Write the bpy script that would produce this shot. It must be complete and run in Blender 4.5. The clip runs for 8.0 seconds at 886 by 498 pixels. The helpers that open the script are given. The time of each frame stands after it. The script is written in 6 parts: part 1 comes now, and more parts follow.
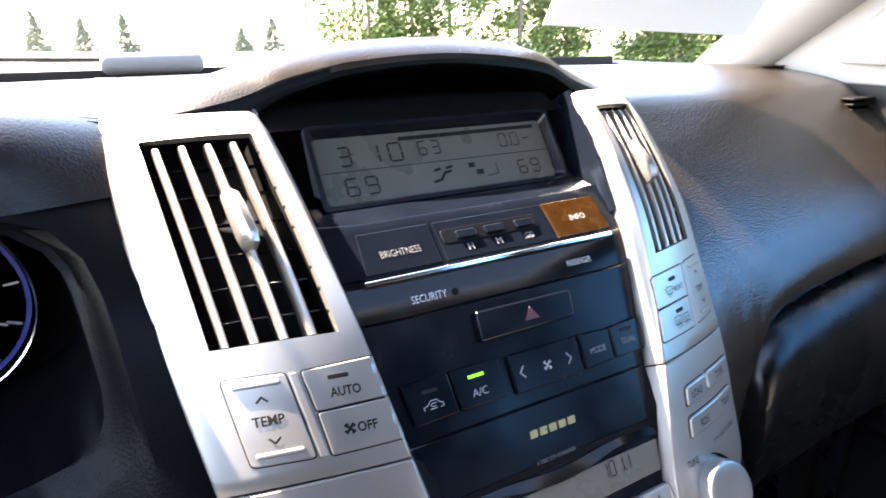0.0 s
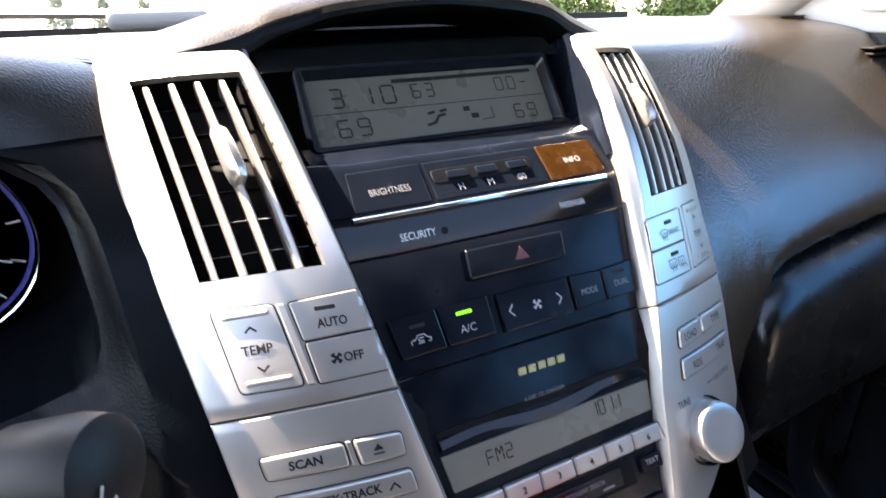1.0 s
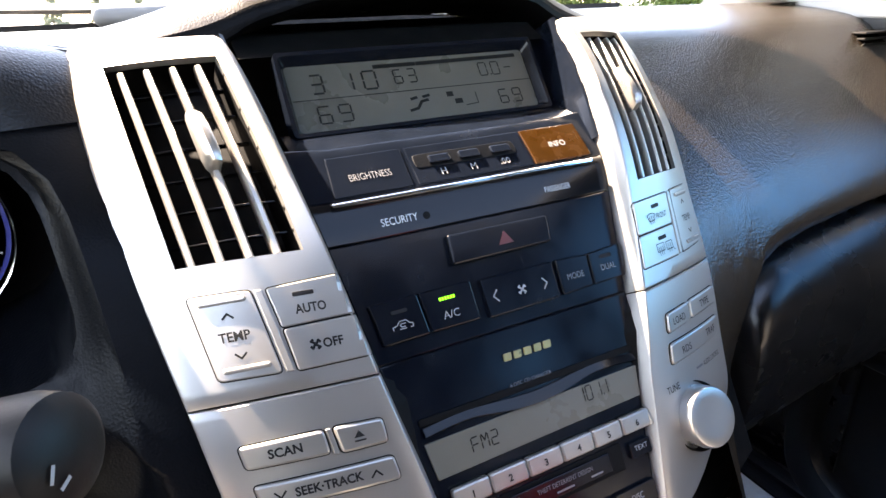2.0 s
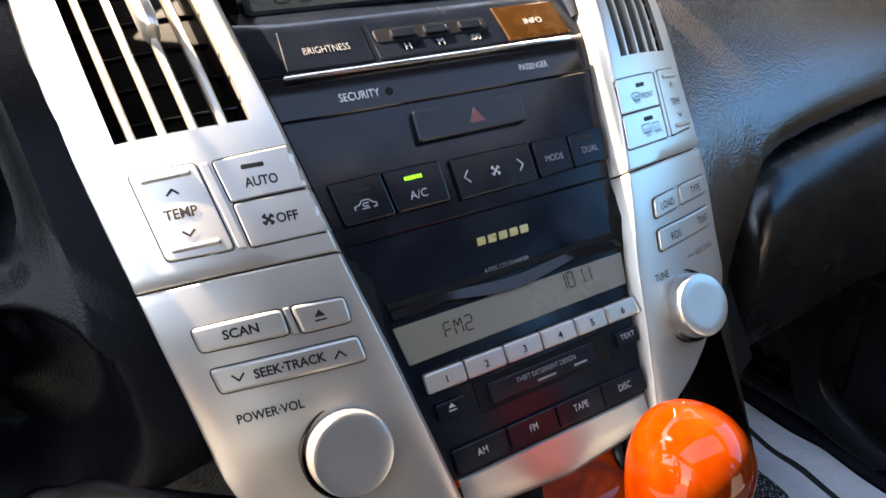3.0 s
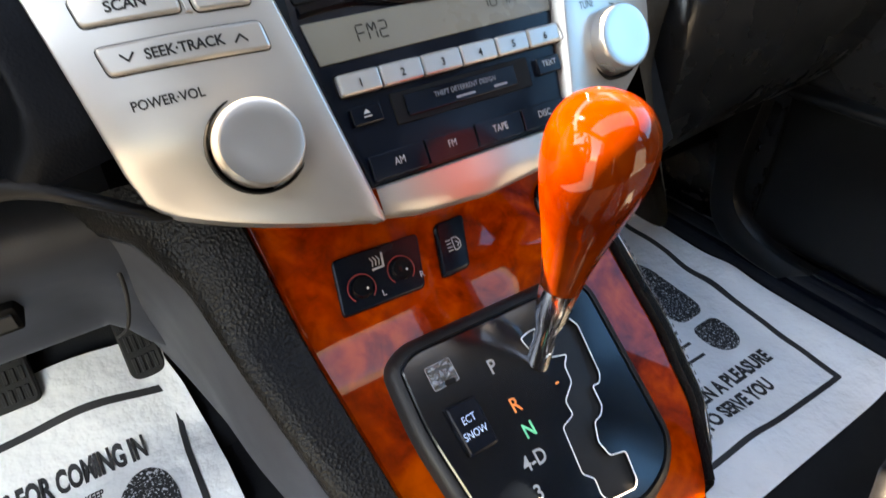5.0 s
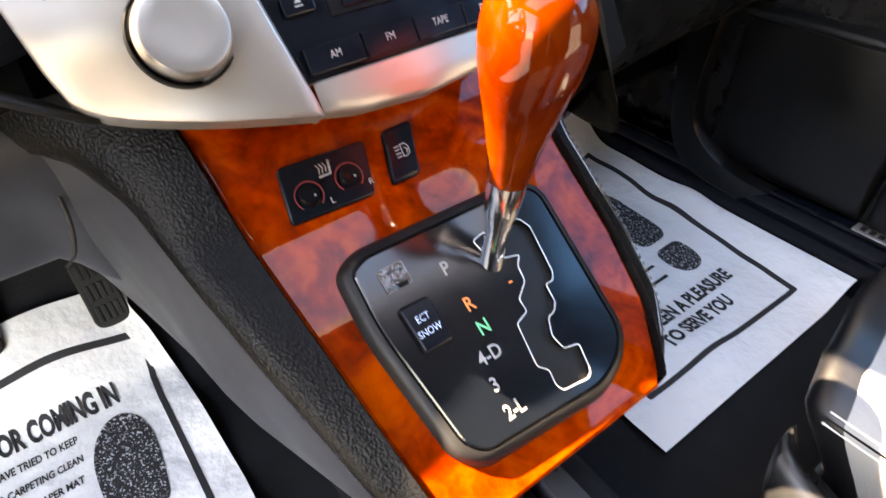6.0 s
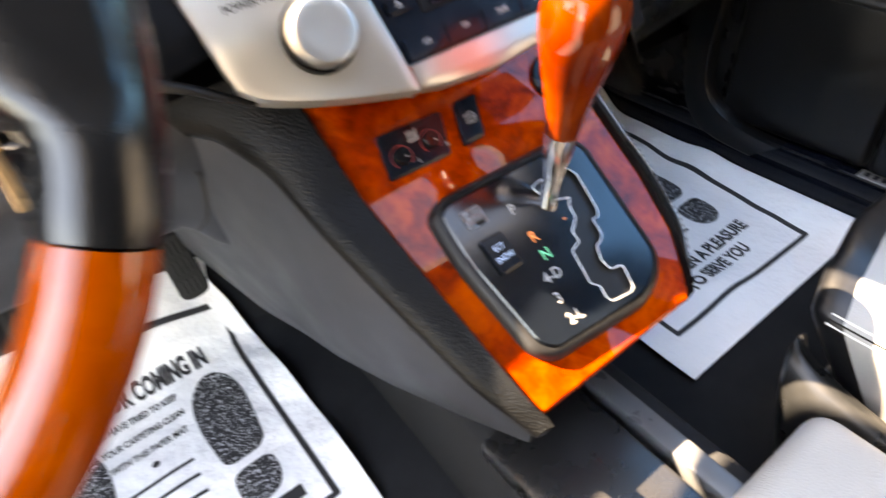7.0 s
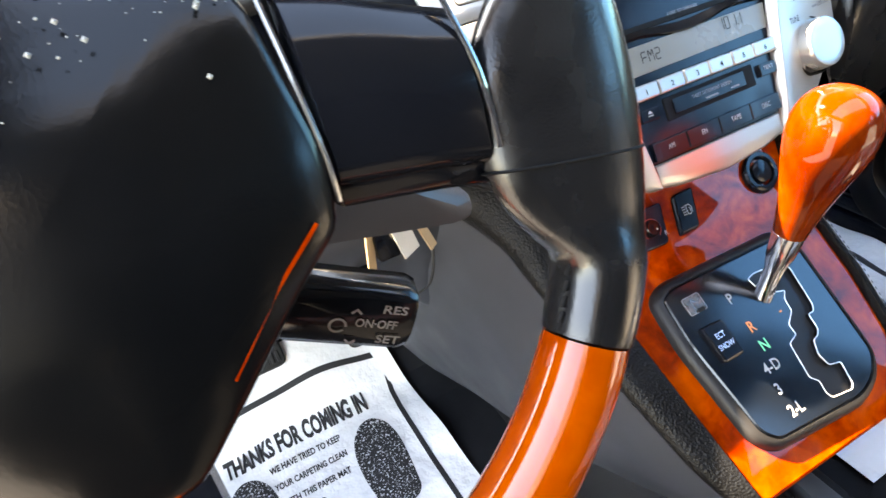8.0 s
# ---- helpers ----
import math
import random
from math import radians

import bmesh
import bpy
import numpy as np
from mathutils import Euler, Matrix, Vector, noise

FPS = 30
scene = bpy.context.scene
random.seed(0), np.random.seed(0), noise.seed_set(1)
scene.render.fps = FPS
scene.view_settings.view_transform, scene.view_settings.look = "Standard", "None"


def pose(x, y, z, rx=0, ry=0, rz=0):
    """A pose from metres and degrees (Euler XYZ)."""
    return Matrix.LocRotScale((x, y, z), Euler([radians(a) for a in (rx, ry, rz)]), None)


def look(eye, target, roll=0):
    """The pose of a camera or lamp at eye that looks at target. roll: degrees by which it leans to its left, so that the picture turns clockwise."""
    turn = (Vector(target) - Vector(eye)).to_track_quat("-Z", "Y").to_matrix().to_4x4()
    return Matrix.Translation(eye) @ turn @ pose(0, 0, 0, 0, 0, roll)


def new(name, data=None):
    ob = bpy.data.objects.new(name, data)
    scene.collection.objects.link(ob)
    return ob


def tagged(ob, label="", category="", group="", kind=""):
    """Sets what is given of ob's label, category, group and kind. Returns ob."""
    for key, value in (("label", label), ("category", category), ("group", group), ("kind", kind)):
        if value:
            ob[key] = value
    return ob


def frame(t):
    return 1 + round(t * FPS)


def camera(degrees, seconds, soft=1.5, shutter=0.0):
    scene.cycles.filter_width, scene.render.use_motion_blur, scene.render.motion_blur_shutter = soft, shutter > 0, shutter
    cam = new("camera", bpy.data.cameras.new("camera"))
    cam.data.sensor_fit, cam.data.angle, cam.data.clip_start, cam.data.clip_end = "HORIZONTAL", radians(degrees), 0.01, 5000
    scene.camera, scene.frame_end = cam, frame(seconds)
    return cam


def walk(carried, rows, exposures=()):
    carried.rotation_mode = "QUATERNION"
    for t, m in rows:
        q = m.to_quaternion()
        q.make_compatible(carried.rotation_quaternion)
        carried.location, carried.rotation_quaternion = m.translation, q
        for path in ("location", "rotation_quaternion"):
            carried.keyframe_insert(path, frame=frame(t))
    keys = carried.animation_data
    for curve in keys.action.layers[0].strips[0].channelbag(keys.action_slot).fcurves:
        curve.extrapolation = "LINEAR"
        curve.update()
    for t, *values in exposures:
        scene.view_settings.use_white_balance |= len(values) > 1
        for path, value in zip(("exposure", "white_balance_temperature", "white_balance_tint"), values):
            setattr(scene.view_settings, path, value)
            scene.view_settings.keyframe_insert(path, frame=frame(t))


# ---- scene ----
cam = camera(74.6, 8.0, 1.5, 0.4)
PATH = [
    (0, (-0.232, 0.007, 1.0), (0.673, 1.656, 0.322), -0.5),
    (0.5, (-0.229, 0.013, 0.999), (0.567, 1.689, 0.252), -0.1),
    (1, (-0.218, -0.012, 0.979), (0.609, 1.639, 0.21), -1.3),
    (1.2, (-0.215, -0.015, 0.971), (0.624, 1.626, 0.195), -1.8),
    (2.3, (-0.195, -0.017, 0.964), (0.614, 1.642, 0.192), -2.4),
    (2.5, (-0.186, -0.024, 0.942), (0.591, 1.642, 0.154), -3.1),
    (3, (-0.185, -0.028, 0.903), (0.585, 1.599, 0.031), -4.6),
    (3.5, (-0.183, -0.028, 0.897), (0.586, 1.584, -0.002), -3.7),
    (4, (-0.186, -0.041, 0.867), (0.597, 1.511, -0.121), -1.8),
    (4.5, (-0.196, -0.064, 0.831), (0.611, 1.385, -0.287), -2.2),
    (4.7, (-0.2, -0.07, 0.817), (0.618, 1.341, -0.341), -2.2),
    (5.8, (-0.199, -0.094, 0.777), (0.624, 1.183, -0.524), -3.8),
    (6, (-0.198, -0.104, 0.77), (0.634, 1.142, -0.554), -3.6),
    (6.5, (-0.208, -0.142, 0.761), (0.649, 1.041, -0.605), -3.6),
    (6.6, (-0.217, -0.149, 0.762), (0.647, 1.021, -0.610), -3.8),
    (6.8, (-0.250, -0.156, 0.783), (0.575, 1.013, -0.613), -6.3),
    (7, (-0.296, -0.158, 0.817), (0.477, 1.093, -0.539), -8.1),
    (7.2, (-0.352, -0.146, 0.838), (0.392, 1.185, -0.452), -9.1),
    (7.5, (-0.389, -0.132, 0.866), (0.263, 1.316, -0.35), -9.8),
    (8, (-0.414, -0.116, 0.882), (0.192, 1.384, -0.293), -10.1),
]
EXPOSURE = [(0.0, 4.05, 8000, 20), (2.5, 4.12, 9000, 20), (3.5, 4.10, 9900, 16), (4.1, 4.16, 10500, 15), (4.6, 4.42, 10900, 14), (6.0, 5.04, 11600, 21), (6.6, 5.14, 11800, 22), (7.2, 5.06, 11200, 17), (8.0, 5.18, 10400, 16)]
walk(cam, [(t, look(eye, target, roll)) for t, eye, target, roll in PATH], EXPOSURE)

# ---- light ----
SUN_EL, SUN_AZ = 50.2, 322.0     # height; compass turn, 0 straight ahead, 90 to the right
world = bpy.data.worlds.new("sky")
scene.world = world
world.use_nodes = True
wn = world.node_tree
sky = wn.nodes.new("ShaderNodeTexSky")
sky.sky_type, sky.sun_disc = "NISHITA", False
sky.sun_elevation, sky.sun_rotation = radians(SUN_EL), radians(SUN_AZ)
sky.air_density, sky.dust_density, sky.ozone_density = 1.0, 0.6, 1.5
wn.links.new(sky.outputs[0], wn.nodes["Background"].inputs[0])
wn.nodes["Background"].inputs[1].default_value = 0.15
sun_data = bpy.data.lights.new("sun", "SUN")
sun_data.energy, sun_data.angle, sun_data.color = 4.8, radians(0.6), (1.0, 0.96, 0.90)
sun = new("sun", sun_data)
sd = Vector((math.sin(radians(SUN_AZ)) * math.cos(radians(SUN_EL)), math.cos(radians(SUN_AZ)) * math.cos(radians(SUN_EL)), math.sin(radians(SUN_EL))))
sun.matrix_world = look(sd * 30, (0, 0, 0))


# ---- materials ----
def mat(name, base, rough=0.5, metal=0.0, grain=0.0, grain_size=0.002, vary=0.12, vary_size=0.05, coat=0.0, rough_vary=0.08, spec=0.5, voronoi=False, second=None):
    """A plain surface: colour that varies at two scales, uneven gloss, fine relief."""
    m = bpy.data.materials.new(name)
    m.use_nodes = True
    t, n = m.node_tree, m.node_tree.nodes
    p = n["Principled BSDF"]
    co = n.new("ShaderNodeTexCoord")
    big, fine = n.new("ShaderNodeTexNoise"), n.new("ShaderNodeTexNoise")
    big.inputs["Scale"].default_value, fine.inputs["Scale"].default_value = 1 / vary_size, 1 / max(grain_size, 1e-4)
    big.inputs["Detail"].default_value, fine.inputs["Detail"].default_value = 5, 3
    for k in (big, fine):
        t.links.new(co.outputs["Object"], k.inputs["Vector"])
    ramp = n.new("ShaderNodeMix")
    ramp.data_type = "RGBA"
    lo = [c * (1 - vary) for c in base]
    hi = [min(1, c * (1 + vary)) for c in (second or base)]
    ramp.inputs[6].default_value, ramp.inputs[7].default_value = (*lo, 1), (*hi, 1)
    t.links.new(big.outputs["Fac"], ramp.inputs[0])
    t.links.new(ramp.outputs[2], p.inputs["Base Color"])
    mr = n.new("ShaderNodeMapRange")
    mr.inputs["From Min"].default_value, mr.inputs["From Max"].default_value = 0.3, 0.7
    mr.inputs["To Min"].default_value, mr.inputs["To Max"].default_value = max(0.02, rough - rough_vary), min(1, rough + rough_vary)
    t.links.new(big.outputs["Fac"], mr.inputs["Value"])
    t.links.new(mr.outputs["Result"], p.inputs["Roughness"])
    p.inputs["Metallic"].default_value = metal
    p.inputs["Specular IOR Level"].default_value = spec
    p.inputs["Coat Weight"].default_value = coat
    p.inputs["Coat Roughness"].default_value = 0.04
    if grain:
        b = n.new("ShaderNodeBump")
        b.inputs["Strength"].default_value, b.inputs["Distance"].default_value = grain, grain_size * 0.4
        if voronoi:
            vo = n.new("ShaderNodeTexVoronoi")
            vo.inputs["Scale"].default_value = 1 / grain_size
            t.links.new(co.outputs["Object"], vo.inputs["Vector"])
            mx = n.new("ShaderNodeMath")
            mx.operation = "ADD"
            t.links.new(vo.outputs["Distance"], mx.inputs[0])
            t.links.new(fine.outputs["Fac"], mx.inputs[1])
            t.links.new(mx.outputs[0], b.inputs["Height"])
        else:
            t.links.new(fine.outputs["Fac"], b.inputs["Height"])
        t.links.new(b.outputs["Normal"], p.inputs["Normal"])
    return m


def glow(name, colour, strength):
    m = bpy.data.materials.new(name)
    m.use_nodes = True
    p = m.node_tree.nodes["Principled BSDF"]
    p.inputs["Base Color"].default_value = (*[c * 0.3 for c in colour], 1)
    p.inputs["Emission Color"].default_value = (*colour, 1)
    p.inputs["Emission Strength"].default_value = strength
    return m


def wood_mat(name, dark, mid, light, size, coat=0.6):
    """Lacquered burl: warped clouds of dark and light under a clear coat."""
    m = bpy.data.materials.new(name)
    m.use_nodes = True
    t, n = m.node_tree, m.node_tree.nodes
    p = n["Principled BSDF"]
    co = n.new("ShaderNodeTexCoord")
    a, b = n.new("ShaderNodeTexNoise"), n.new("ShaderNodeTexNoise")
    a.inputs["Scale"].default_value, a.inputs["Detail"].default_value, a.inputs["Distortion"].default_value = 1 / size, 6, 1.6
    b.inputs["Scale"].default_value, b.inputs["Detail"].default_value, b.inputs["Distortion"].default_value = 5 / size, 5, 0.8
    for k in (a, b):
        t.links.new(co.outputs["Object"], k.inputs["Vector"])
    ad = n.new("ShaderNodeMath")
    ad.operation, ad.inputs[1].default_value = "MULTIPLY_ADD", 0.35
    t.links.new(b.outputs["Fac"], ad.inputs[0])
    t.links.new(a.outputs["Fac"], ad.inputs[2])
    r = n.new("ShaderNodeValToRGB")
    r.color_ramp.elements[0].position, r.color_ramp.elements[1].position = 0.42, 0.92
    r.color_ramp.elements[0].color, r.color_ramp.elements[1].color = (*dark, 1), (*light, 1)
    e = r.color_ramp.elements.new(0.66)
    e.color = (*mid, 1)
    t.links.new(ad.outputs[0], r.inputs["Fac"])
    t.links.new(r.outputs["Color"], p.inputs["Base Color"])
    p.inputs["Roughness"].default_value, p.inputs["Specular IOR Level"].default_value = 0.4, 0.0
    p.inputs["Coat Weight"].default_value, p.inputs["Coat Roughness"].default_value = coat, 0.025
    return m


def glass_mat(name, tint, gloss=0.05):
    m = bpy.data.materials.new(name)
    m.use_nodes = True
    t, n = m.node_tree, m.node_tree.nodes
    n.remove(n["Principled BSDF"])
    tr, gl, mx = n.new("ShaderNodeBsdfTransparent"), n.new("ShaderNodeBsdfGlossy"), n.new("ShaderNodeMixShader")
    tr.inputs["Color"].default_value = (*tint, 1)
    gl.inputs["Roughness"].default_value = 0.01
    mx.inputs[0].default_value = gloss
    t.links.new(tr.outputs[0], mx.inputs[1])
    t.links.new(gl.outputs[0], mx.inputs[2])
    t.links.new(mx.outputs[0], n["Material Output"].inputs["Surface"])
    return m


SILVER = mat("silver paint", (0.37, 0.354, 0.328), 0.36, 0.74, 0.05, 0.0006, 0.04, 0.06, rough_vary=0.03)
SILVER_KNOB = mat("silver knob", (0.39, 0.38, 0.36), 0.3, 0.8, 0.03, 0.0005, 0.03, 0.03, rough_vary=0.03)
BLACK = mat("black satin plastic", (0.0028, 0.0044, 0.0078), 0.20, 0, 0.06, 0.0008, 0.15, 0.03, spec=0.2)
BLACK_GLOSS = mat("black gloss plastic", (0.003, 0.0035, 0.0048), 0.13, 0, 0, 0.001, 0.15, 0.03, rough_vary=0.03, spec=0.24)
BEAD = mat("polished black edge", (0.02, 0.02, 0.022), 0.12, 0, 0, 0.001, 0.1, 0.03, coat=1.0, spec=1.0)
BLACK_DEEP = mat("black matt plastic", (0.004, 0.004, 0.004), 0.65, 0, 0.1, 0.001, 0.15, 0.03, spec=0.1)
DASH_SKIN = mat("black dressed dash skin", (0.0135, 0.0105, 0.0076), 0.23, 0, 0.42, 0.0026, 0.15, 0.08, voronoi=True, spec=0.75, rough_vary=0.02)
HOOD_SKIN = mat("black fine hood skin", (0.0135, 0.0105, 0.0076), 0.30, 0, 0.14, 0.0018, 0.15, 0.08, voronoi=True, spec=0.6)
HUB_SKIN = mat("black polished hub skin", (0.0017, 0.0019, 0.0022), 0.20, 0, 0.03, 0.0012, 0.25, 0.03, voronoi=True, spec=0.20, rough_vary=0.03)
LEATHER_SMOOTH = mat("black smooth leather", (0.009, 0.009, 0.0094), 0.28, 0, 0.1, 0.0012, 0.2, 0.05, voronoi=True, spec=0.42)
GRIP = mat("black worn grip leather", (0.0045, 0.0046, 0.005), 0.24, 0, 0.09, 0.0011, 0.2, 0.02, voronoi=True, spec=0.40)
LID_SKIN = mat("black satin lid skin", (0.005, 0.0052, 0.0056), 0.28, 0, 0.16, 0.0016, 0.2, 0.08, voronoi=True, spec=0.42)
GREY_PLASTIC = mat("grey grained plastic", (0.0148, 0.0172, 0.0225), 0.5, 0, 0.2, 0.0012, 0.08, 0.1)
TRIM_LIGHT = mat("light grey pillar trim", (0.33, 0.325, 0.315), 0.7, 0, 0.2, 0.002, 0.06, 0.1)
CARPET = mat("black carpet", (0.016, 0.0168, 0.0182), 0.95, 0, 0.8, 0.002, 0.35, 0.05, spec=0.06)
RUBBER = mat("black rubber", (0.008, 0.008, 0.008), 0.75, 0, 0.3, 0.002, 0.2, 0.03)
# darker version of the dash skin, with shade put into its colour
SURROUND = mat("shaded soft surround skin", (0.0016, 0.0021, 0.003), 0.42, 0, 0.2, 0.0018, 0.2, 0.08, voronoi=True, spec=0.09)
RAIL_SKIN = mat("black grained rail skin", (0.0028, 0.003, 0.0034), 0.34, 0, 0.55, 0.0023, 0.2, 0.08, voronoi=True, spec=0.12)
LIP_SKIN = mat("dark grey lip skin", (0.0038, 0.0039, 0.0043), 0.5, 0, 0.1, 0.0015, 0.2, 0.06, spec=0.2)
GATE_SKIN = mat("black satin gate plate", (0.0022, 0.0034, 0.0055), 0.15, 0, 0, 0.001, 0.15, 0.03, spec=0.55, rough_vary=0.03)
FRAME_SKIN = mat("black matt gate frame", (0.009, 0.0092, 0.0098), 0.42, 0, 0.05, 0.001, 0.15, 0.03, spec=0.22)
CRINKLE = mat("crinkled clear plastic", (0.035, 0.034, 0.030), 0.16, 0, 0.8, 0.006, 0.3, 0.006, spec=1.0)
SHIELD = mat("black moulded plastic", (0.006, 0.0065, 0.007), 0.32, 0, 0.05, 0.001, 0.2, 0.04, spec=0.4)
# near-black leather that carries the shadow over the cushion's front
FRONT_SHADE = mat("shadow-dark seat front", (0.0032, 0.0036, 0.0046), 0.36, 0, 0.15, 0.0014, 0.2, 0.05, voronoi=True, spec=0.4)
DOOR_SKIN = mat("black moulded door plastic", (0.0026, 0.0027, 0.003), 0.36, 0, 0.08, 0.001, 0.2, 0.05, spec=0.35)
SATIN = mat("satin grey plastic", (0.05, 0.053, 0.057), 0.33, 0, 0.03, 0.001, 0.1, 0.04)
SEAT = mat("pale grey seat leather", (0.235, 0.236, 0.232), 0.5, 0, 0.4, 0.002, 0.06, 0.08, voronoi=True)
STITCH = mat("pale thread", (0.5, 0.5, 0.48), 0.8, 0, 0.5, 0.002, 0.1, 0.01)
AMBER = mat("smoked amber plastic", (0.022, 0.0085, 0.0015), 0.25, 0, 0, 0.001, 0.45, 0.012, spec=0.2)
CHROME = mat("chrome", (0.8, 0.8, 0.82), 0.12, 1.0, 0, 0.001, 0.05, 0.02, rough_vary=0.05)
PAPER = mat("white paper", (0.86, 0.86, 0.85), 0.8, 0, 0.55, 0.035, 0.04, 0.08)
INK = mat("black ink", (0.02, 0.02, 0.022), 0.7, 0, 0, 0.001, 0.3, 0.01)
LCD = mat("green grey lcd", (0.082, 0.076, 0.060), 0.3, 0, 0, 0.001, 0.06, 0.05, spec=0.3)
# same screen colour as LCD, raised to carry the stronger light on the radio
LCD_RADIO = mat("green grey lcd with light in colour", (0.128, 0.119, 0.093), 0.3, 0, 0, 0.001, 0.06, 0.05, spec=0.3)
LCD_INK = mat("dark lcd segment", (0.008, 0.008, 0.007), 0.4, 0, 0, 0.001, 0.1, 0.01, spec=0.15)
PRINT_WHITE = mat("white print", (0.26, 0.26, 0.26), 0.5, 0, 0, 0.001, 0.05, 0.01)
PRINT_STRONG = mat("strong white print", (0.5, 0.5, 0.5), 0.5, 0, 0, 0.001, 0.05, 0.01)
PRINT_BRIGHT = mat("bright plated edge", (0.8, 0.8, 0.8), 0.35, 0.5, 0, 0.001, 0.05, 0.01)
PRINT_DARK = mat("dark grey print", (0.014, 0.014, 0.015), 0.6, 0, 0, 0.001, 0.05, 0.01, spec=0.12)
PRINT_GREY = mat("faint grey print", (0.14, 0.14, 0.147), 0.5, 0, 0, 0.001, 0.05, 0.01)
PRINT_FAINT = mat("dim grey print", (0.07, 0.07, 0.073), 0.6, 0, 0, 0.001, 0.2, 0.003)
PRINT_GOLD = mat("gold print", (0.42, 0.32, 0.14), 0.35, 0.6, 0, 0.001, 0.05, 0.01)
PRINT_RING = mat("dull red print", (0.22, 0.014, 0.012), 0.5, 0, 0, 0.001, 0.05, 0.01)
PRINT_DIM_RED = mat("unlit red print", (0.10, 0.008, 0.006), 0.4, 0, 0, 0.001, 0.05, 0.01)
PRINT_ORANGE = mat("orange print", (0.85, 0.2, 0.04), 0.5, 0, 0, 0.001, 0.05, 0.01)
PRINT_GREEN = mat("green print", (0.05, 0.5, 0.25), 0.5, 0, 0, 0.001, 0.05, 0.01)
PRINT_BLUE = mat("pale blue print", (0.45, 0.6, 0.8), 0.5, 0, 0, 0.001, 0.05, 0.01)
LED_GREEN = glow("lit green lamp", (0.10, 1.0, 0.03), 0.2)
WOOD = wood_mat("burl wood panel", (0.05, 0.0024, 0.0003), (0.21, 0.0150, 0.0006), (0.36, 0.042, 0.0012), 0.05, 0.5)
WOOD_KNOB = wood_mat("burl wood knob", (0.045, 0.0028, 0.0003), (0.085, 0.0090, 0.0010), (0.135, 0.0220, 0.0028), 0.12)
WOOD_RIM = wood_mat("burl wood rim", (0.14, 0.0135, 0.0006), (0.23, 0.030, 0.001), (0.33, 0.056, 0.002), 0.1, 1.0)
GLASS = glass_mat("clear glass", (0.93, 0.96, 0.95))
BODY_PAINT = mat("silver car paint", (0.6, 0.6, 0.6), 0.3, 0.3, 0, 0.001, 0.03, 0.3, coat=0.8)


# ---- builders ----
def thing(name, at, label, category, group="", kind=""):
    ob = new(name)
    ob.location = at
    ob.empty_display_size = 0.02
    return tagged(ob, label, category, group, kind)


def part(name, bm, material, parent=None, label="", smooth=False):
    me = bpy.data.meshes.new(name)
    bmesh.ops.recalc_face_normals(bm, faces=bm.faces[:])
    bm.to_mesh(me)
    bm.free()
    me.materials.append(material)
    if smooth:
        for p in me.polygons:
            p.use_smooth = True
        me.set_sharp_from_angle(angle=radians(38))
    ob = new(name, me)
    if parent is not None:
        ob.parent = parent
        top = parent
        shift = Vector(top.location)
        while top.parent is not None:
            top = top.parent
            shift += top.location
        me.transform(Matrix.Translation(-shift))
    if label:
        ob["label"] = label
    return ob


def solo(name, bm, material, label, category, smooth=False, kind="", group=""):
    return tagged(part(name, bm, material, None, "", smooth), label, category, group, kind)


def loft(rings, closed=True, cap=True, bm=None):
    """Skin over rings of points."""
    bm = bm or bmesh.new()
    vs = [[bm.verts.new(p) for p in r] for r in rings]
    n = len(vs[0])
    for a, b in zip(vs, vs[1:]):
        for i in range(n if closed else n - 1):
            j = (i + 1) % n
            bm.faces.new((a[i], a[j], b[j], b[i]))
    if cap and closed:
        bm.faces.new(vs[0])
        bm.faces.new(vs[-1])
    return bm


def box(x0, y0, z0, x1, y1, z1, bevel=0.0, seg=2, m=None):
    bm = bmesh.new()
    bmesh.ops.create_cube(bm, size=1)
    for v in bm.verts:
        v.co = Vector(((x0 + x1) / 2 + v.co.x * (x1 - x0), (y0 + y1) / 2 + v.co.y * (y1 - y0), (z0 + z1) / 2 + v.co.z * (z1 - z0)))
    if bevel:
        bmesh.ops.bevel(bm, geom=bm.edges[:], offset=bevel, segments=seg, profile=0.5, affect="EDGES")
    if m:
        bm.transform(m)
    return bm


def join(*bms):
    out = bms[0]
    for b in bms[1:]:
        me = bpy.data.meshes.new("tmp")
        b.to_mesh(me)
        out.from_mesh(me)
        b.free()
        bpy.data.meshes.remove(me)
    return out


def rounded(poly, r, n=3):
    """A polygon with its corners cut round."""
    out = []
    for i, p in enumerate(poly):
        p, a, b = Vector(p), Vector(poly[i - 1]), Vector(poly[(i + 1) % len(poly)])
        da, db = (a - p), (b - p)
        k = min(r, da.length * 0.45, db.length * 0.45)
        pa, pb = p + da.normalized() * k, p + db.normalized() * k
        for j in range(n + 1):
            f = j / n
            out.append((pa * (1 - f) ** 2 + p * 2 * f * (1 - f) + pb * f ** 2)[:])
    return out


def inset(poly, d):
    pts = [Vector(p) for p in poly]
    area = sum(a.x * b.y - a.y * b.x for a, b in zip(pts, pts[1:] + pts[:1]))
    s = 1 if area > 0 else -1
    out = []
    for i, p in enumerate(pts):
        e1, e2 = p - pts[i - 1], pts[(i + 1) % len(pts)] - p
        n1, n2 = Vector((-e1.y, e1.x)).normalized() * s, Vector((-e2.y, e2.x)).normalized() * s
        nn = (n1 + n2)
        nn = nn.normalized() / max(0.5, math.sqrt(max(0.01, (1 + n1.dot(n2)) / 2)))
        out.append((p + nn * d)[:])
    return out


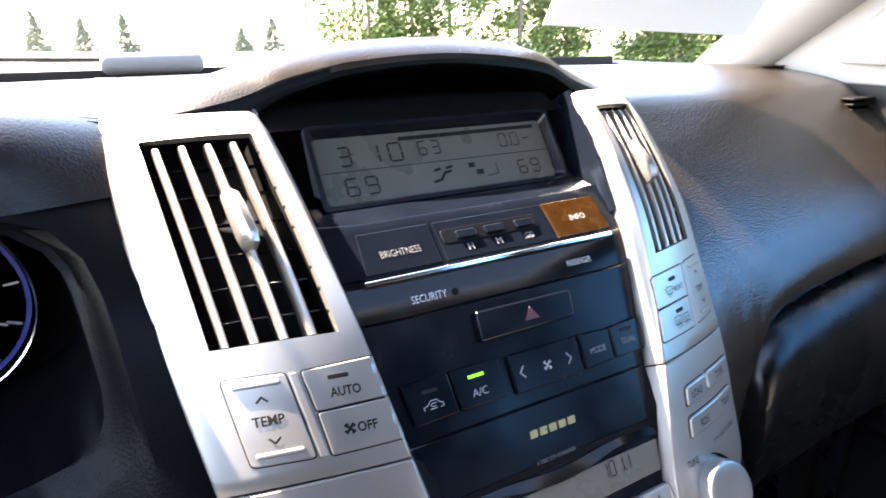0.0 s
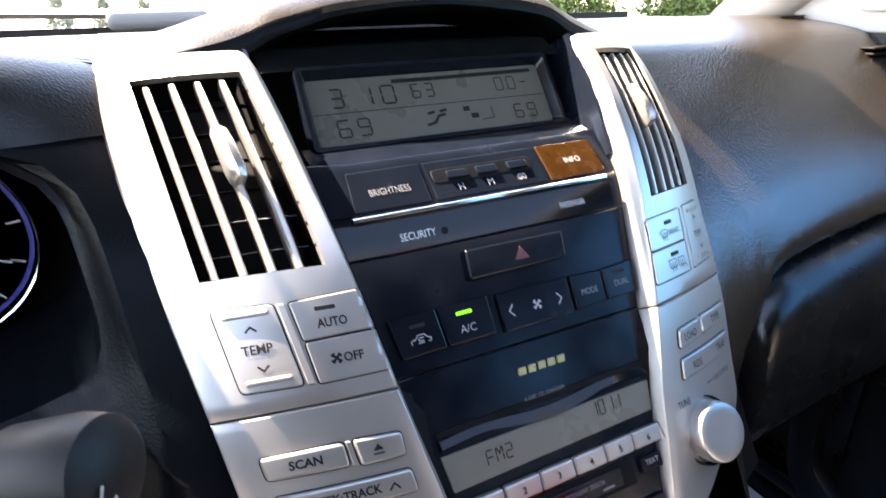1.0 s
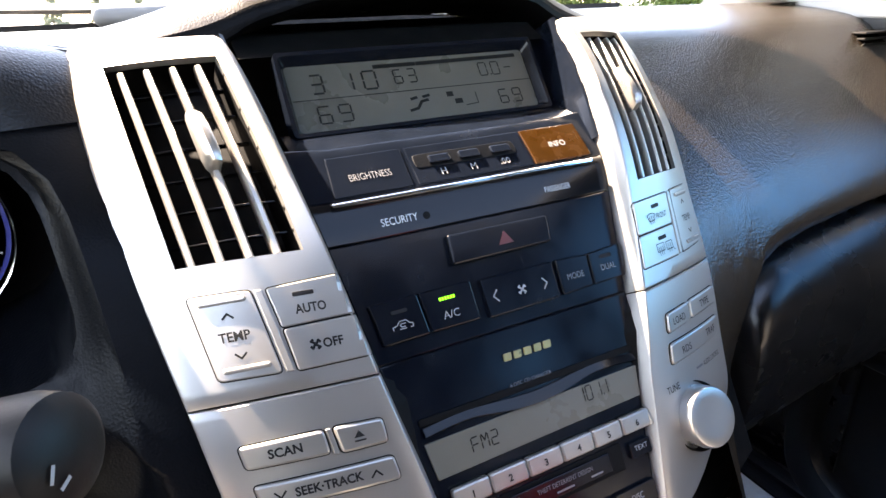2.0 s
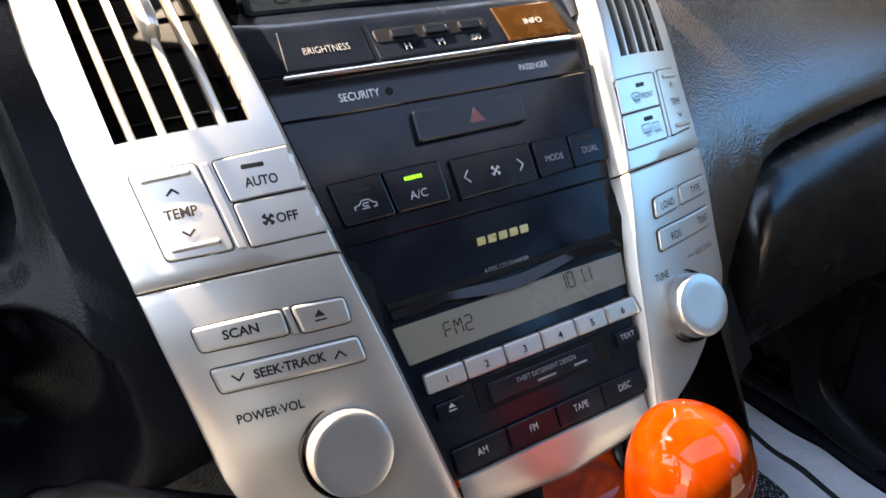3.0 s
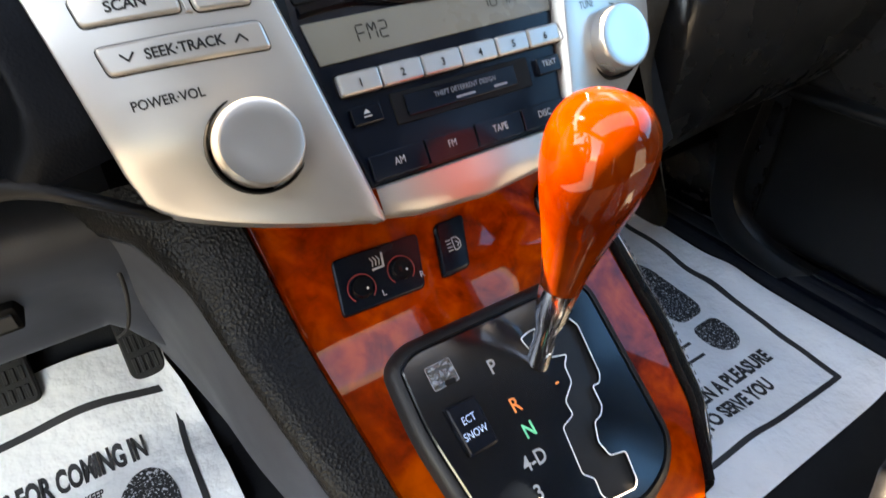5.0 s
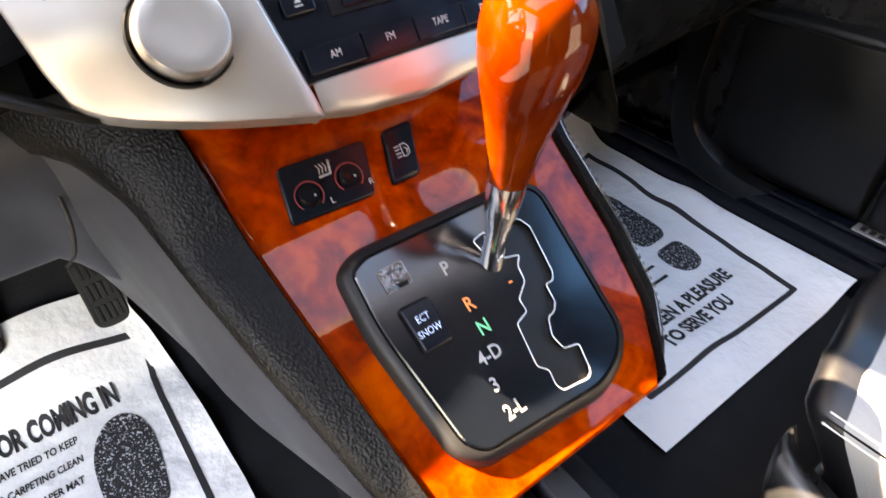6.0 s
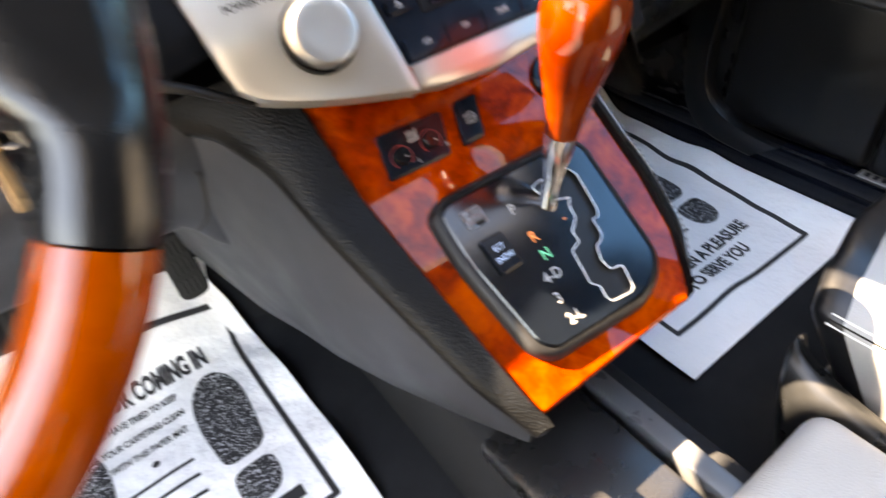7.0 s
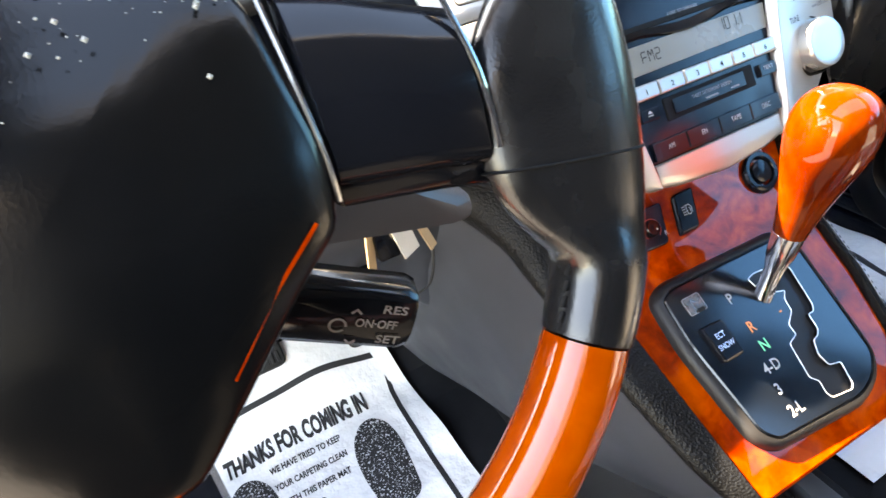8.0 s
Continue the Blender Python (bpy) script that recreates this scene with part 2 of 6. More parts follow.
def slab(poly, h0, h1, bev=0.0008):
    """A plate over a flat outline from height h0 to h1, its upper edge chamfered."""
    rings = [[(*p, h0) for p in poly], [(*p, h1 - bev) for p in poly], [(*p, h1 - bev * 0.3) for p in inset(poly, bev * 0.4)], [(*p, h1) for p in inset(poly, bev)]]
    return loft(rings)


def disc(cu, cv, rings, n=40):
    """A turned shape: rings of (radius, height)."""
    return loft([[(cu + r * math.cos(2 * math.pi * i / n), cv + r * math.sin(2 * math.pi * i / n), h) for i in range(n)] for r, h in rings])


def bars(lines, width, h0, h1):
    """Thin bars along polylines, as flat raised strokes."""
    bm = bmesh.new()
    for line in lines:
        for a, b in zip(line, line[1:]):
            a, b = Vector(a), Vector(b)
            d = (b - a).normalized()
            q = Vector((-d.y, d.x)) * width / 2
            a, b = a - d * width * 0.3, b + d * width * 0.3
            pts = [a + q, a - q, b - q, b + q]
            vs = [bm.verts.new((*p, h1)) for p in pts]
            bm.faces.new(vs)
    return bm


def pieces(name, bm, material, parent, label=""):
    """Each loose piece of a mesh as a part of its own."""
    seen = set()
    bm.verts.ensure_lookup_table()
    bm.verts.index_update()
    for v in bm.verts:
        if v.index in seen:
            continue
        group, todo = [], [v]
        seen.add(v.index)
        while todo:
            q = todo.pop()
            group.append(q)
            for e in q.link_edges:
                o = e.other_vert(q)
                if o.index not in seen:
                    seen.add(o.index)
                    todo.append(o)
        one = bmesh.new()
        new_v = {q.index: one.verts.new(q.co) for q in group}
        for f in {f for q in group for f in q.link_faces}:
            one.faces.new([new_v[q.index] for q in f.verts])
        part(name, one, material, parent, label)
    bm.free()


FONT = {}


def lettering(text, cu, cv, height, h, stretch=1.0, bold=0.0, width=0.0, slant=0.0, turn=0.0):
    """Flat letters centred on a place."""
    key = (text, bold)
    if key not in FONT:
        cu_ = bpy.data.curves.new("letters", "FONT")
        cu_.body, cu_.size, cu_.offset, cu_.resolution_u = text, 1.0, bold, 3
        ob = bpy.data.objects.new("letters", cu_)
        me = ob.to_mesh()
        FONT[key] = ([v.co[:2] for v in me.vertices], [tuple(p.vertices) for p in me.polygons])
        ob.to_mesh_clear()
        bpy.data.objects.remove(ob)
        bpy.data.curves.remove(cu_)
    vs, fs = FONT[key]
    xs, ys = [v[0] for v in vs], [v[1] for v in vs]
    k = height / (max(ys) - min(ys))
    kx = width / (max(xs) - min(xs)) if width else k * stretch
    mx, my = (max(xs) + min(xs)) / 2, (max(ys) + min(ys)) / 2
    c, s = math.cos(radians(turn)), math.sin(radians(turn))
    bm = bmesh.new()
    made = []
    for x, y in vs:
        x, y = (x - mx) * kx, (y - my) * k
        x += y * slant
        made.append(bm.verts.new((cu + x * c - y * s, cv + x * s + y * c, h)))
    for f in fs:
        try:
            bm.faces.new([made[i] for i in f])
        except ValueError:
            pass
    return bm


SEGS = {"0": "abcdef", "1": "bc", "2": "abged", "3": "abgcd", "6": "acdefg", "9": "abcdfg", "F": "aefg", "M": "efbcm", "-": "g"}


def digits(text, u0, v0, w, hgt, pitch, h, t=0.0011):
    """Seven-stroke figures, lower left corner at u0, v0."""
    lines = []
    u = u0
    for ch in text:
        if ch in ".:":
            lines.append([(u - pitch * 0.15, v0), (u - pitch * 0.15, v0 + t)])
            if ch == ":":
                lines.append([(u - pitch * 0.15, v0 + hgt * 0.6), (u - pitch * 0.15, v0 + hgt * 0.6 + t)])
            continue
        g = t * 0.7
        p = {"a": [(u + g, v0 + hgt), (u + w - g, v0 + hgt)], "d": [(u + g, v0), (u + w - g, v0)], "g": [(u + g, v0 + hgt / 2), (u + w - g, v0 + hgt / 2)],
             "f": [(u, v0 + hgt / 2 + g), (u, v0 + hgt - g)], "b": [(u + w, v0 + hgt / 2 + g), (u + w, v0 + hgt - g)],
             "m": [(u + g, v0 + hgt), (u + w / 2, v0 + hgt * 0.55), (u + w - g, v0 + hgt)], "e": [(u, v0 + g), (u, v0 + hgt / 2 - g)], "c": [(u + w, v0 + g), (u + w, v0 + hgt / 2 - g)]}
        lines += [p[k] for k in SEGS.get(ch, "")]
        u += pitch
    return bars(lines, t, h - 0.0001, h)


# the centre stack's own space: u to the right, v up along its face, h out of it
SO, SV, SW = Vector((0, 0.338, 0.8485)), Vector((0, 0.496, 0.868)), Vector((0, -0.868, 0.496))


def face_drop(v):
    return -0.44 * 0.5 * (v + math.sqrt(v * v + 0.00025))


def lerp(table, x):
    if x <= table[0][0]:
        return table[0][1]
    for (a, fa), (b, fb) in zip(table, table[1:]):
        if x <= b:
            return fa + (fb - fa) * (x - a) / (b - a)
    return table[-1][1]


def curve(table, x):
    """A smooth line through a table."""
    i = max(0, min(len(table) - 2, sum(1 for a, _ in table if a <= x) - 1))
    at = lambda k: table[max(0, min(len(table) - 1, k))]
    slope = lambda k: (at(k + 1)[1] - at(k - 1)[1]) / max(1e-6, at(k + 1)[0] - at(k - 1)[0])
    (a, fa), (b, fb) = table[i], table[i + 1]
    w = b - a
    f = min(1.0, max(0.0, (x - a) / w))
    return (2 * f ** 3 - 3 * f * f + 1) * fa + (f ** 3 - 2 * f * f + f) * w * slope(i) + (3 * f * f - 2 * f ** 3) * fb + (f ** 3 - f * f) * w * slope(i + 1)


def ease(t):
    t = min(1.0, max(0.0, t))
    return t * t * (3 - 2 * t)


# the two silver wings: where they begin and end, their ridge, and how they fold back from it
INNER = [(-0.30, 0.0735), (-0.273, 0.077), (-0.175, 0.0926), (-0.111, 0.1045), (-0.02, 0.1195), (0.02, 0.1265), (0.07, 0.134), (0.12, 0.1415), (0.136, 0.1456)]
OUTER = [(-0.2875, 0.076), (-0.2826, 0.081), (-0.2755, 0.110), (-0.265, 0.145), (-0.2565, 0.168), (-0.2475, 0.187), (-0.2385, 0.1968), (-0.222, 0.2018), (-0.1745, 0.2085), (-0.11, 0.2185), (-0.05, 0.2285), (-0.0045, 0.236), (0.02, 0.2408), (0.055, 0.2443), (0.092, 0.2448), (0.126, 0.2425), (0.135, 0.238)]
RIDGE = [(-0.29, 0.004), (-0.24, 0.0065), (-0.17, 0.0095), (-0.11, 0.0140), (-0.06, 0.0150), (-0.02, 0.0150), (0.02, 0.0105), (0.06, 0.0005), (0.09, -0.0095), (0.115, -0.0215), (0.135, -0.0340)]
STEP = [(0.0, 0.0150), (0.135, 0.004)]
BEVEL = [(-0.29, 0.003), (-0.24, 0.0035), (-0.11, 0.005), (0.135, 0.005)]
SLOPE = [(-0.29, 0.02), (-0.15, 0.06), (-0.11, 0.10), (-0.02, 0.20), (0.135, 0.235)]
LIFT = [(-0.30, 0.04), (-0.11, 0.076), (-0.02, 0.104), (0.12, 0.15)]
ROLL = [(-0.05, 0.0), (0.0, 0.0), (0.03, 10.0), (0.07, 24.0), (0.11, 18.0), (0.135, 14.0)]
inner = lambda v: lerp(INNER, v)
outer = lambda v: lerp(OUTER, v)
wing_edge = lambda v: max(face_drop(v), curve(RIDGE, v) - lerp(STEP, v))


def wing_height(u, v):
    """How far a wing stands off the stack's flat face."""
    d, b, r = u - inner(v), curve(BEVEL, v), curve(RIDGE, v)
    up = wing_edge(v) + (r - wing_edge(v)) * d / b
    back = r - curve(SLOPE, v) * (d - b) - 1.8 * max(0.0, d - b) ** 2
    back -= curve(ROLL, v) * max(0.0, u - outer(v) + 0.016) ** 2 + 0.016 * ease((-0.205 - v) / 0.06) * min(1.0, max(0.0, (u - 0.09) / 0.09))
    return 0.5 * (up + back - math.sqrt((up - back) ** 2 + 0.0012 ** 2)) + 0.0002


def on_stack(u, v, h):
    w = face_drop(v) if abs(u) <= inner(v) else wing_height(abs(u), v)
    return SO + Vector((u, 0, 0)) + SV * (v + max(0.0, abs(u) - 0.11) * curve(LIFT, v)) + SW * (w + h)


GO, GV, GW = Vector((0, 0.1, 0.4535)), Vector((0, 0.832, 0.555)), Vector((0, -0.555, 0.832))


def on_gear(u, v, h):
    """The selector plate's space."""
    return GO + Vector((u, 0, 0)) + GV * v + GW * h


def bend(bm, fn):
    for v in bm.verts:
        v.co = fn(*v.co)
    return bm


def panel(left, right, v0, v1, h0, h1, bev=0.0015, nu=6, nv=8):
    """A plate between two edges that change with v, its rim chamfered."""
    vs = [v0, v0 + bev] + [v0 + bev + (v1 - v0 - 2 * bev) * i / nv for i in range(1, nv)] + [v1 - bev, v1]
    bm = bmesh.new()
    rows = []
    for v in vs:
        l, r = left(v), right(v)
        us = [l, l + bev] + [l + bev + (r - l - 2 * bev) * i / nu for i in range(1, nu)] + [r - bev, r]
        rows.append([bm.verts.new((u, v, h1 - (bev * 0.8 if k in (0, len(us) - 1) or v in (v0, v1) else 0))) for k, u in enumerate(us)])
    for a, b in zip(rows, rows[1:]):
        for i in range(len(a) - 1):
            bm.faces.new((a[i], a[i + 1], b[i + 1], b[i]))
    for v in bmesh.ops.extrude_edge_only(bm, edges=[e for e in bm.edges if e.is_boundary])["geom"]:
        if isinstance(v, bmesh.types.BMVert):
            v.co.z = h0
    return bm


# ---- setting: ground, cabin shell ----
def grid_sheet(fn, nu, nv):
    bm = bmesh.new()
    vs = [[bm.verts.new(fn(i / nu, j / nv)) for i in range(nu + 1)] for j in range(nv + 1)]
    for a, b in zip(vs, vs[1:]):
        for i in range(nu):
            bm.faces.new((a[i], a[i + 1], b[i + 1], b[i]))
    return bm


def thick(bm, d):
    bmesh.ops.recalc_face_normals(bm, faces=bm.faces[:])
    bmesh.ops.solidify(bm, geom=bm.faces[:], thickness=d)
    return bm


footwell = lambda y: 0.45 * (y - 0.63 + math.sqrt((y - 0.63) ** 2 + 0.0004)) - 0.0002
ASPHALT = mat("sunlit asphalt", (0.11, 0.11, 0.107), 0.9, 0, 0.5, 0.03, 0.25, 4.0)
solo("ground", grid_sheet(lambda a, b: (-400 + 800 * a, -100 + 800 * b, -0.5), 8, 8), ASPHALT, "pale worn asphalt lot reaching far off", "ground", kind="structure")
solo("floor", thick(grid_sheet(lambda a, b: (-0.78 + 1.56 * a, -1.6 + 2.9 * b, 0.02 + footwell(-1.6 + 2.9 * b)), 6, 40), 0.02), CARPET, "black carpeted car floor rising to the footwell", "floor", kind="structure")
# roof, doors, rear wall
roof_at = lambda x, y: (x, y, 1.34 - 0.05 * (x / 0.58) ** 2 - 0.06 * max(0.0, (y + 1.7) / 2.05) ** 2)
XS, YS = (-0.58, -0.54, -0.50, -0.2, 0.0, 0.2, 0.50, 0.54, 0.58), (-1.7, -1.3, -0.9, -0.24, -0.12, 0.0, 0.12, 0.22, 0.35)
roof = bmesh.new()
rv = [[roof.verts.new(roof_at(x, y)) for x in XS] for y in YS]
for j in range(8):
    for i in range(8):
        if not (2 <= i <= 5 and 3 <= j <= 5):
            roof.faces.new((rv[j][i], rv[j][i + 1], rv[j + 1][i + 1], rv[j + 1][i]))
ROOF = mat("grey headliner", (0.20, 0.197, 0.19), 0.9, 0, 0.3, 0.002, 0.05, 0.2)
solo("ceiling", thick(roof, 0.03), ROOF, "grey cloth headliner with a roof window", "ceiling", kind="structure")
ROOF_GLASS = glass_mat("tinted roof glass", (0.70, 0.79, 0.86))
# strong blue, chosen to colour the sky reflected in the dash
SIDE_GLASS = glass_mat("blue glass for reflections", (0.17, 0.48, 0.72))
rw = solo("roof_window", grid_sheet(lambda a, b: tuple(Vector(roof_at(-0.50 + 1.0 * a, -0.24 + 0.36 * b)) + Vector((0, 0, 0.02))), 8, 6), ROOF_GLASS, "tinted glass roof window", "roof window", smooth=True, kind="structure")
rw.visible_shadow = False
pane = solo("window_right", grid_sheet(lambda a, b: (0.785 - 0.165 * b, -0.47 + a * (0.78 - 0.02 * b), 0.862 + 0.385 * b), 8, 4), SIDE_GLASS, "unseen passenger pane tinted blue to colour dash reflections", "window", smooth=True, kind="structure")
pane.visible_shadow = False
# unseen opening added to let more light onto the passenger side
pane = solo("window_rear_right", grid_sheet(lambda a, b: (0.785 - 0.165 * b, -1.15 + 0.53 * a, 0.813 + 0.434 * b), 6, 4), SIDE_GLASS, "unseen rear side pane over an opening added for light", "window", smooth=True, kind="structure")
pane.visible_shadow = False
for side in (-1, 1):
    X = 0.78 * side
    lo, hi = min(X, X + 0.06 * side), max(X, X + 0.06 * side)
    bm = box(lo, -1.6, 0.0, hi, 0.62, 0.86, 0.01) if side > 0 else join(box(lo, -1.6, 0.0, hi, -0.46, 0.86, 0.01), box(lo, -0.46, -0.1, hi, 0.62, 0.06, 0.01))
    bm = join(bm, box(lo, 0.62, 0.0, hi, 1.12, 0.95, 0.01), box(lo, 0.318 if side > 0 else 0.61, 0.861, hi, 0.62, 0.95, 0.01), box(min(X, 0.6 * side), -0.62, 0.81, max(X, 0.6 * side), -0.47, 1.25, 0.01), box(min(0.55 * side, 0.65 * side), -1.6, 1.21, max(0.55 * side, 0.65 * side), 0.30, 1.32, 0.01), box(min(X, 0.62 * side), -1.6, 0.80, max(X, 0.62 * side), -1.15 if side > 0 else -0.62, 1.25, 0.01))
    solo("wall_right" if side > 0 else "wall_left", bm, LEATHER_SMOOTH, "black door trim along the cabin side", "door trim", kind="structure")
# unseen panel, set at this angle to hold back light from the left
solo("door_open", box(-0.06, -1.05, 0.0, 0.0, 0.0, 0.80, 0.02, 2, Matrix.Translation((-0.81, 0.62, 0.06)) @ Matrix.Rotation(radians(-32), 4, "Z")), LEATHER_SMOOTH, "unseen black door panel angled to cut light from the left", "car door", kind="structure")
# unseen wall, closed over the rear window to keep light and reflections down
solo("wall_rear", join(box(-0.78, -1.72, 0.0, 0.78, -1.6, 0.98, 0.02), box(-0.78, -1.70, 0.97, 0.78, -1.62, 1.21, 0.004), box(-0.78, -1.72, 1.2, 0.78, -1.6, 1.36, 0.02)), BLACK_DEEP, "unseen black wall closing the cabin's rear, window shut off", "wall", kind="structure")


# dashboard: a swept section
def stack_y(z):
    """How far back the stack's flank lies at a height."""
    return 0.338 + 0.571 * (z - 0.8485) + 0.78 * 0.5 * (z - 0.852 + math.sqrt((z - 0.852) ** 2 + 0.0003))


PAD_LOW = [(0.19, 0.480), (0.280, 0.500), (0.302, 0.565), (0.316, 0.627), (0.327, 0.663), (0.343, 0.689), (0.375, 0.707), (0.438, 0.716), (0.548, 0.726), (0.71, 0.733), (0.80, 0.736)]


def dash_section(x):
    """Top edge at the glass, top, roll, face and lower tuck of the dash at x."""
    yw = 0.95 - 0.22 * min(1.0, abs(x) / 0.74) ** 2
    k = ease((x - 0.17) / 0.17)
    low = lerp(PAD_LOW, x)
    face = lambda y, z: y + (stack_y(z) + 0.036 - y) * (1 - k) * ease((0.80 - z) / 0.07)
    mid = [0.83 + (low + 0.03 - 0.83) * f for f in (0.0, 0.25, 0.5, 0.75, 1.0)]
    pad = [(0.95, 0.555), (0.90, 0.492), (0.86, 0.447), (0.82, 0.406), (0.78, 0.370), (0.74, 0.342), (0.70, 0.327), (0.64, 0.325), (0.50, 0.345), (0.30, 0.40)]
    pad_y = lambda z: lerp([(a, b) for a, b in reversed(pad)], z)
    top = [(yw, 0.955), (yw - 0.10, 0.955), (0.63, 0.950), (0.575, 0.942)]
    brow = [(face(0.528, 0.930), 0.930), (face(0.494, 0.903), 0.903), (face(0.460, 0.872), 0.872)]
    return top + brow + [(face(pad_y(z), z), z) for z in mid] + [(face(pad_y(low), low) + 0.012, low + 0.006), (face(pad_y(low), low) + 0.035, low), (face(pad_y(low), low) + 0.10, low + 0.004)]


def smooth_section(pts, k=3):
    """Denser points on a smooth line through a section."""
    out = []
    n = len(pts)
    for i in range(n - 1):
        p0, p1, p2, p3 = (Vector(pts[max(0, min(n - 1, i + d))]) for d in (-1, 0, 1, 2))
        for j in range(k):
            f = j / k
            out.append((0.5 * (2 * p1 + (p2 - p0) * f + (2 * p0 - 5 * p1 + 4 * p2 - p3) * f * f + (3 * p1 - p0 - 3 * p2 + p3) * f ** 3))[:])
    return out + [tuple(pts[-1])]


dash = thing("dashboard", (0.4, 0.5, 0.0), "black grained soft dashboard with pale sheen from the windscreen", "dashboard", kind="structure")
rings = []
for i in range(49):
    x = 0.2 + 0.67 * (i / 48) ** 1.25
    rings.append([(x + (0.87 - x) / 0.67 * max(0.0, 0.035 * min(1.0, (z - 0.62) / 0.3)) * (1 if y < 0.56 else 0), y, z) for y, z in smooth_section(dash_section(x))])
part("passenger_dash", loft(rings, closed=False), DASH_SKIN, dash, "black grained dash over the glovebox", True)


face_y = lambda x, z: (stack_y(z) + 0.028) * (1 - ease((-0.218 - x) / 0.10)) + (0.305 + 0.34 * (z - 0.62)) * ease((-0.218 - x) / 0.10)


def driver_section(x):
    """Top of the dash and the brow over the instruments."""
    yw = 0.95 - 0.22 * min(1.0, abs(x) / 0.74) ** 2
    k = max(0.0, 1 - ((x + 0.48) / 0.25) ** 2)
    return [(yw, 0.955), (yw - 0.12, 0.955), (0.62, 0.950 + 0.012 * k), (0.55, 0.947 + 0.022 * k), (0.49, 0.943 + 0.032 * k), (face_y(x, 0.938) + 0.032, 0.946 + 0.030 * k), (face_y(x, 0.934) + 0.010, 0.940 + 0.024 * k), (face_y(x, 0.925) - 0.002, 0.927 + 0.014 * k), (face_y(x, 0.905) - 0.002, 0.905 + 0.006 * k)]


rings = []
for i in range(25):
    x = -0.80 + 0.562 * i / 24
    rings.append([(x, y, z) for y, z in smooth_section(driver_section(x))])
# brow repeats the dash skin darker; the shade on its front is in the colour
BROW = mat("shaded grained brow skin", (0.004, 0.0046, 0.0056), 0.33, 0, 0.28, 0.0020, 0.2, 0.08, voronoi=True, spec=0.28)
part("driver_dash", loft([r[:13] for r in rings], closed=False), DASH_SKIN, dash, "black grained dash before the windscreen", True)
part("instrument_brow", loft([r[12:] for r in rings], closed=False), BROW, dash, "grained brow over the instruments, darkened for shade", True)
# instrument surround: from the dash face into a deep opening
def squircle(cx, cz, a, b, k, n=48):
    out = []
    for i in range(n):
        t = 2 * math.pi * (i + 0.5) / n
        c, s_ = math.cos(t), math.sin(t)
        r = (abs(c) ** k + abs(s_) ** k) ** (-1 / k)
        z = cz + b * r * s_
        out.append((cx + a * r * c - (0.11 * (z - 0.62) - 0.008) * max(0.0, c * r), z))
    return out


rings = [[(x, face_y(x, z) + 0.05, z) for x, z in squircle(-0.498, 0.787, 0.292, 0.152, 14)],
         [(x, face_y(x, z) + 0.006, z) for x, z in squircle(-0.498, 0.787, 0.291, 0.148, 12)],
         [(x, face_y(x, z), z) for x, z in squircle(-0.498, 0.790, 0.284, 0.138, 9)],
         [(x, face_y(x, z) - 0.004, z) for x, z in squircle(-0.492, 0.804, 0.254, 0.114, 5)],
         [(x, face_y(x, z) + 0.002, z) for x, z in squircle(-0.487, 0.826, 0.242, 0.092, 4)],
         [(x, face_y(x, z) + 0.010, z) for x, z in squircle(-0.485, 0.830, 0.235, 0.086, 4)],
         [(x, face_y(x, z) + 0.012, z) for x, z in squircle(-0.485, 0.830, 0.230, 0.082, 4)],
         [(x, 0.46, z) for x, z in squircle(-0.485, 0.835, 0.219, 0.078, 4)],
         [(x, 0.49, z) for x, z in squircle(-0.485, 0.835, 0.213, 0.074, 4)]]
bm = loft(rings)
bm.faces.ensure_lookup_table()
bm.faces.remove(bm.faces[-2])
# round hollow of the key lock
BOWL = Vector((-0.296, 0.0, 0.694))
for _ in range(3):
    near = [e for e in bm.edges if min(math.hypot(v.co.x - BOWL.x, v.co.z - BOWL.z) for v in e.verts) < 0.075 and min(v.co.y for v in e.verts) < 0.40 and e.calc_length() > 0.006]
    bmesh.ops.subdivide_edges(bm, edges=near, cuts=2, use_grid_fill=True)
for v in bm.verts:
    r = math.hypot(v.co.x - BOWL.x, (v.co.z - BOWL.z) * 1.05)
    if r < 0.062 and v.co.y < 0.42:
        v.co.y += 0.055 * ease((0.062 - r) / 0.020) * ease((0.752 - v.co.z) / 0.02)
# lower edge of the surround, rising to a crest beside the stack
LIP = [(-0.80, 0.305, 0.612), (-0.36, 0.302, 0.614), (-0.303, 0.301, 0.632), (-0.287, 0.304, 0.634), (-0.271, 0.302, 0.636), (-0.256, 0.297, 0.634), (-0.242, 0.289, 0.631), (-0.222, 0.276, 0.625), (-0.201, 0.259, 0.621), (-0.19, 0.251, 0.618)]
lip_y = lambda x: lerp([(p[0], p[1]) for p in LIP], x)
lip_z = lambda x: lerp([(p[0], p[2]) for p in LIP], x)
for v in bm.verts:
    low = lip_z(v.co.x) + 0.68 * max(0.0, lip_y(v.co.x) - v.co.y)
    if v.co.x > -0.36 and v.co.z < low:
        v.co.z = low
    # tucked in behind the stack's edge
    v.co.x += 0.022 * ease((v.co.x + 0.235) / 0.025) * ease((0.74 - v.co.z) / 0.05)
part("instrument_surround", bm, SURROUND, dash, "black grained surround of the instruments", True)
rings = []
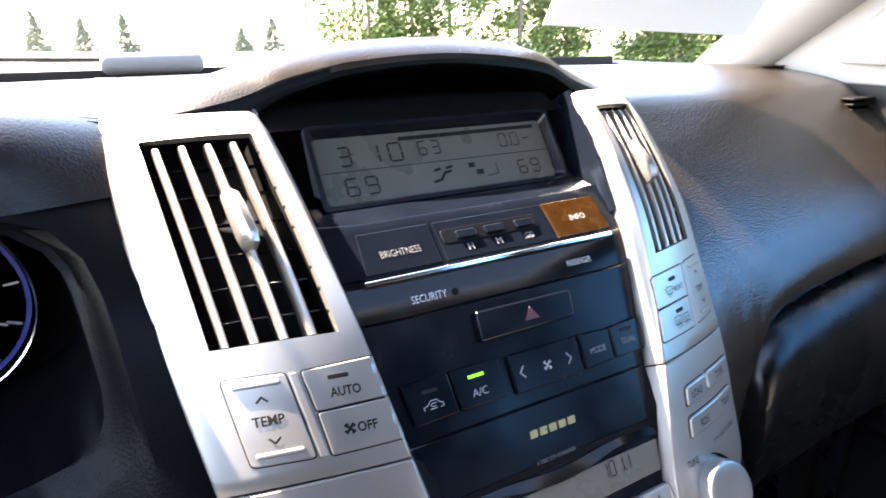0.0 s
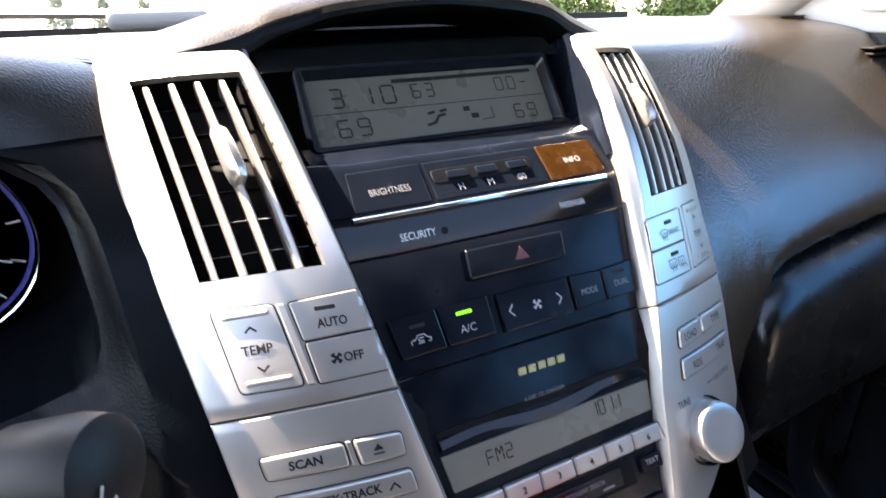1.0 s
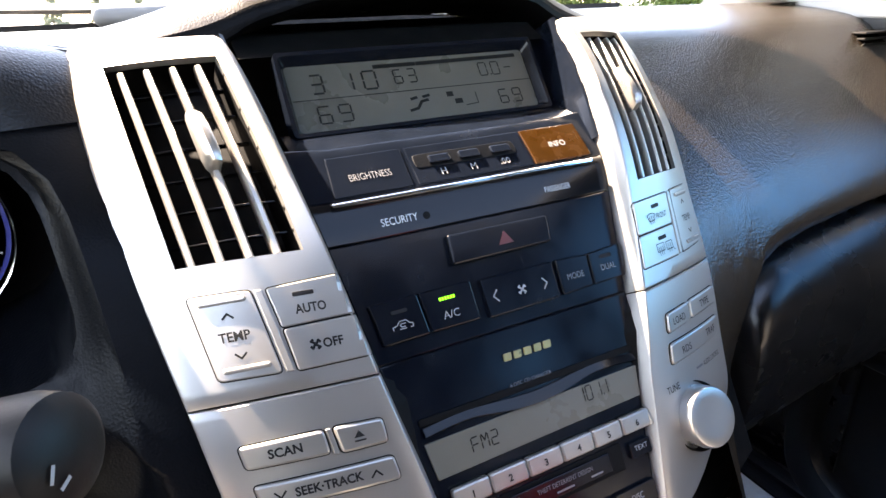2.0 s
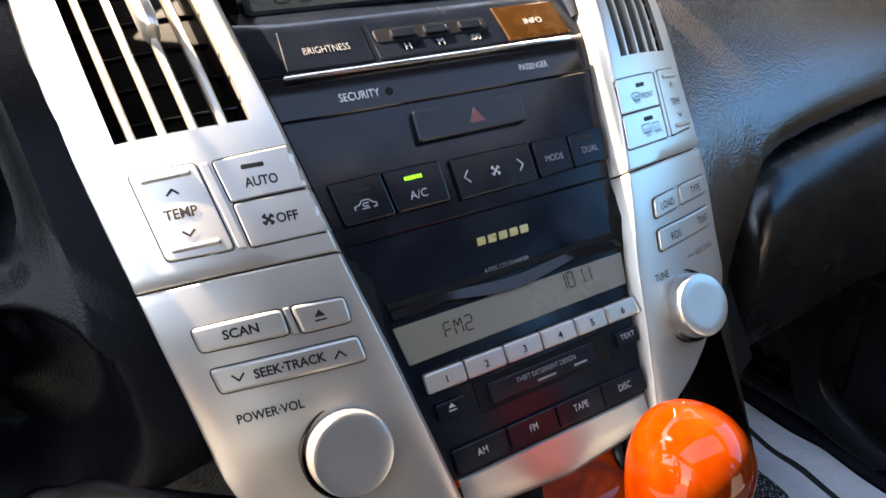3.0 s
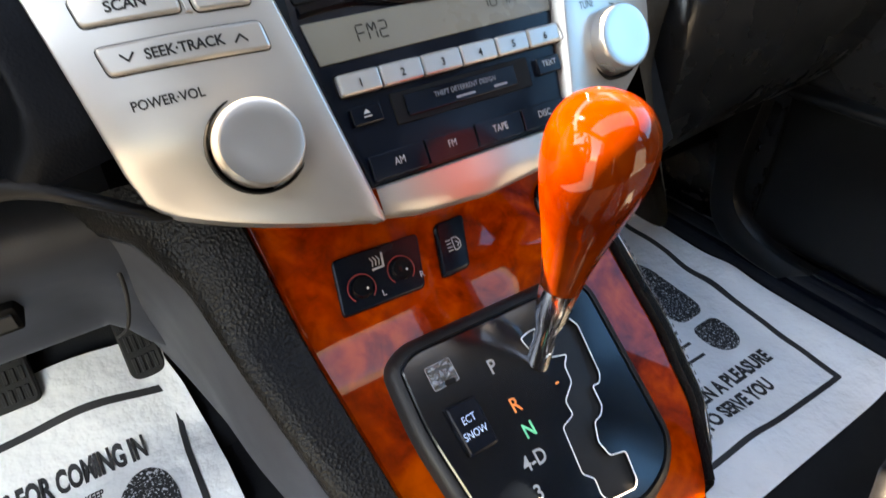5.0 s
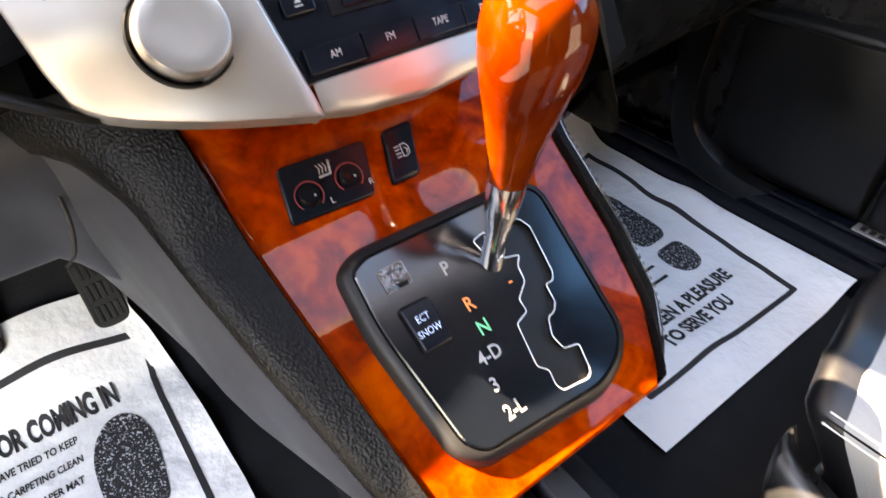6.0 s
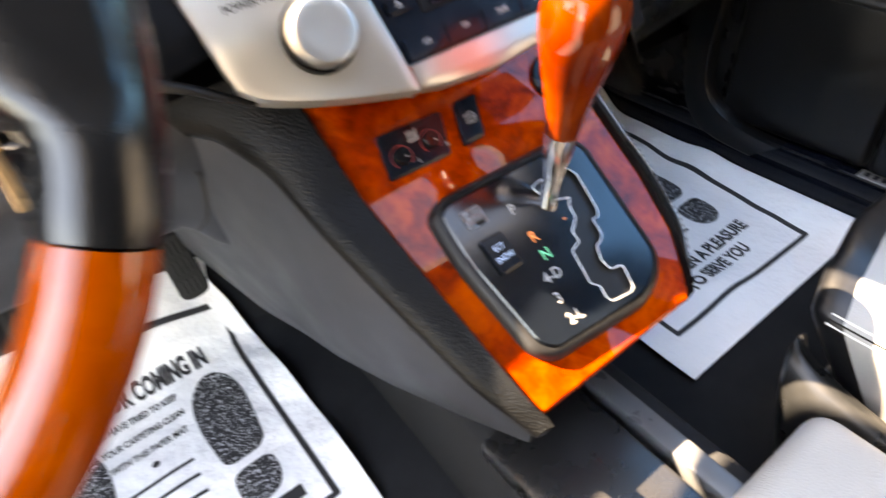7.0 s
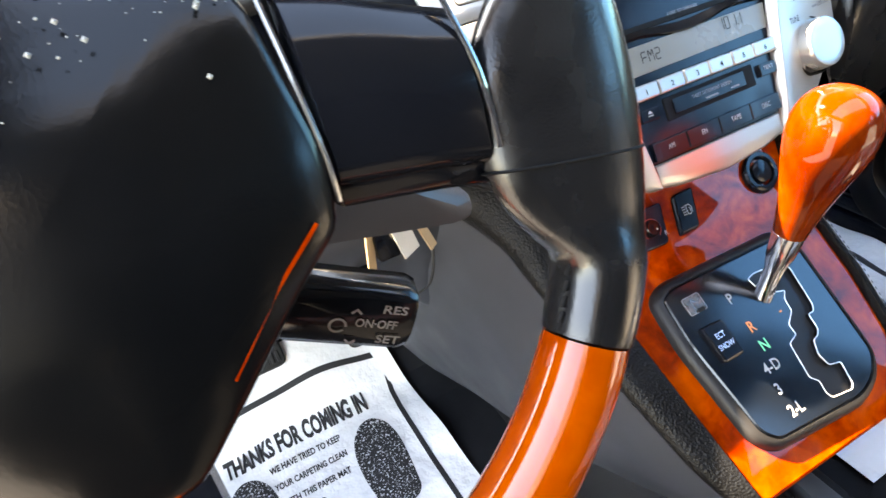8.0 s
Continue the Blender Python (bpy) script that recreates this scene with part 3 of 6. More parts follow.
for i in range(29):
    x = -0.345 + 0.158 * i / 28
    y = face_y(x, 0.65) + 0.001
    z = lip_z(x) + 0.68 * max(0.0, lip_y(x) - y)
    h = lerp([(-0.345, 0.009), (-0.28, 0.0075), (-0.24, 0.005), (-0.20, 0.004)], x)
    rings.append([(x, y + 0.0065 * math.cos(a) + 0.004, z - 0.002 + h * math.sin(a)) for a in [2 * math.pi * k / 14 for k in range(14)]])
part("surround_lip", loft(rings), LIP_SKIN, dash, "rounded dark grey lower lip", True)
gauge = thing("instrument_dial", (-0.375, 0.47, 0.838), "round black instrument dial with a bright ring", "instrument dial")
dial = lambda rings, n=48: bend(disc(0, 0, rings, n), lambda u, v, h: Vector((-0.375 + u, 0.475 - h, 0.838 + v)))
part("face", dial([(0.069, -0.005), (0.069, 0.0), (0.0003, 0.0)]), BLACK_GLOSS, gauge, "black dial face", True)
part("ring", dial([(0.0715, -0.006), (0.072, 0.008), (0.0730, 0.0088), (0.0738, 0.006), (0.074, -0.006)]), CHROME, gauge, "bright ring", True)
# blue glow round the dial, given as plain colour
BLUE_RING = mat("deep blue dial glow tone", (0.02, 0.03, 0.16), 0.4, 0, 0, 0.001, 0.1, 0.02)
part("glow_ring", dial([(0.0662, 0.0003), (0.0662, 0.0008), (0.0690, 0.0008), (0.0692, 0.0003)]), BLUE_RING, gauge, "thin ring coloured for the dial's blue glow", True)
for k in range(11):
    a = radians(-50 + 28 * k)
    c, s_ = math.cos(a), math.sin(a)
    part("tick", bend(bars([[(0.056 * c, 0.056 * s_), (0.064 * c, 0.064 * s_)]], 0.0016, 0, 0.0012), lambda u, v, h: Vector((-0.375 + u, 0.475 - h, 0.838 + v))), PRINT_WHITE, gauge)
part("needle", bend(bars([[(0.0, 0.0), (0.052, -0.022)]], 0.0016, 0, 0.004), lambda u, v, h: Vector((-0.375 + u, 0.475 - h, 0.838 + v))), PRINT_WHITE, gauge, "white needle")
lock_c = thing("key_lock", (-0.322, 0.36, 0.706), "round black key lock with a bright rim", "key lock")
lk = lambda rings, n=32: bend(disc(0, 0, rings, n), lambda u, v, h: Vector((-0.322 + u, 0.368 - h, 0.706 + v)))
part("barrel", lk([(0.021, -0.03), (0.020, 0.016), (0.017, 0.020), (0.009, 0.021), (0.0003, 0.019)]), BLACK, lock_c, "", True)
part("rim", lk([(0.0165, 0.0195), (0.0168, 0.0222), (0.0150, 0.0228), (0.0145, 0.0195)]), SILVER_KNOB, lock_c, "dull bright rim", True)
# grey knee panel below
arch = lambda x: 1 - 0.30 * ease((-0.225 - x) / 0.04) * ease((x + 0.76) / 0.06)
part("knee_panel", loft([[(x, y + 0.03 * max(0, (-x - 0.5)), z if z > 0.55 else 0.55 - (0.55 - z) * arch(x)) for y, z in smooth_section([(0.42, 0.604), (0.37, 0.598), (0.340, 0.582), (0.346, 0.55), (0.395, 0.46), (0.418, 0.40), (0.432, 0.374), (0.450, 0.368)])] for x in [-0.80 + 0.585 * i / 48 for i in range(49)]], closed=False), GREY_PLASTIC, dash, "smooth grey knee panel", True)
part("cowl_closing", grid_sheet(lambda a, b: (-0.80 + 1.6 * a, (0.91 - 0.22 * min(1.0, abs(-0.80 + 1.6 * a) / 0.74) ** 2) * (1 - b) + 1.075 * b, 0.950 - 0.018 * b), 24, 3), BLACK_DEEP, dash)
part("dash_underside", grid_sheet(lambda a, b: (-0.78 + 1.56 * a, 0.50 + 0.56 * b, 0.45 - 0.02 * b - (0.16 if a > 0.5 else 0.0)), 12, 4), BLACK_DEEP, dash)
part("stack_side", grid_sheet(lambda a, b: (0.17 + 0.14 * a, stack_y(0.51 + 0.15 * b) + 0.085 + 0.05 * a, 0.51 + 0.15 * b), 4, 6), BLACK_DEEP, dash, "", True)
# glovebox and dark footwell wall
LID_TOP = [(0.316, 0.575), (0.322, 0.636), (0.331, 0.662), (0.347, 0.681), (0.375, 0.693), (0.438, 0.703), (0.548, 0.714), (0.71, 0.722), (0.80, 0.725)]
rings = []
for i in range(41):
    x = 0.316 + 0.484 * (i / 40) ** 1.6
    zt, back = lerp(LID_TOP, x), 0.05 * max(0.0, 1 - (x - 0.316) / 0.02) ** 2
    rings.append([(x, y + back, max(0.22, zt + dz)) for y, dz in smooth_section([(0.43, 0.006), (0.362, 0.003), (0.341, -0.001), (0.323, -0.012), (0.311, -0.032), (0.305, -0.06), (0.304, -0.10), (0.312, -0.16), (0.34, -0.24), (0.40, -0.31), (0.50, -0.37), (0.62, -0.41)])])
part("glovebox", loft(rings, closed=False), LID_SKIN, dash, "black rounded glovebox door", True)
solo("wall_front", thick(grid_sheet(lambda a, b: (-0.78 + 1.56 * a, 1.0 + 0.06 * b, 0.0 + 0.96 * b), 4, 4), 0.02), CARPET, "black carpeted bulkhead of the footwell", "wall", kind="structure")


# ---- centre stack ----
stack = thing("center_stack", (0, 0.3, 0.6), "silver and black centre stack with vents, climate buttons and radio", "centre console")
# dark base behind the seams
part("backing", bend(panel(lambda v: -outer(v) + 0.004, lambda v: outer(v) - 0.004, -0.245, -0.032, -0.03, -0.007, nu=16, nv=14), on_stack), BLACK_DEEP, stack)
vent_out = lambda v: 0.2078 + (0.2231 - 0.2078) * (v + 0.0273) / 0.141
vent_in = lambda v: 0.1358 + (0.1543 - 0.1358) * (v + 0.0273) / 0.141
VENT = (-0.0273, 0.1136)


def wing(side, v0, v1, hole=None, nv=30):
    """A silver wing between two seams, its inner edge bevelled up to the ridge; hole: the vent's (v0, v1)."""
    e = 0.0012
    vs = [v0, v0 + e] + [v0 + e + (v1 - v0 - 2 * e) * i / nv for i in range(1, nv)] + [v1 - e, v1]
    if hole:
        vs = sorted([v for v in vs if min(abs(v - q) for q in hole) > 0.002] + list(hole))
    bm = bmesh.new()
    rows = []
    for v in vs:
        i, o, b = inner(v), outer(v), lerp(BEVEL, v)
        a0, a1 = (vent_in(v), vent_out(v)) if hole else (i + b + (o - i - b) * 0.25, i + b + (o - i - b) * 0.75)
        b = min(b, (o - i) * 0.4)
        a0, a1 = max(a0, i + b * 1.4), min(max(a1, i + b * 1.5), o - 0.0015)
        us = [i, i + 0.0008] + [i + b * k for k in (0.45, 0.75, 0.9, 1.0, 1.12, 1.3)]
        us += [us[-1] + (a0 - us[-1]) * k / 3 for k in (1, 2, 3)] + [a0 + (a1 - a0) * k / 6 for k in range(1, 7)]
        us += [a1 + (o - 0.002 - a1) * k / 3 for k in (1, 2, 3)] + [o - 0.0007, o]
        n = len(us)
        rows.append([bm.verts.new((side * u, v, -(0.001 if k in (0, n - 1) or v in (v0, v1) else 0.0003 if k == n - 2 else 0))) for k, u in enumerate(us)])
    for j, (a, b) in enumerate(zip(rows, rows[1:])):
        for k in range(len(a) - 1):
            if hole and vs[j] >= hole[0] - 1e-6 and vs[j + 1] <= hole[1] + 1e-6 and 10 <= k < 16:
                continue
            bm.faces.new((a[k], a[k + 1], b[k + 1], b[k]))
    for v in bmesh.ops.extrude_edge_only(bm, edges=[e_ for e_ in bm.edges if e_.is_boundary])["geom"]:
        if isinstance(v, bmesh.types.BMVert):
            v.co.z = -0.009
            # the lower edge rolls under
            k = ease((-0.232 - v.co.y) / 0.012)
            v.co.z -= 0.012 * k
            v.co.y -= 0.0022 * k
    return bm


for side in (-1, 1):
    vl, vr = (lambda v: -vent_out(v), lambda v: -vent_in(v)) if side < 0 else (vent_in, vent_out)
    part("upper_bezel", bend(wing(side, -0.1094, 0.135, VENT), on_stack), SILVER, stack, "satin silver bezel round an air vent", True)
    # vent: dark well, slats, cross bars
    well = bend(panel(lambda v: vl(v) - 0.002, lambda v: vr(v) + 0.002, VENT[0] - 0.001, VENT[1] + 0.001, -0.07, -0.05, nv=10), on_stack)
    vent = part("air_vent", well, BLACK_DEEP, stack, "black air vent with silver slats")
    for e0 in (vl, vr):
        part("well_side", bend(grid_sheet(lambda a, b: (e0(VENT[0] + 0.141 * b), VENT[0] + 0.141 * b, -0.004 - 0.06 * a), 2, 10), on_stack), BLACK_DEEP, vent)
    for f in (0.13, 0.36, 0.59, 0.81):
        f = 1 - f if side > 0 else f
        at = lambda v, d: vl(v) + (vr(v) - vl(v)) * f + d
        bm = loft([[(at(v, d), v, h) for d, h in ((-0.0012, -0.026), (-0.0024, -0.008), (-0.0022, -0.0045), (-0.0012, -0.003), (0.0012, -0.003), (0.0022, -0.0045), (0.0024, -0.008), (0.0012, -0.026))] for v in [VENT[0] + 0.0008 + 0.1345 * i / 16 for i in range(17)]])
        part("slat", bend(bm, on_stack), SILVER, vent, "silver slat", True)
    for i in range(6):
        v = VENT[0] + 0.0165 + 0.0215 * i
        bm = panel(lambda q: vl(q), lambda q: vr(q), v - 0.0006, v + 0.0006, -0.03, -0.024, 0.0003, nu=8, nv=2)
        part("cross_bar", bend(bm, on_stack), BLACK, vent)
    c0 = lambda v: vl(v) + (vr(v) - vl(v)) * (0.59 if side < 0 else 0.41)
    tab = loft([[(c0(v) + x * wdt, v, hh + 0.004 * (1 - x * x)) for x in (-1, -0.7, 0, 0.7, 1)] + [(c0(v) + x * wdt, v, -0.01) for x in (1, -1)] for v, wdt, hh in ((0.030, 0.0028, -0.004), (0.0335, 0.0046, 0.004), (0.040, 0.0054, 0.007), (0.058, 0.0054, 0.004), (0.069, 0.0050, 0.0), (0.0725, 0.003, -0.004))])
    part("vent_tab", bend(tab, on_stack), SILVER_KNOB, vent, "silver sliding tab", True)
    low = part("lower_bezel", bend(wing(side, -0.2845, -0.1106), on_stack), SILVER, stack, "satin silver bezel round a knob", True)


def chin():
    """The silver lip under the radio, which rolls under."""
    rings = []
    for i in range(25):
        u = -0.0755 + 0.151 * i / 24
        a = abs(u)
        top = -0.2645
        bot = lerp([(0, -0.2925), (0.05, -0.2885), (0.0796, -0.2815)], a)
        e = -0.0008 if i in (0, 24) else 0.0004
        rings.append([(u, top, -0.02), (u, top, e - 0.001), (u, top - 0.001, e), (u, (top + bot) / 2, e), (u, bot + 0.003, e), (u, bot + 0.001, -0.0008), (u, bot - 0.0008, -0.0028), (u, bot - 0.0018, -0.012), (u, bot - 0.0022, -0.020), (u, bot - 0.001, -0.024), (u, bot + 0.004, -0.032)])
    return loft(rings, closed=False)


part("lower_lip", bend(chin(), on_stack), SILVER, stack, "silver lip under the radio", True)

# black faceplates between the bezels
plate = lambda v0, v1, h, m, name, label="", bev=0.001: part(name, bend(panel(lambda v: -inner(v) + 0.0006, lambda v: inner(v) - 0.0006, v0, v1, -0.02, h, bev, nu=8, nv=6), on_stack), m, stack, label, True)
upper = plate(0.0035, 0.046, -0.001, BLACK, "clock_panel", "black panel with brightness, clock and info buttons")
strip = plate(-0.0262, 0.003, -0.0012, BLACK_GLOSS, "security_strip", "gloss black strip with white words")
climate = plate(-0.1075, -0.0266, -0.001, BLACK, "climate_panel", "black panel with hazard switch and climate buttons")
radio = plate(-0.2640, -0.108, -0.001, BLACK, "radio_faceplate", "black radio faceplate with disc slot and tape slot")


def cut_fine(bm, step=0.0025):
    """Cuts a flat plate both ways, so that it can follow a curved face."""
    for k, pitch in ((0, step), (1, 0.006)):
        ws = [v.co[k] for v in bm.verts]
        n = int((max(ws) - min(ws)) / pitch)
        for i in range(1, n + 1):
            co, no = Vector((0, 0, 0)), Vector((0, 0, 0))
            co[k], no[k] = min(ws) + (max(ws) - min(ws)) * i / (n + 1), 1
            bmesh.ops.bisect_plane(bm, geom=bm.verts[:] + bm.edges[:] + bm.faces[:], plane_co=co, plane_no=no)
    return bm


def on_key(u, v, h):
    """As on_stack, but a key does not fold down over the wing's inner bevel."""
    a = max(abs(u), inner(v) + 0.75 * curve(BEVEL, v))
    return on_stack(u, v, h) + SW * (wing_height(a, v) - (wing_height(abs(u), v) if abs(u) > inner(v) else face_drop(v)))


def key(poly, h, name, parent, m, label="", r=0.002, h0=-0.004, bev=0.0008):
    fine = cut_fine if max(abs(p[0]) for p in poly) > 0.11 else (lambda bm: bm)
    over = parent == stack and poly[0][0] > 0
    place = on_key if over else on_stack
    ob = part(name, bend(fine(slab(rounded(poly, r), -0.014 if over else h0, h, min(bev, 0.7 * r))), place), m, parent, label)
    if m == SILVER:
        part("gap", bend(fine(slab(inset(rounded(poly, r), -0.0007), h0, 0.0003 if parent == stack else 0.0, 0.0001)), on_stack), BLACK_DEEP, ob)
    return ob


def word(text, u, v, size, h, m, parent, name="lettering", **kw):
    return part(name, bend(lettering(text, u, v, size, h, **kw), on_stack), m, parent)


def strokes(lines, wdt, h, m, parent, name="symbol"):
    for line in lines:
        part(name, bend(bars([line], wdt, h - 0.0002, h), on_stack), m, parent)


def quad(u0, v0, u1, v1):
    return [(u0, v0), (u1, v0), (u1, v1), (u0, v1)]


# chrome strip
part("chrome_strip", bend(loft([[(u, 0.001 + 0.0022 * math.sin(a), 0.001 + 0.0028 * math.cos(a)) for a in [2 * math.pi * k / 10 for k in range(10)]] for u in [-0.108 + 0.216 * i / 20 for i in range(21)]]), on_stack), CHROME, stack, "bright chrome strip", True)
# clock panel
key([(-0.1015, 0.0375), (-0.0455, 0.0375), (-0.0465, 0.006), (-0.1045, 0.006)], 0.0008, "brightness_button", upper, BLACK, r=0.001)
word("BRIGHTNESS", -0.0745, 0.0195, 0.0052, 0.0012, PRINT_GREY, upper, stretch=0.72, bold=-0.012)
key(quad(-0.042, 0.006, 0.0565, 0.0375), 0.0002, "clock_plate", upper, BLACK, r=0.001)
# the recess takes the darker skin in place of its own shade
well = key(quad(-0.0395, 0.0185, 0.0475, 0.0305), 0.0005, "clock_well", upper, SURROUND, r=0.004)
for u, txt in ((-0.0195, "H"), (0.0055, "M"), (0.033, ":00")):
    key(quad(u - 0.0085, 0.021, u + 0.0085, 0.0275), 0.0035, "clock_button", well, BLACK, r=0.0015)
    word(txt, u, 0.0135, 0.0052, 0.0006, PRINT_WHITE, upper)
info = key(quad(0.0585, 0.006, 0.1125, 0.0375), 0.0008, "info_button", upper, AMBER, "dark amber info button", r=0.001)
word("INFO", 0.086, 0.021, 0.005, 0.0012, PRINT_WHITE, upper)
# security strip
word("SECURITY", -0.0645, -0.016, 0.0054, -0.0008, PRINT_STRONG, strip, stretch=0.8)
word("PASSENGER", 0.0695, -0.0155, 0.0046, -0.0008, PRINT_STRONG, strip, stretch=0.72)
part("indicator_lamp", bend(disc(-0.0441, -0.0166, [(0.0028, -0.003), (0.0028, -0.0010), (0.0026, -0.0008), (0.0005, -0.0007)], 16), on_stack), BLACK_DEEP, strip, "unlit round lamp", True)
# hazard switch
hz = key([(-0.0355, -0.0340), (0.0485, -0.0350), (0.0465, -0.0552), (-0.0368, -0.0554)], 0.0045, "hazard_switch", climate, BLACK, "black hazard switch with red triangle", r=0.002, bev=0.002)
tri_pts = [(0.0020, -0.0492), (0.0148, -0.0492), (0.0084, -0.0394)]
part("triangle", bend(slab(tri_pts, 0.0044, 0.0048, 0.0001), on_stack), PRINT_DIM_RED, hz)
# climate buttons
keys = [([(-0.1025, -0.0682), (-0.0680, -0.0680), (-0.0650, -0.0958), (-0.0985, -0.0962)], "recirculation_button"), ([(-0.0668, -0.0680), (-0.0270, -0.0682), (-0.0263, -0.0958), (-0.0638, -0.0957)], "ac_button"),
        ([(-0.0195, -0.0696), (0.0425, -0.0696), (0.0425, -0.0970), (-0.0188, -0.0975)], "fan_button"), ([(0.0460, -0.0698), (0.0752, -0.0712), (0.0740, -0.0955), (0.0455, -0.0965)], "mode_button"), ([(0.0765, -0.0712), (0.1085, -0.0690), (0.1065, -0.0950), (0.0755, -0.0955)], "dual_button")]
made = {n: key(p, 0.0025, n, climate, BLACK, r=0.0015, bev=0.0015) for p, n in keys}
word("A/C", -0.0470, -0.0868, 0.0054, 0.0029, PRINT_WHITE, made["ac_button"])
for i in range(6):
    key(quad(-0.0535 + 0.0021 * i, -0.0768, -0.0535 + 0.0021 * i + 0.0015, -0.0745), 0.003, "lamp", made["ac_button"], LED_GREEN, "lit green bar", r=0.0003, bev=0.0002)
strokes([[(-0.009, -0.0795), (-0.0125, -0.0835), (-0.009, -0.0875)], [(0.030, -0.0800), (0.0335, -0.0840), (0.030, -0.0880)]], 0.001, 0.0029, PRINT_WHITE, made["fan_button"])
fan = lambda u, v, s: [[(u + math.cos(a) * s * 0.2, v + math.sin(a) * s * 0.2), (u + math.cos(a + 0.5) * s, v + math.sin(a + 0.5) * s), (u + math.cos(a) * s, v + math.sin(a) * s)] for a in (0.4, 1.97, 3.54, 5.11)]
strokes(fan(0.0115, -0.084, 0.0034), 0.0013, 0.0029, PRINT_WHITE, made["fan_button"])
word("MODE", 0.060, -0.0845, 0.0046, 0.0029, PRINT_GREY, made["mode_button"], stretch=0.85)
word("DUAL", 0.092, -0.0845, 0.0046, 0.0029, PRINT_GREY, made["dual_button"], stretch=0.85)
key(quad(0.086, -0.0775, 0.0975, -0.0745), 0.003, "lamp", made["dual_button"], PRINT_DARK, r=0.001, bev=0.0002)
key(quad(-0.089, -0.0775, -0.0775, -0.0750), 0.003, "lamp", made["recirculation_button"], PRINT_DARK, r=0.001, bev=0.0002)
strokes([[(-0.0897, -0.0878), (-0.0900, -0.0858), (-0.0867, -0.0850), (-0.0847, -0.0826), (-0.0800, -0.0826), (-0.0780, -0.0848), (-0.0757, -0.0856), (-0.0757, -0.0878), (-0.0777, -0.0878)], [(-0.0807, -0.0878), (-0.0852, -0.0878)], [(-0.0807, -0.0845), (-0.0837, -0.0845), (-0.0847, -0.0855), (-0.0837, -0.0865), (-0.0812, -0.0865)]], 0.0007, 0.0029, PRINT_WHITE, made["recirculation_button"])
# radio
word("6 DISC CD CHANGER", 0.0005, -0.1465, 0.0028, 0.0002, PRINT_GREY, radio, stretch=0.9)
# maker's mark as plain gold shapes
for i in range(5):
    u = -0.0130 + 0.0085 * i
    part("emblem", bend(slab(rounded([(u - 0.0036, -0.1297), (u + 0.0028, -0.1297), (u + 0.0036, -0.1243), (u - 0.0028, -0.1243)], 0.001), -0.0012, 0.0003, 0.0002), on_stack), PRINT_GOLD, radio, "small plain gold plate")
key(quad(-0.0885, -0.1525, 0.0935, -0.1475), 0.0006, "disc_slot", radio, BLACK_DEEP, "dark disc slot", r=0.0022)
lip = loft([[(u, v - 0.0018 * math.cos(u * 55), h) for v, h in ((-0.1535, -0.002), (-0.1535, 0.001), (-0.1585 - 0.003 * max(0, 1 - (u / 0.05) ** 2), 0.0035), (-0.1605 - 0.003 * max(0, 1 - (u / 0.05) ** 2), -0.002))] for u in [-0.087 + 0.179 * i / 24 for i in range(25)]], closed=False)
part("slot_lip", bend(lip, on_stack), BLACK_GLOSS, radio, "", True)
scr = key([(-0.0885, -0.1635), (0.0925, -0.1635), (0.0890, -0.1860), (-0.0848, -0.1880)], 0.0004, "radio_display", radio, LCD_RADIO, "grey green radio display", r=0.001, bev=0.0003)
pieces("segment", bend(digits("FM2", -0.0565, -0.1795, 0.0052, 0.0095, 0.0075, 0.0007, 0.0009), on_stack), LCD_INK, scr)
pieces("segment", bend(digits("10", 0.0345, -0.1755, 0.005, 0.0105, 0.0072, 0.0007, 0.0009), on_stack), LCD_INK, scr)
pieces("segment", bend(digits("1.1", 0.0515, -0.1755, 0.0035, 0.0105, 0.0065, 0.0007, 0.0009), on_stack), LCD_INK, scr)
ue = [-0.0795, -0.0515, -0.0222, 0.0068, 0.0348, 0.0615, 0.0895]
for i in range(6):
    k = key(quad(ue[i] + 0.0003, -0.2085, ue[i + 1] - 0.0003, -0.1955), 0.0045, "preset_button", radio, SILVER, "silver preset button", r=0.0022, bev=0.0015)
    word(str(i + 1), (ue[i] + ue[i + 1]) / 2, -0.2025, 0.0048, 0.005, PRINT_DARK, k, bold=0.02)
tape = key(quad(-0.0485, -0.2325, 0.0585, -0.2125), 0.0002, "tape_slot", radio, BLACK_DEEP, "recessed tape slot with black flap", r=0.0015)
key(quad(-0.040, -0.2290, 0.0455, -0.2155), 0.0018, "tape_flap", tape, BLACK, r=0.001)
word("THEFT DETERRENT DESIGN", 0.0045, -0.2205, 0.0032, 0.0023, PRINT_GREY, tape, stretch=0.85)
strokes([[(-0.004, -0.2258), (0.010, -0.2258)], [(0.026, -0.2258), (0.036, -0.2258)]], 0.0014, 0.0023, PRINT_GREY, tape, "fine_print")
k = key(quad(0.0645, -0.2275, 0.0845, -0.2160), 0.0025, "text_button", radio, BLACK, r=0.0015)
word("TEXT", 0.0745, -0.2205, 0.0036, 0.0029, PRINT_WHITE, k)
k = key(quad(-0.0770, -0.2265, -0.0570, -0.2160), 0.0025, "eject_button", radio, BLACK, r=0.0015)
part("symbol", bend(slab([(-0.0695, -0.2205), (-0.0645, -0.2205), (-0.067, -0.2178)], 0.0027, 0.0029, 0.00005), on_stack), PRINT_WHITE, k)
strokes([[(-0.0695, -0.2222), (-0.0645, -0.2222)]], 0.0008, 0.0029, PRINT_WHITE, k)
ub = [-0.0755, -0.0365, 0.0018, 0.0405, 0.0785]
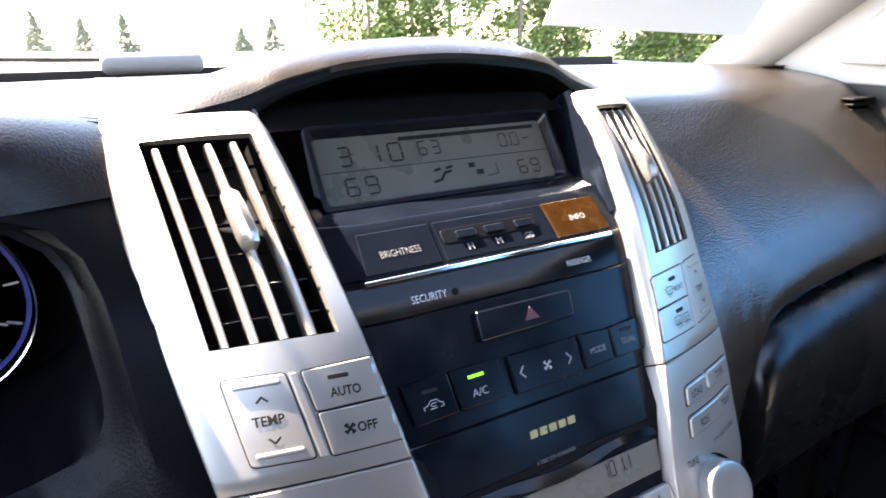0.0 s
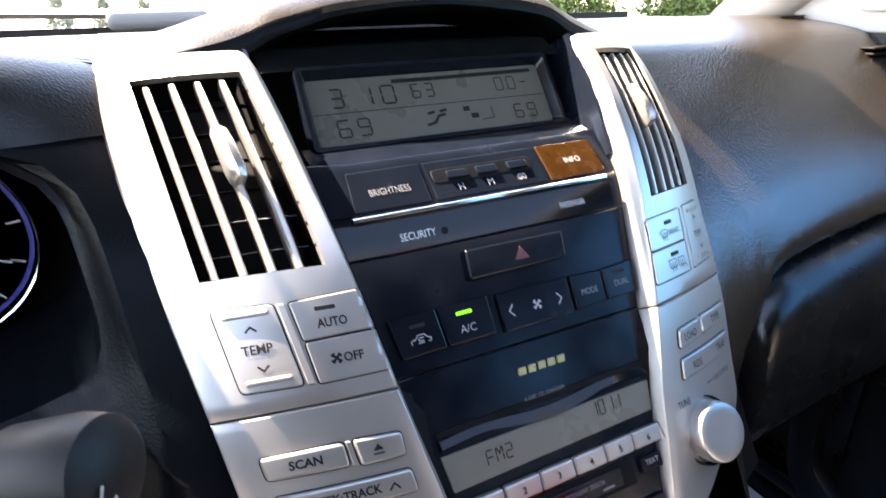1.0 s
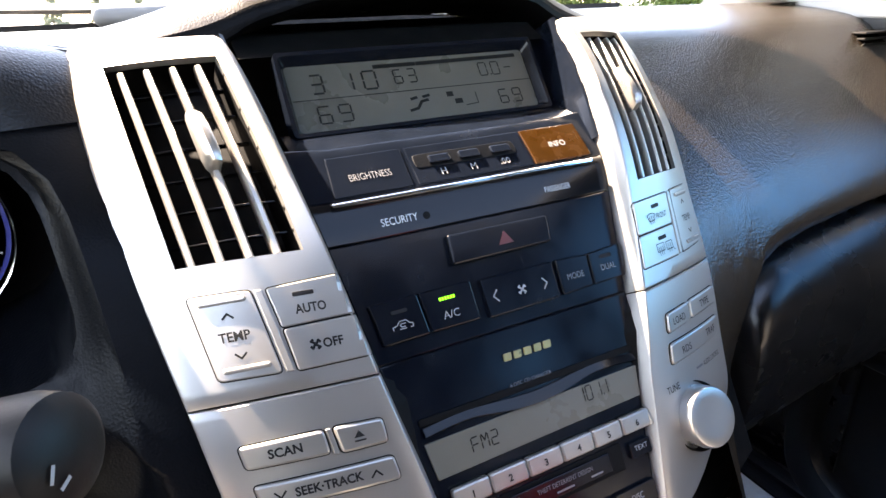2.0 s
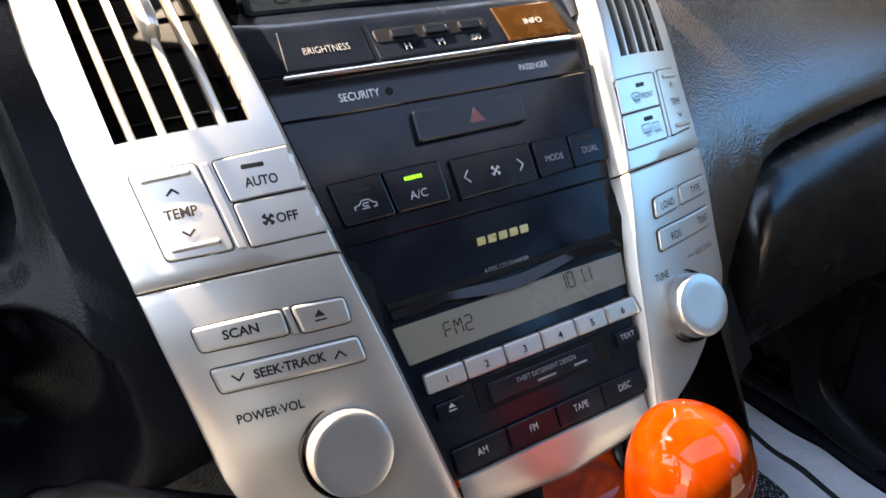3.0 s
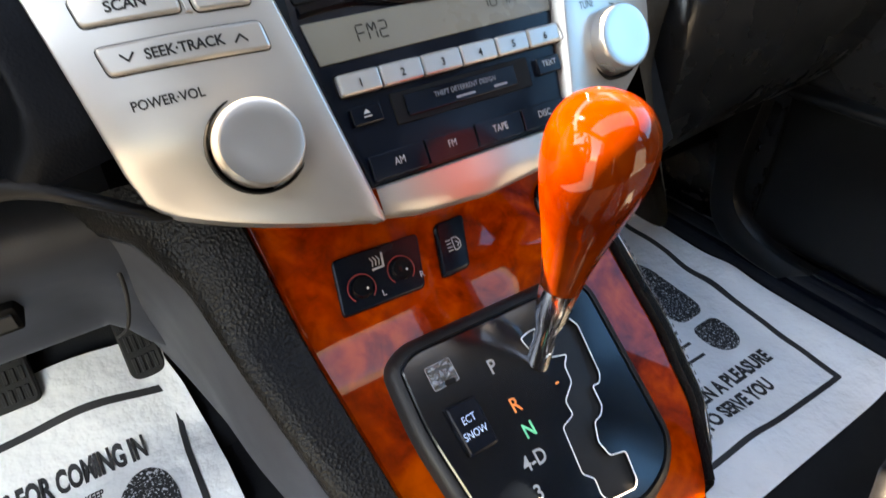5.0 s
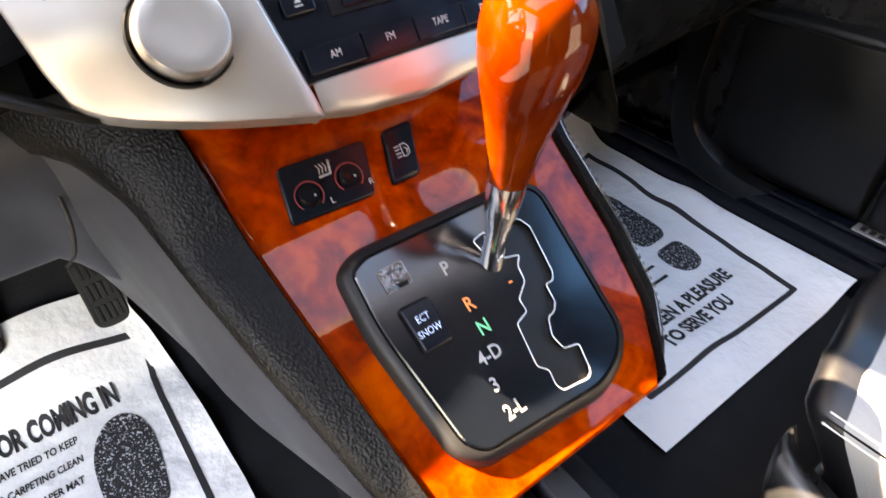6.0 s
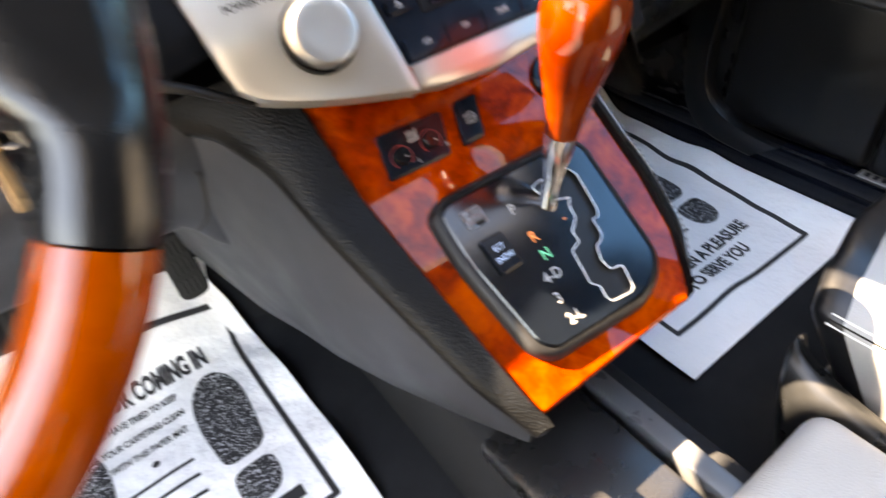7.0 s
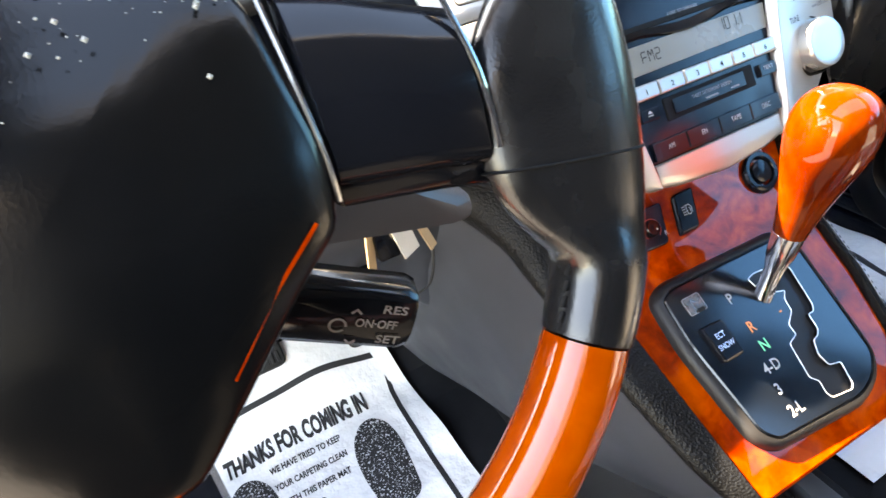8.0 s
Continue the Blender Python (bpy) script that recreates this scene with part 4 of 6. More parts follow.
for i, txt in enumerate(("AM", "FM", "TAPE", "DISC")):
    k = key(quad(ub[i] + 0.0004, -0.2610, ub[i + 1] - 0.0004, -0.2455), 0.0025, "band_button", radio, BLACK, r=0.001, bev=0.0014)
    word(txt, (ub[i] + ub[i + 1]) / 2, -0.2525, 0.0046, 0.0029, PRINT_WHITE, k, stretch=0.8)

# driver-side wing keys
t = key([(-0.2056, -0.0455), (-0.1704, -0.0464), (-0.1630, -0.0972), (-0.1982, -0.0962)], 0.0012, "temperature_rocker", stack, SILVER, "silver temperature rocker", r=0.003)
word("TEMP", -0.1845, -0.0716, 0.0058, 0.0016, PRINT_DARK, t, width=0.0175, bold=0.02)
strokes([[(-0.1889, -0.0608), (-0.1859, -0.0580), (-0.1829, -0.0608)], [(-0.1862, -0.0820), (-0.1832, -0.0848), (-0.1802, -0.0820)]], 0.0012, 0.0016, PRINT_DARK, t)
for q in ((-0.2004, -0.0506), (-0.1950, -0.0908)):
    part("ridge", bend(slab(rounded([(q[0], q[1] - 0.0016), (q[0] + 0.0264, q[1] - 0.0016), (q[0] + 0.0264, q[1] + 0.0016), (q[0], q[1] + 0.0016)], 0.0015), 0.0, 0.0032, 0.0012), on_stack), SILVER_KNOB, t)
part("divider", bend(slab(rounded([(-0.1690, -0.0469), (-0.1640, -0.0471), (-0.1562, -0.0978), (-0.1612, -0.0974)], 0.001), -0.004, 0.0014, 0.0008), on_stack), SILVER, stack, "narrow silver strip between keys")
a = key([(-0.1620, -0.0471), (-0.1158, -0.0446), (-0.1116, -0.0698), (-0.1580, -0.0715)], 0.0012, "auto_button", stack, SILVER, "silver auto button")
word("AUTO", -0.1398, -0.0622, 0.0058, 0.0016, PRINT_DARK, a, bold=0.025, width=0.0178)
key(quad(-0.1483, -0.0545, -0.1361, -0.0518), 0.0016, "lamp", a, PRINT_DARK, "small unlit lamp", r=0.0008, bev=0.0002)
o = key([(-0.1576, -0.0725), (-0.1112, -0.0711), (-0.1066, -0.0970), (-0.1545, -0.0980)], 0.0012, "off_button", stack, SILVER, "silver fan off button")
word("OFF", -0.1318, -0.0847, 0.0058, 0.0016, PRINT_DARK, o, bold=0.025, width=0.0118)
strokes(fan(-0.1420, -0.0846, 0.0030), 0.0015, 0.0016, PRINT_DARK, o)
k = key([(-0.1969, -0.1347), (-0.1488, -0.1345), (-0.1476, -0.1496), (-0.1948, -0.1485)], 0.003, "scan_button", stack, SILVER, "silver scan button", r=0.003, bev=0.0016)
word("SCAN", -0.1722, -0.1417, 0.0056, 0.0034, PRINT_DARK, k, bold=0.03, width=0.0190)
k = key([(-0.1437, -0.1344), (-0.1140, -0.1359), (-0.1134, -0.1510), (-0.1414, -0.1509)], 0.003, "eject_button", stack, SILVER, "silver eject button", r=0.003, bev=0.0016)
part("symbol", bend(slab([(-0.1330, -0.1436), (-0.1268, -0.1436), (-0.1299, -0.1396)], 0.0030, 0.0034, 0.00005), on_stack), PRINT_DARK, k)
strokes([[(-0.1330, -0.1456), (-0.1268, -0.1456)]], 0.001, 0.0034, PRINT_DARK, k)
part("divider", bend(slab(rounded([(-0.1479, -0.1348), (-0.1448, -0.1348), (-0.1425, -0.1507), (-0.1460, -0.1500)], 0.0006), -0.004, 0.002, 0.0006), on_stack), SILVER, stack, "narrow silver strip between keys")
k = key([(-0.1932, -0.1585), (-0.1124, -0.1596), (-0.1106, -0.1746), (-0.1908, -0.1730)], 0.003, "seek_button", stack, SILVER, "long silver seek and track button", r=0.003, bev=0.0016)
word("SEEK·TRACK", -0.1522, -0.1663, 0.0056, 0.0034, PRINT_DARK, k, bold=0.03, width=0.0390)
strokes([[(-0.1828, -0.1643), (-0.1797, -0.1678), (-0.1766, -0.1643)], [(-0.1281, -0.1690), (-0.1250, -0.1655), (-0.1219, -0.1690)]], 0.0011, 0.0034, PRINT_DARK, k)
word("POWER·VOL", -0.1685, -0.1890, 0.0054, 0.0004, PRINT_DARK, low, bold=0.02, width=0.036)
# passenger-side wing keys
k = key([(0.1208, -0.0436), (0.1714, -0.0436), (0.1672, -0.0696), (0.1178, -0.0692)], 0.0012, "front_defrost_button", stack, SILVER, "silver front defrost button")
word("FRONT", 0.1535, -0.0598, 0.0044, 0.0016, PRINT_DARK, k, width=0.016)
screen_icon = lambda u, v: [[(u - 0.0055, v + 0.0022), (u - 0.0025, v + 0.0036), (u + 0.0025, v + 0.0036), (u + 0.0055, v + 0.0022), (u + 0.0035, v - 0.0022), (u - 0.0035, v - 0.0022), (u - 0.0055, v + 0.0022)]] + [[(u + d, v - 0.0045), (u + d, v + 0.0015)] for d in (-0.0025, 0.0, 0.0025)]
strokes(screen_icon(0.1385, -0.0597), 0.0006, 0.0016, PRINT_DARK, k)
key(quad(0.1420, -0.0527, 0.1530, -0.0496), 0.0016, "lamp", k, PRINT_DARK, r=0.001, bev=0.0002)
k = key([(0.1176, -0.0700), (0.1670, -0.0702), (0.1638, -0.0952), (0.1144, -0.0950)], 0.0012, "rear_defrost_button", stack, SILVER, "silver rear defrost button")
strokes([quad(0.1350, -0.0870, 0.1448, -0.0808) + [(0.1350, -0.0870)], quad(0.1480, -0.0878, 0.1570, -0.0815) + [(0.1480, -0.0878)]] + [[(u, -0.0900), (u, -0.0835)] for u in (0.1375, 0.1400, 0.1425, 0.1510, 0.1540)] + [[(0.1570, -0.0878), (0.1595, -0.0900)]], 0.0006, 0.0016, PRINT_DARK, k)
key(quad(0.1400, -0.0785, 0.1515, -0.0754), 0.0016, "lamp", k, PRINT_DARK, r=0.001, bev=0.0002)
k = key([(0.1785, -0.0432), (0.2128, -0.0424), (0.2080, -0.0928), (0.1716, -0.0950)], 0.0012, "passenger_temperature_rocker", stack, SILVER, "narrow silver temperature rocker", r=0.002)
word("TEMP", 0.1951, -0.0698, 0.0052, 0.0016, PRINT_DARK, k, width=0.0175)
strokes([[(0.1940, -0.0575), (0.1970, -0.0545), (0.2000, -0.0575)], [(0.1924, -0.0795), (0.1954, -0.0825), (0.1984, -0.0795)]], 0.0010, 0.0016, PRINT_DARK, k)
for u, v in ((0.1846, -0.0490), (0.1816, -0.0888)):
    part("ridge", bend(slab(rounded(quad(u, v - 0.0015, u + 0.0258, v + 0.0015), 0.0012), 0.0, 0.003, 0.001), on_stack), SILVER_KNOB, k)
part("divider", bend(slab(rounded([(0.1723, -0.0438), (0.1770, -0.0438), (0.1700, -0.0950), (0.1655, -0.0952)], 0.001), -0.004, 0.0014, 0.0008), on_stack), SILVER, stack, "narrow silver strip between keys")
for name, txt, poly, (u, v), w_ in (("load_button", "LOAD", [(0.1258, -0.1340), (0.1547, -0.1330), (0.1538, -0.1473), (0.1236, -0.1489)], (0.1385, -0.1413), 0.0165), ("type_button", "TYPE", [(0.1586, -0.1326), (0.2060, -0.1323), (0.2018, -0.1463), (0.1572, -0.1468)], (0.1808, -0.1397), 0.0165)):
    k = key(poly, 0.003, name, stack, SILVER, "small silver radio button", r=0.003, bev=0.0014)
    word(txt, u, v, 0.0056, 0.0034, PRINT_DARK, k, width=w_)
part("divider", bend(slab(rounded([(0.1554, -0.1332), (0.1579, -0.1330), (0.1566, -0.1470), (0.1546, -0.1472)], 0.0006), -0.004, 0.002, 0.0006), on_stack), SILVER, stack, "narrow silver strip between keys")
k = key([(0.1226, -0.1568), (0.2005, -0.1563), (0.1950, -0.1717), (0.1200, -0.1727)], 0.003, "rds_traffic_button", stack, SILVER, "long silver radio button", r=0.003, bev=0.0014)
word("RDS", 0.1403, -0.1655, 0.0056, 0.0034, PRINT_DARK, k, width=0.0125)
word("TRAF", 0.1808, -0.1640, 0.0056, 0.0034, PRINT_DARK, k, width=0.0165)
word("AUDIO CONTROL", 0.1772, -0.1858, 0.0040, 0.0004, PRINT_DARK, low, width=0.030)
strokes([[(0.1508, -0.1858), (0.1598, -0.1858)]], 0.0018, 0.0004, PRINT_GREY, low, "fine_print")
word("TUNE", 0.1162, -0.1896, 0.0054, 0.0004, PRINT_DARK, low, width=0.015)
# knobs
for side, label in ((-1, "round silver volume knob"), (1, "round silver tuning knob")):
    u, v = (-0.1340, -0.2205) if side < 0 else (0.1378, -0.2180)
    at = Matrix((Vector((1, 0, 0)), SV, SW)).transposed().to_4x4()
    at.translation = SO + Vector((u, 0, 0)) + SV * v + SW * 0.0008
    turn = lambda rings, n: (lambda b: (b.transform(at), b)[1])(disc(0, 0, rings, n))
    part("knob_well", turn([(0.0275, -0.006), (0.0275, 0.0012), (0.0268, 0.0016), (0.0258, -0.001), (0.0256, -0.006)], 48), BLACK_DEEP, stack, "", True)
    part("knob", turn([(0.0243, -0.004), (0.0243, 0.004), (0.0238, 0.011), (0.0232, 0.0142), (0.0224, 0.0153), (0.0208, 0.0157), (0.0150, 0.0154), (0.0003, 0.0151)], 56), SILVER_KNOB, stack, label, True)

# ---- display and hood ----
disp = thing("dash_display", (0, 0.44, 0.9), "grey green liquid crystal clock and climate display under a black hood", "display")
DO, DV, DW = Vector((0.003, 0.4145, 0.8830)), Vector((0, 0.579, 0.815)), Vector((0, -0.815, 0.579))


def on_lcd(u, v, h):
    return DO + Vector((u, 0, 0)) + DV * v + DW * h


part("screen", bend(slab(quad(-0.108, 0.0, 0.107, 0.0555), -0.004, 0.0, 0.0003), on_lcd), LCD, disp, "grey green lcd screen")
bz = loft([[(*p, h) for p in rounded(quad(-0.108 - d, -d, 0.107 + d, 0.0555 + d), 0.004)] for d, h in ((0, -0.004), (0.0, 0.0005), (0.004, 0.009), (0.007, 0.009), (0.008, -0.004))])
bz.faces.ensure_lookup_table()
for f in [f for f in bz.faces if len(f.verts) > 4]:
    bz.faces.remove(f)
part("bezel", bend(bz, on_lcd), BLACK, disp, "black bevelled frame")
lcd = lambda bm: pieces("segment", bend(bm, on_lcd), LCD_INK, disp)
lcd(digits("3", -0.0905, 0.0310, 0.0095, 0.0155, 0.02, 0.0004, 0.0016))
lcd(digits("1", -0.0665, 0.0310, 0.0095, 0.0155, 0.02, 0.0004, 0.0016))
lcd(digits("0", -0.0480, 0.0310, 0.0110, 0.0155, 0.02, 0.0004, 0.0016))
lcd(digits("63", -0.0215, 0.0335, 0.0070, 0.0120, 0.0125, 0.0004, 0.0012))
lcd(digits("0.0-", 0.0585, 0.0335, 0.0075, 0.0120, 0.0125, 0.0004, 0.0010))
lcd(digits("69", -0.0905, 0.0060, 0.0095, 0.0140, 0.0165, 0.0004, 0.0013))
lcd(digits("69", 0.0700, 0.0060, 0.0080, 0.0125, 0.0140, 0.0004, 0.0012))
for line in [[(-0.107, 0.0262), (0.106, 0.0262)]]:
    lcd(bars([line], 0.0007, 0, 0.0004))
for line in [[(-0.036, 0.0498), (-0.0005, 0.0498)], [(0.002, 0.0498), (0.098, 0.0505)]]:
    lcd(bars([line], 0.0035, 0, 0.0004))
for line in [[(-0.0125, 0.0185), (-0.0075, 0.0195)], [(-0.0015, 0.0195), (0.004, 0.0205)], [(0.002, 0.0165), (-0.004, 0.0155), (-0.0085, 0.0100), (-0.0155, 0.0085)]]:
    lcd(bars([line], 0.0024, 0, 0.0004))
for line in [[(0.0215, 0.0195), (0.0250, 0.0195)], [(0.0275, 0.0125), (0.0320, 0.0125)]]:
    lcd(bars([line], 0.0045, 0, 0.0004))
for line in [[(0.036, 0.008), (0.0475, 0.009), (0.0475, 0.019)]]:
    lcd(bars([line], 0.0008, 0, 0.0004))

HOOD_TOP = [(-0.25, 0.9410), (-0.245, 0.9490), (-0.238, 0.9540), (-0.197, 0.9640), (-0.16, 0.9750), (-0.12, 0.9862), (-0.073, 0.9945), (-0.023, 0.9988), (0.03, 1.0002), (0.08, 0.9985), (0.115, 0.9945), (0.139, 0.9895), (0.155, 0.9835), (0.17, 0.9755), (0.2, 0.9630), (0.236, 0.9490), (0.246, 0.9430), (0.251, 0.9340)]
HOOD_LOW = [(-0.25, 0.9280), (-0.245, 0.9350), (-0.16, 0.9404), (-0.14, 0.9461), (-0.12, 0.9567), (-0.095, 0.9642), (-0.073, 0.9703), (-0.045, 0.9740), (-0.017, 0.9768), (0.03, 0.9780), (0.09, 0.9730), (0.12, 0.9687), (0.14, 0.9641), (0.152, 0.9579), (0.168, 0.9495), (0.2, 0.9404), (0.246, 0.9340), (0.251, 0.9260)]
rings = []
for i in range(65):
    x = -0.250 + 0.501 * i / 64
    zt, zl = curve(HOOD_TOP, x), curve(HOOD_LOW, x)
    fwd = 0.476 + 0.012 * (1 - (x / 0.25) ** 2) * -1
    rings.append([(x, fwd + 0.11, zl - 0.012), (x, fwd + 0.03, zl - 0.004), (x, fwd + 0.002, zl), (x, fwd - 0.003, zl + 0.003), (x, fwd - 0.003, zl + 0.3 * (zt - zl)), (x, fwd + 0.001, zl + 0.5 * (zt - zl)), (x, fwd + 0.009, zl + 0.75 * (zt - zl)), (x, fwd + 0.022, zt - 0.0015), (x, fwd + 0.042, zt + 0.002), (x, fwd + 0.12, max(zt, 0.940) - 0.002 - 0.3 * max(0, zt - 0.96)), (x, fwd + 0.30, 0.957), (x, 0.945 - 0.22 * (x / 0.74) ** 2, 0.956)])
hood = part("hood", loft([r[5:] for r in rings], closed=False), HOOD_SKIN, disp, "black grained hood over the display", True)
# hood's front face: same skin drawn darker, as it faces away from the light
part("hood_edge", loft([r[:6] for r in rings], closed=False), SURROUND, hood, "rounded front edge darkened for shade", True)
# cavity: back wall, side cheeks, sill
part("cavity", loft([[(x, 0.560, 0.950), (x, 0.478, 0.950), (x, 0.452, 0.936)] for x in [-0.135 + 0.275 * i / 10 for i in range(11)]], closed=False), BLACK_DEEP, disp, "", True)
part("sill", bend(grid_sheet(lambda a, b: (-0.121 + 0.246 * a, 0.0455 + 0.022 * b, -0.002 - 0.0155 * b), 10, 3), lambda u, v, h: SO + Vector((u, 0, 0)) + SV * v + SW * (face_drop(v) + h)), BLACK, disp, "black sill under the screen", True)
for side in (-1, 1):
    rows = []
    for v in (0.020, 0.045, 0.07, 0.09, 0.11, 0.13, 0.145):
        u, w = inner(v) * side, wing_edge(v)
        rows.append([tuple(SO + Vector((u + 0.001 * side, 0, 0)) + SV * v + SW * (w - 0.002)), tuple(SO + Vector((u - 0.002 * side, 0, 0)) + SV * v + SW * (w - 0.004)), tuple(SO + Vector((u - 0.006 * side, 0, 0)) + SV * v + SW * (min(w, face_drop(v)) - 0.004)), tuple(SO + Vector((u - 0.015 * side, 0, 0)) + SV * (v + 0.005) + SW * (face_drop(v) - 0.06))])
    part("cheek", loft(rows, closed=False), BLACK, disp, "", True)

# ---- selector console ----
console = thing("gear_console", (0, 0.1, 0.0), "sloping console in orange burl wood with a black gate plate", "gear console")
wl = lambda v: lerp([(-0.098, -0.1112), (-0.0905, -0.1158), (0.1305, -0.139), (0.2362, -0.1485)], v)
wr = lambda v: lerp([(-0.100, 0.0796), (-0.0937, 0.0873), (-0.0422, 0.1118), (0.023, 0.1232), (0.1124, 0.1280), (0.2362, 0.1485)], v)


def on_wood(u, v, h):
    extra = max(0.0, v - 0.128)
    return GO + Vector((u, 0, 0)) + GV * (v - extra * 0.06) + GW * (h - 0.013 + extra * 0.30)


part("wood_panel", bend(panel(wl, wr, -0.102, 0.27, -0.03, 0.0, 0.003, nu=12, nv=30), on_wood), WOOD, console, "glossy orange brown burl wood", True)
frame_poly = [(-0.0985, 0.088), (-0.0801, 0.0975), (0.0683, 0.0940), (0.083, 0.0772), (0.0765, -0.0494), (0.0600, -0.0690), (0.0318, -0.0800), (-0.0745, -0.0720), (-0.0900, -0.0556), (-0.1010, 0.038)]
fr = loft([[(*p, h) for p in inset(rounded(frame_poly, 0.018, 5), d)] for d, h in ((-0.003, -0.016), (-0.002, -0.011), (0.0005, -0.006), (0.004, -0.0028), (0.0068, -0.002), (0.0072, -0.006))])
part("gate_frame", bend(fr, on_gear), FRAME_SKIN, console, "black surround", True)
plate_poly = inset(rounded(frame_poly, 0.018, 5), 0.0082)
GATE = [(0.0013, 0.0645), (0.0104, 0.0664), (0.0453, 0.0639), (0.0504, 0.0542), (0.0457, 0.0151), (0.0413, 0.0093), (0.0346, 0.0101), (0.0333, -0.0053), (0.0282, -0.0105), (0.0211, -0.0119), (0.0157, -0.0245), (0.0185, -0.0365), (0.0313, -0.0395), (0.0276, -0.0597), (0.0234, -0.0635), (0.0002, -0.0603), (-0.0029, -0.0545), (-0.0011, -0.043), (-0.0078, -0.0366), (-0.0035, -0.0036), (0.0088, 0.0), (0.0085, 0.0106), (0.021, 0.0198), (0.0226, 0.0324), (0.029, 0.0388), (0.0058, 0.0452)]
edge = rounded(GATE, 0.0024, 3)


def plate_with_gate(outline, opening, h0, h1, bev):
    bm = bmesh.new()
    top = [bm.verts.new((*p, h1)) for p in inset(outline, bev)]
    low = [bm.verts.new((*p, h1 - bev)) for p in outline]
    base = [bm.verts.new((*p, h0)) for p in outline]
    gate = [bm.verts.new((*p, h1)) for p in opening]
    deep = [bm.verts.new((*p, h1 - 0.016)) for p in opening]
    loops = []
    for ring in (top, gate):
        loops += [bm.edges.new((a, b)) for a, b in zip(ring, ring[1:] + ring[:1])]
    bmesh.ops.triangle_fill(bm, use_beauty=True, edges=loops)
    for a_, b_ in ((top, low), (low, base), (gate, deep)):
        for i in range(len(a_)):
            j = (i + 1) % len(a_)
            bm.faces.new((a_[i], a_[j], b_[j], b_[i]))
    return bm


plate_g = part("gate_plate", bend(plate_with_gate(plate_poly, edge, -0.006, -0.0015, 0.0015), on_gear), GATE_SKIN, console, "gloss black gate plate with gear letters")
part("gate_slot", bend(slab(inset(edge, -0.002), -0.020, -0.0135, 0.0002), on_gear), BLACK_DEEP, plate_g, "dark stepped lever slot")
rim = []
for i, p in enumerate(edge):
    q, r = Vector(edge[i - 1]), Vector(edge[(i + 1) % len(edge)])
    nrm = Vector((-(r - q).y, (r - q).x)).normalized()
    rim.append([(p[0] + nrm.x * 0.00045 * math.cos(a), p[1] + nrm.y * 0.00045 * math.cos(a), -0.0012 + 0.0005 * math.sin(a)) for a in [2 * math.pi * k / 6 for k in range(6)]])
part("gate_edge", bend(loft(rim + rim[:1], cap=False), on_gear), PRINT_BRIGHT, plate_g, "bright edge of the slot", True)
for txt, (u, v), m, hgt in (("P", (-0.0288, 0.0566), PRINT_WHITE, 0.0105), ("R", (-0.0271, 0.0261), PRINT_ORANGE, 0.0105), ("N", (-0.0273, 0.0071), PRINT_GREEN, 0.0105), ("4-D", (-0.0346, -0.0112), PRINT_WHITE, 0.0105), ("3", (-0.0428, -0.0303), PRINT_WHITE, 0.0105), ("2-L", (-0.0392, -0.0507), PRINT_WHITE, 0.0105), ("-", (0.010, 0.0245), PRINT_ORANGE, 0.0015)):
    pieces("gear_letter", bend(lettering(txt, u, v, hgt, -0.0011, 0.85 if txt != "-" else 1.0, 0.015), on_gear), m, plate_g)
ect = part("snow_switch", bend(slab(rounded([(-0.0770, 0.0465), (-0.0525, 0.0455), (-0.0520, 0.0105), (-0.0755, 0.0105)], 0.003), -0.004, 0.0035, 0.002), on_gear), BLACK, plate_g, "black switch with pale blue words")
for txt, v in (("ECT", 0.0335), ("SNOW", 0.0235)):
    part("lettering", bend(lettering(txt, -0.0645, v, 0.0052, 0.0038, 0.8), on_gear), PRINT_BLUE, ect)
lock = part("lock_cover", bend(slab(rounded(quad(-0.0760, 0.0590, -0.0555, 0.0765), 0.002), -0.004, -0.0004, 0.0004), on_gear), CRINKLE, plate_g, "small square release cover")
cover = rounded(quad(-0.0760, 0.0590, -0.0555, 0.0765), 0.002)
part("outline", bend(loft([[(*p, -0.0002), (*q, -0.0002)] for p, q in zip(cover + cover[:1], inset(cover, 0.0006) + inset(cover, 0.0006)[:1])], closed=False), on_gear), PRINT_GREY, lock, "thin pale outline")
part("notch", bend(slab(rounded(quad(-0.0668, 0.0590, -0.0588, 0.0625), 0.001), -0.003, 0.0002, 0.0002), on_gear), BLACK_DEEP, lock, "dark notch")
# switches on the wood
hs = part("seat_heater_switch", bend(slab(rounded([(-0.1020, 0.1745), (-0.0335, 0.1713), (-0.0424, 0.1309), (-0.1086, 0.1336)], 0.004), -0.004, 0.004, 0.0015), on_wood), BLACK, console, "black seat heater switch with two dials")
for u, v, txt in ((-0.0885, 0.1480, "L"), (-0.0560, 0.1497, "R")):
    d = part("dial", bend(disc(u, v, [(0.0078, 0.0035), (0.0078, 0.008), (0.0070, 0.009), (0.002, 0.009), (0.0003, 0.0088)], 28), on_wood), BLACK_GLOSS, hs, "small black dial", True)
    part("red_ring", bend(loft([[(u + r * math.cos(a), v + r * math.sin(a), 0.0043) for r in (0.0100, 0.0108)] for a in [0.2 * k - 0.9 for k in range(25)]], closed=False), on_wood), PRINT_RING, hs)
    part("lettering", bend(lettering(txt, u + 0.0145, v - 0.009, 0.0045, 0.0043), on_wood), PRINT_WHITE, hs)
sx, sy = -0.0705, 0.1615
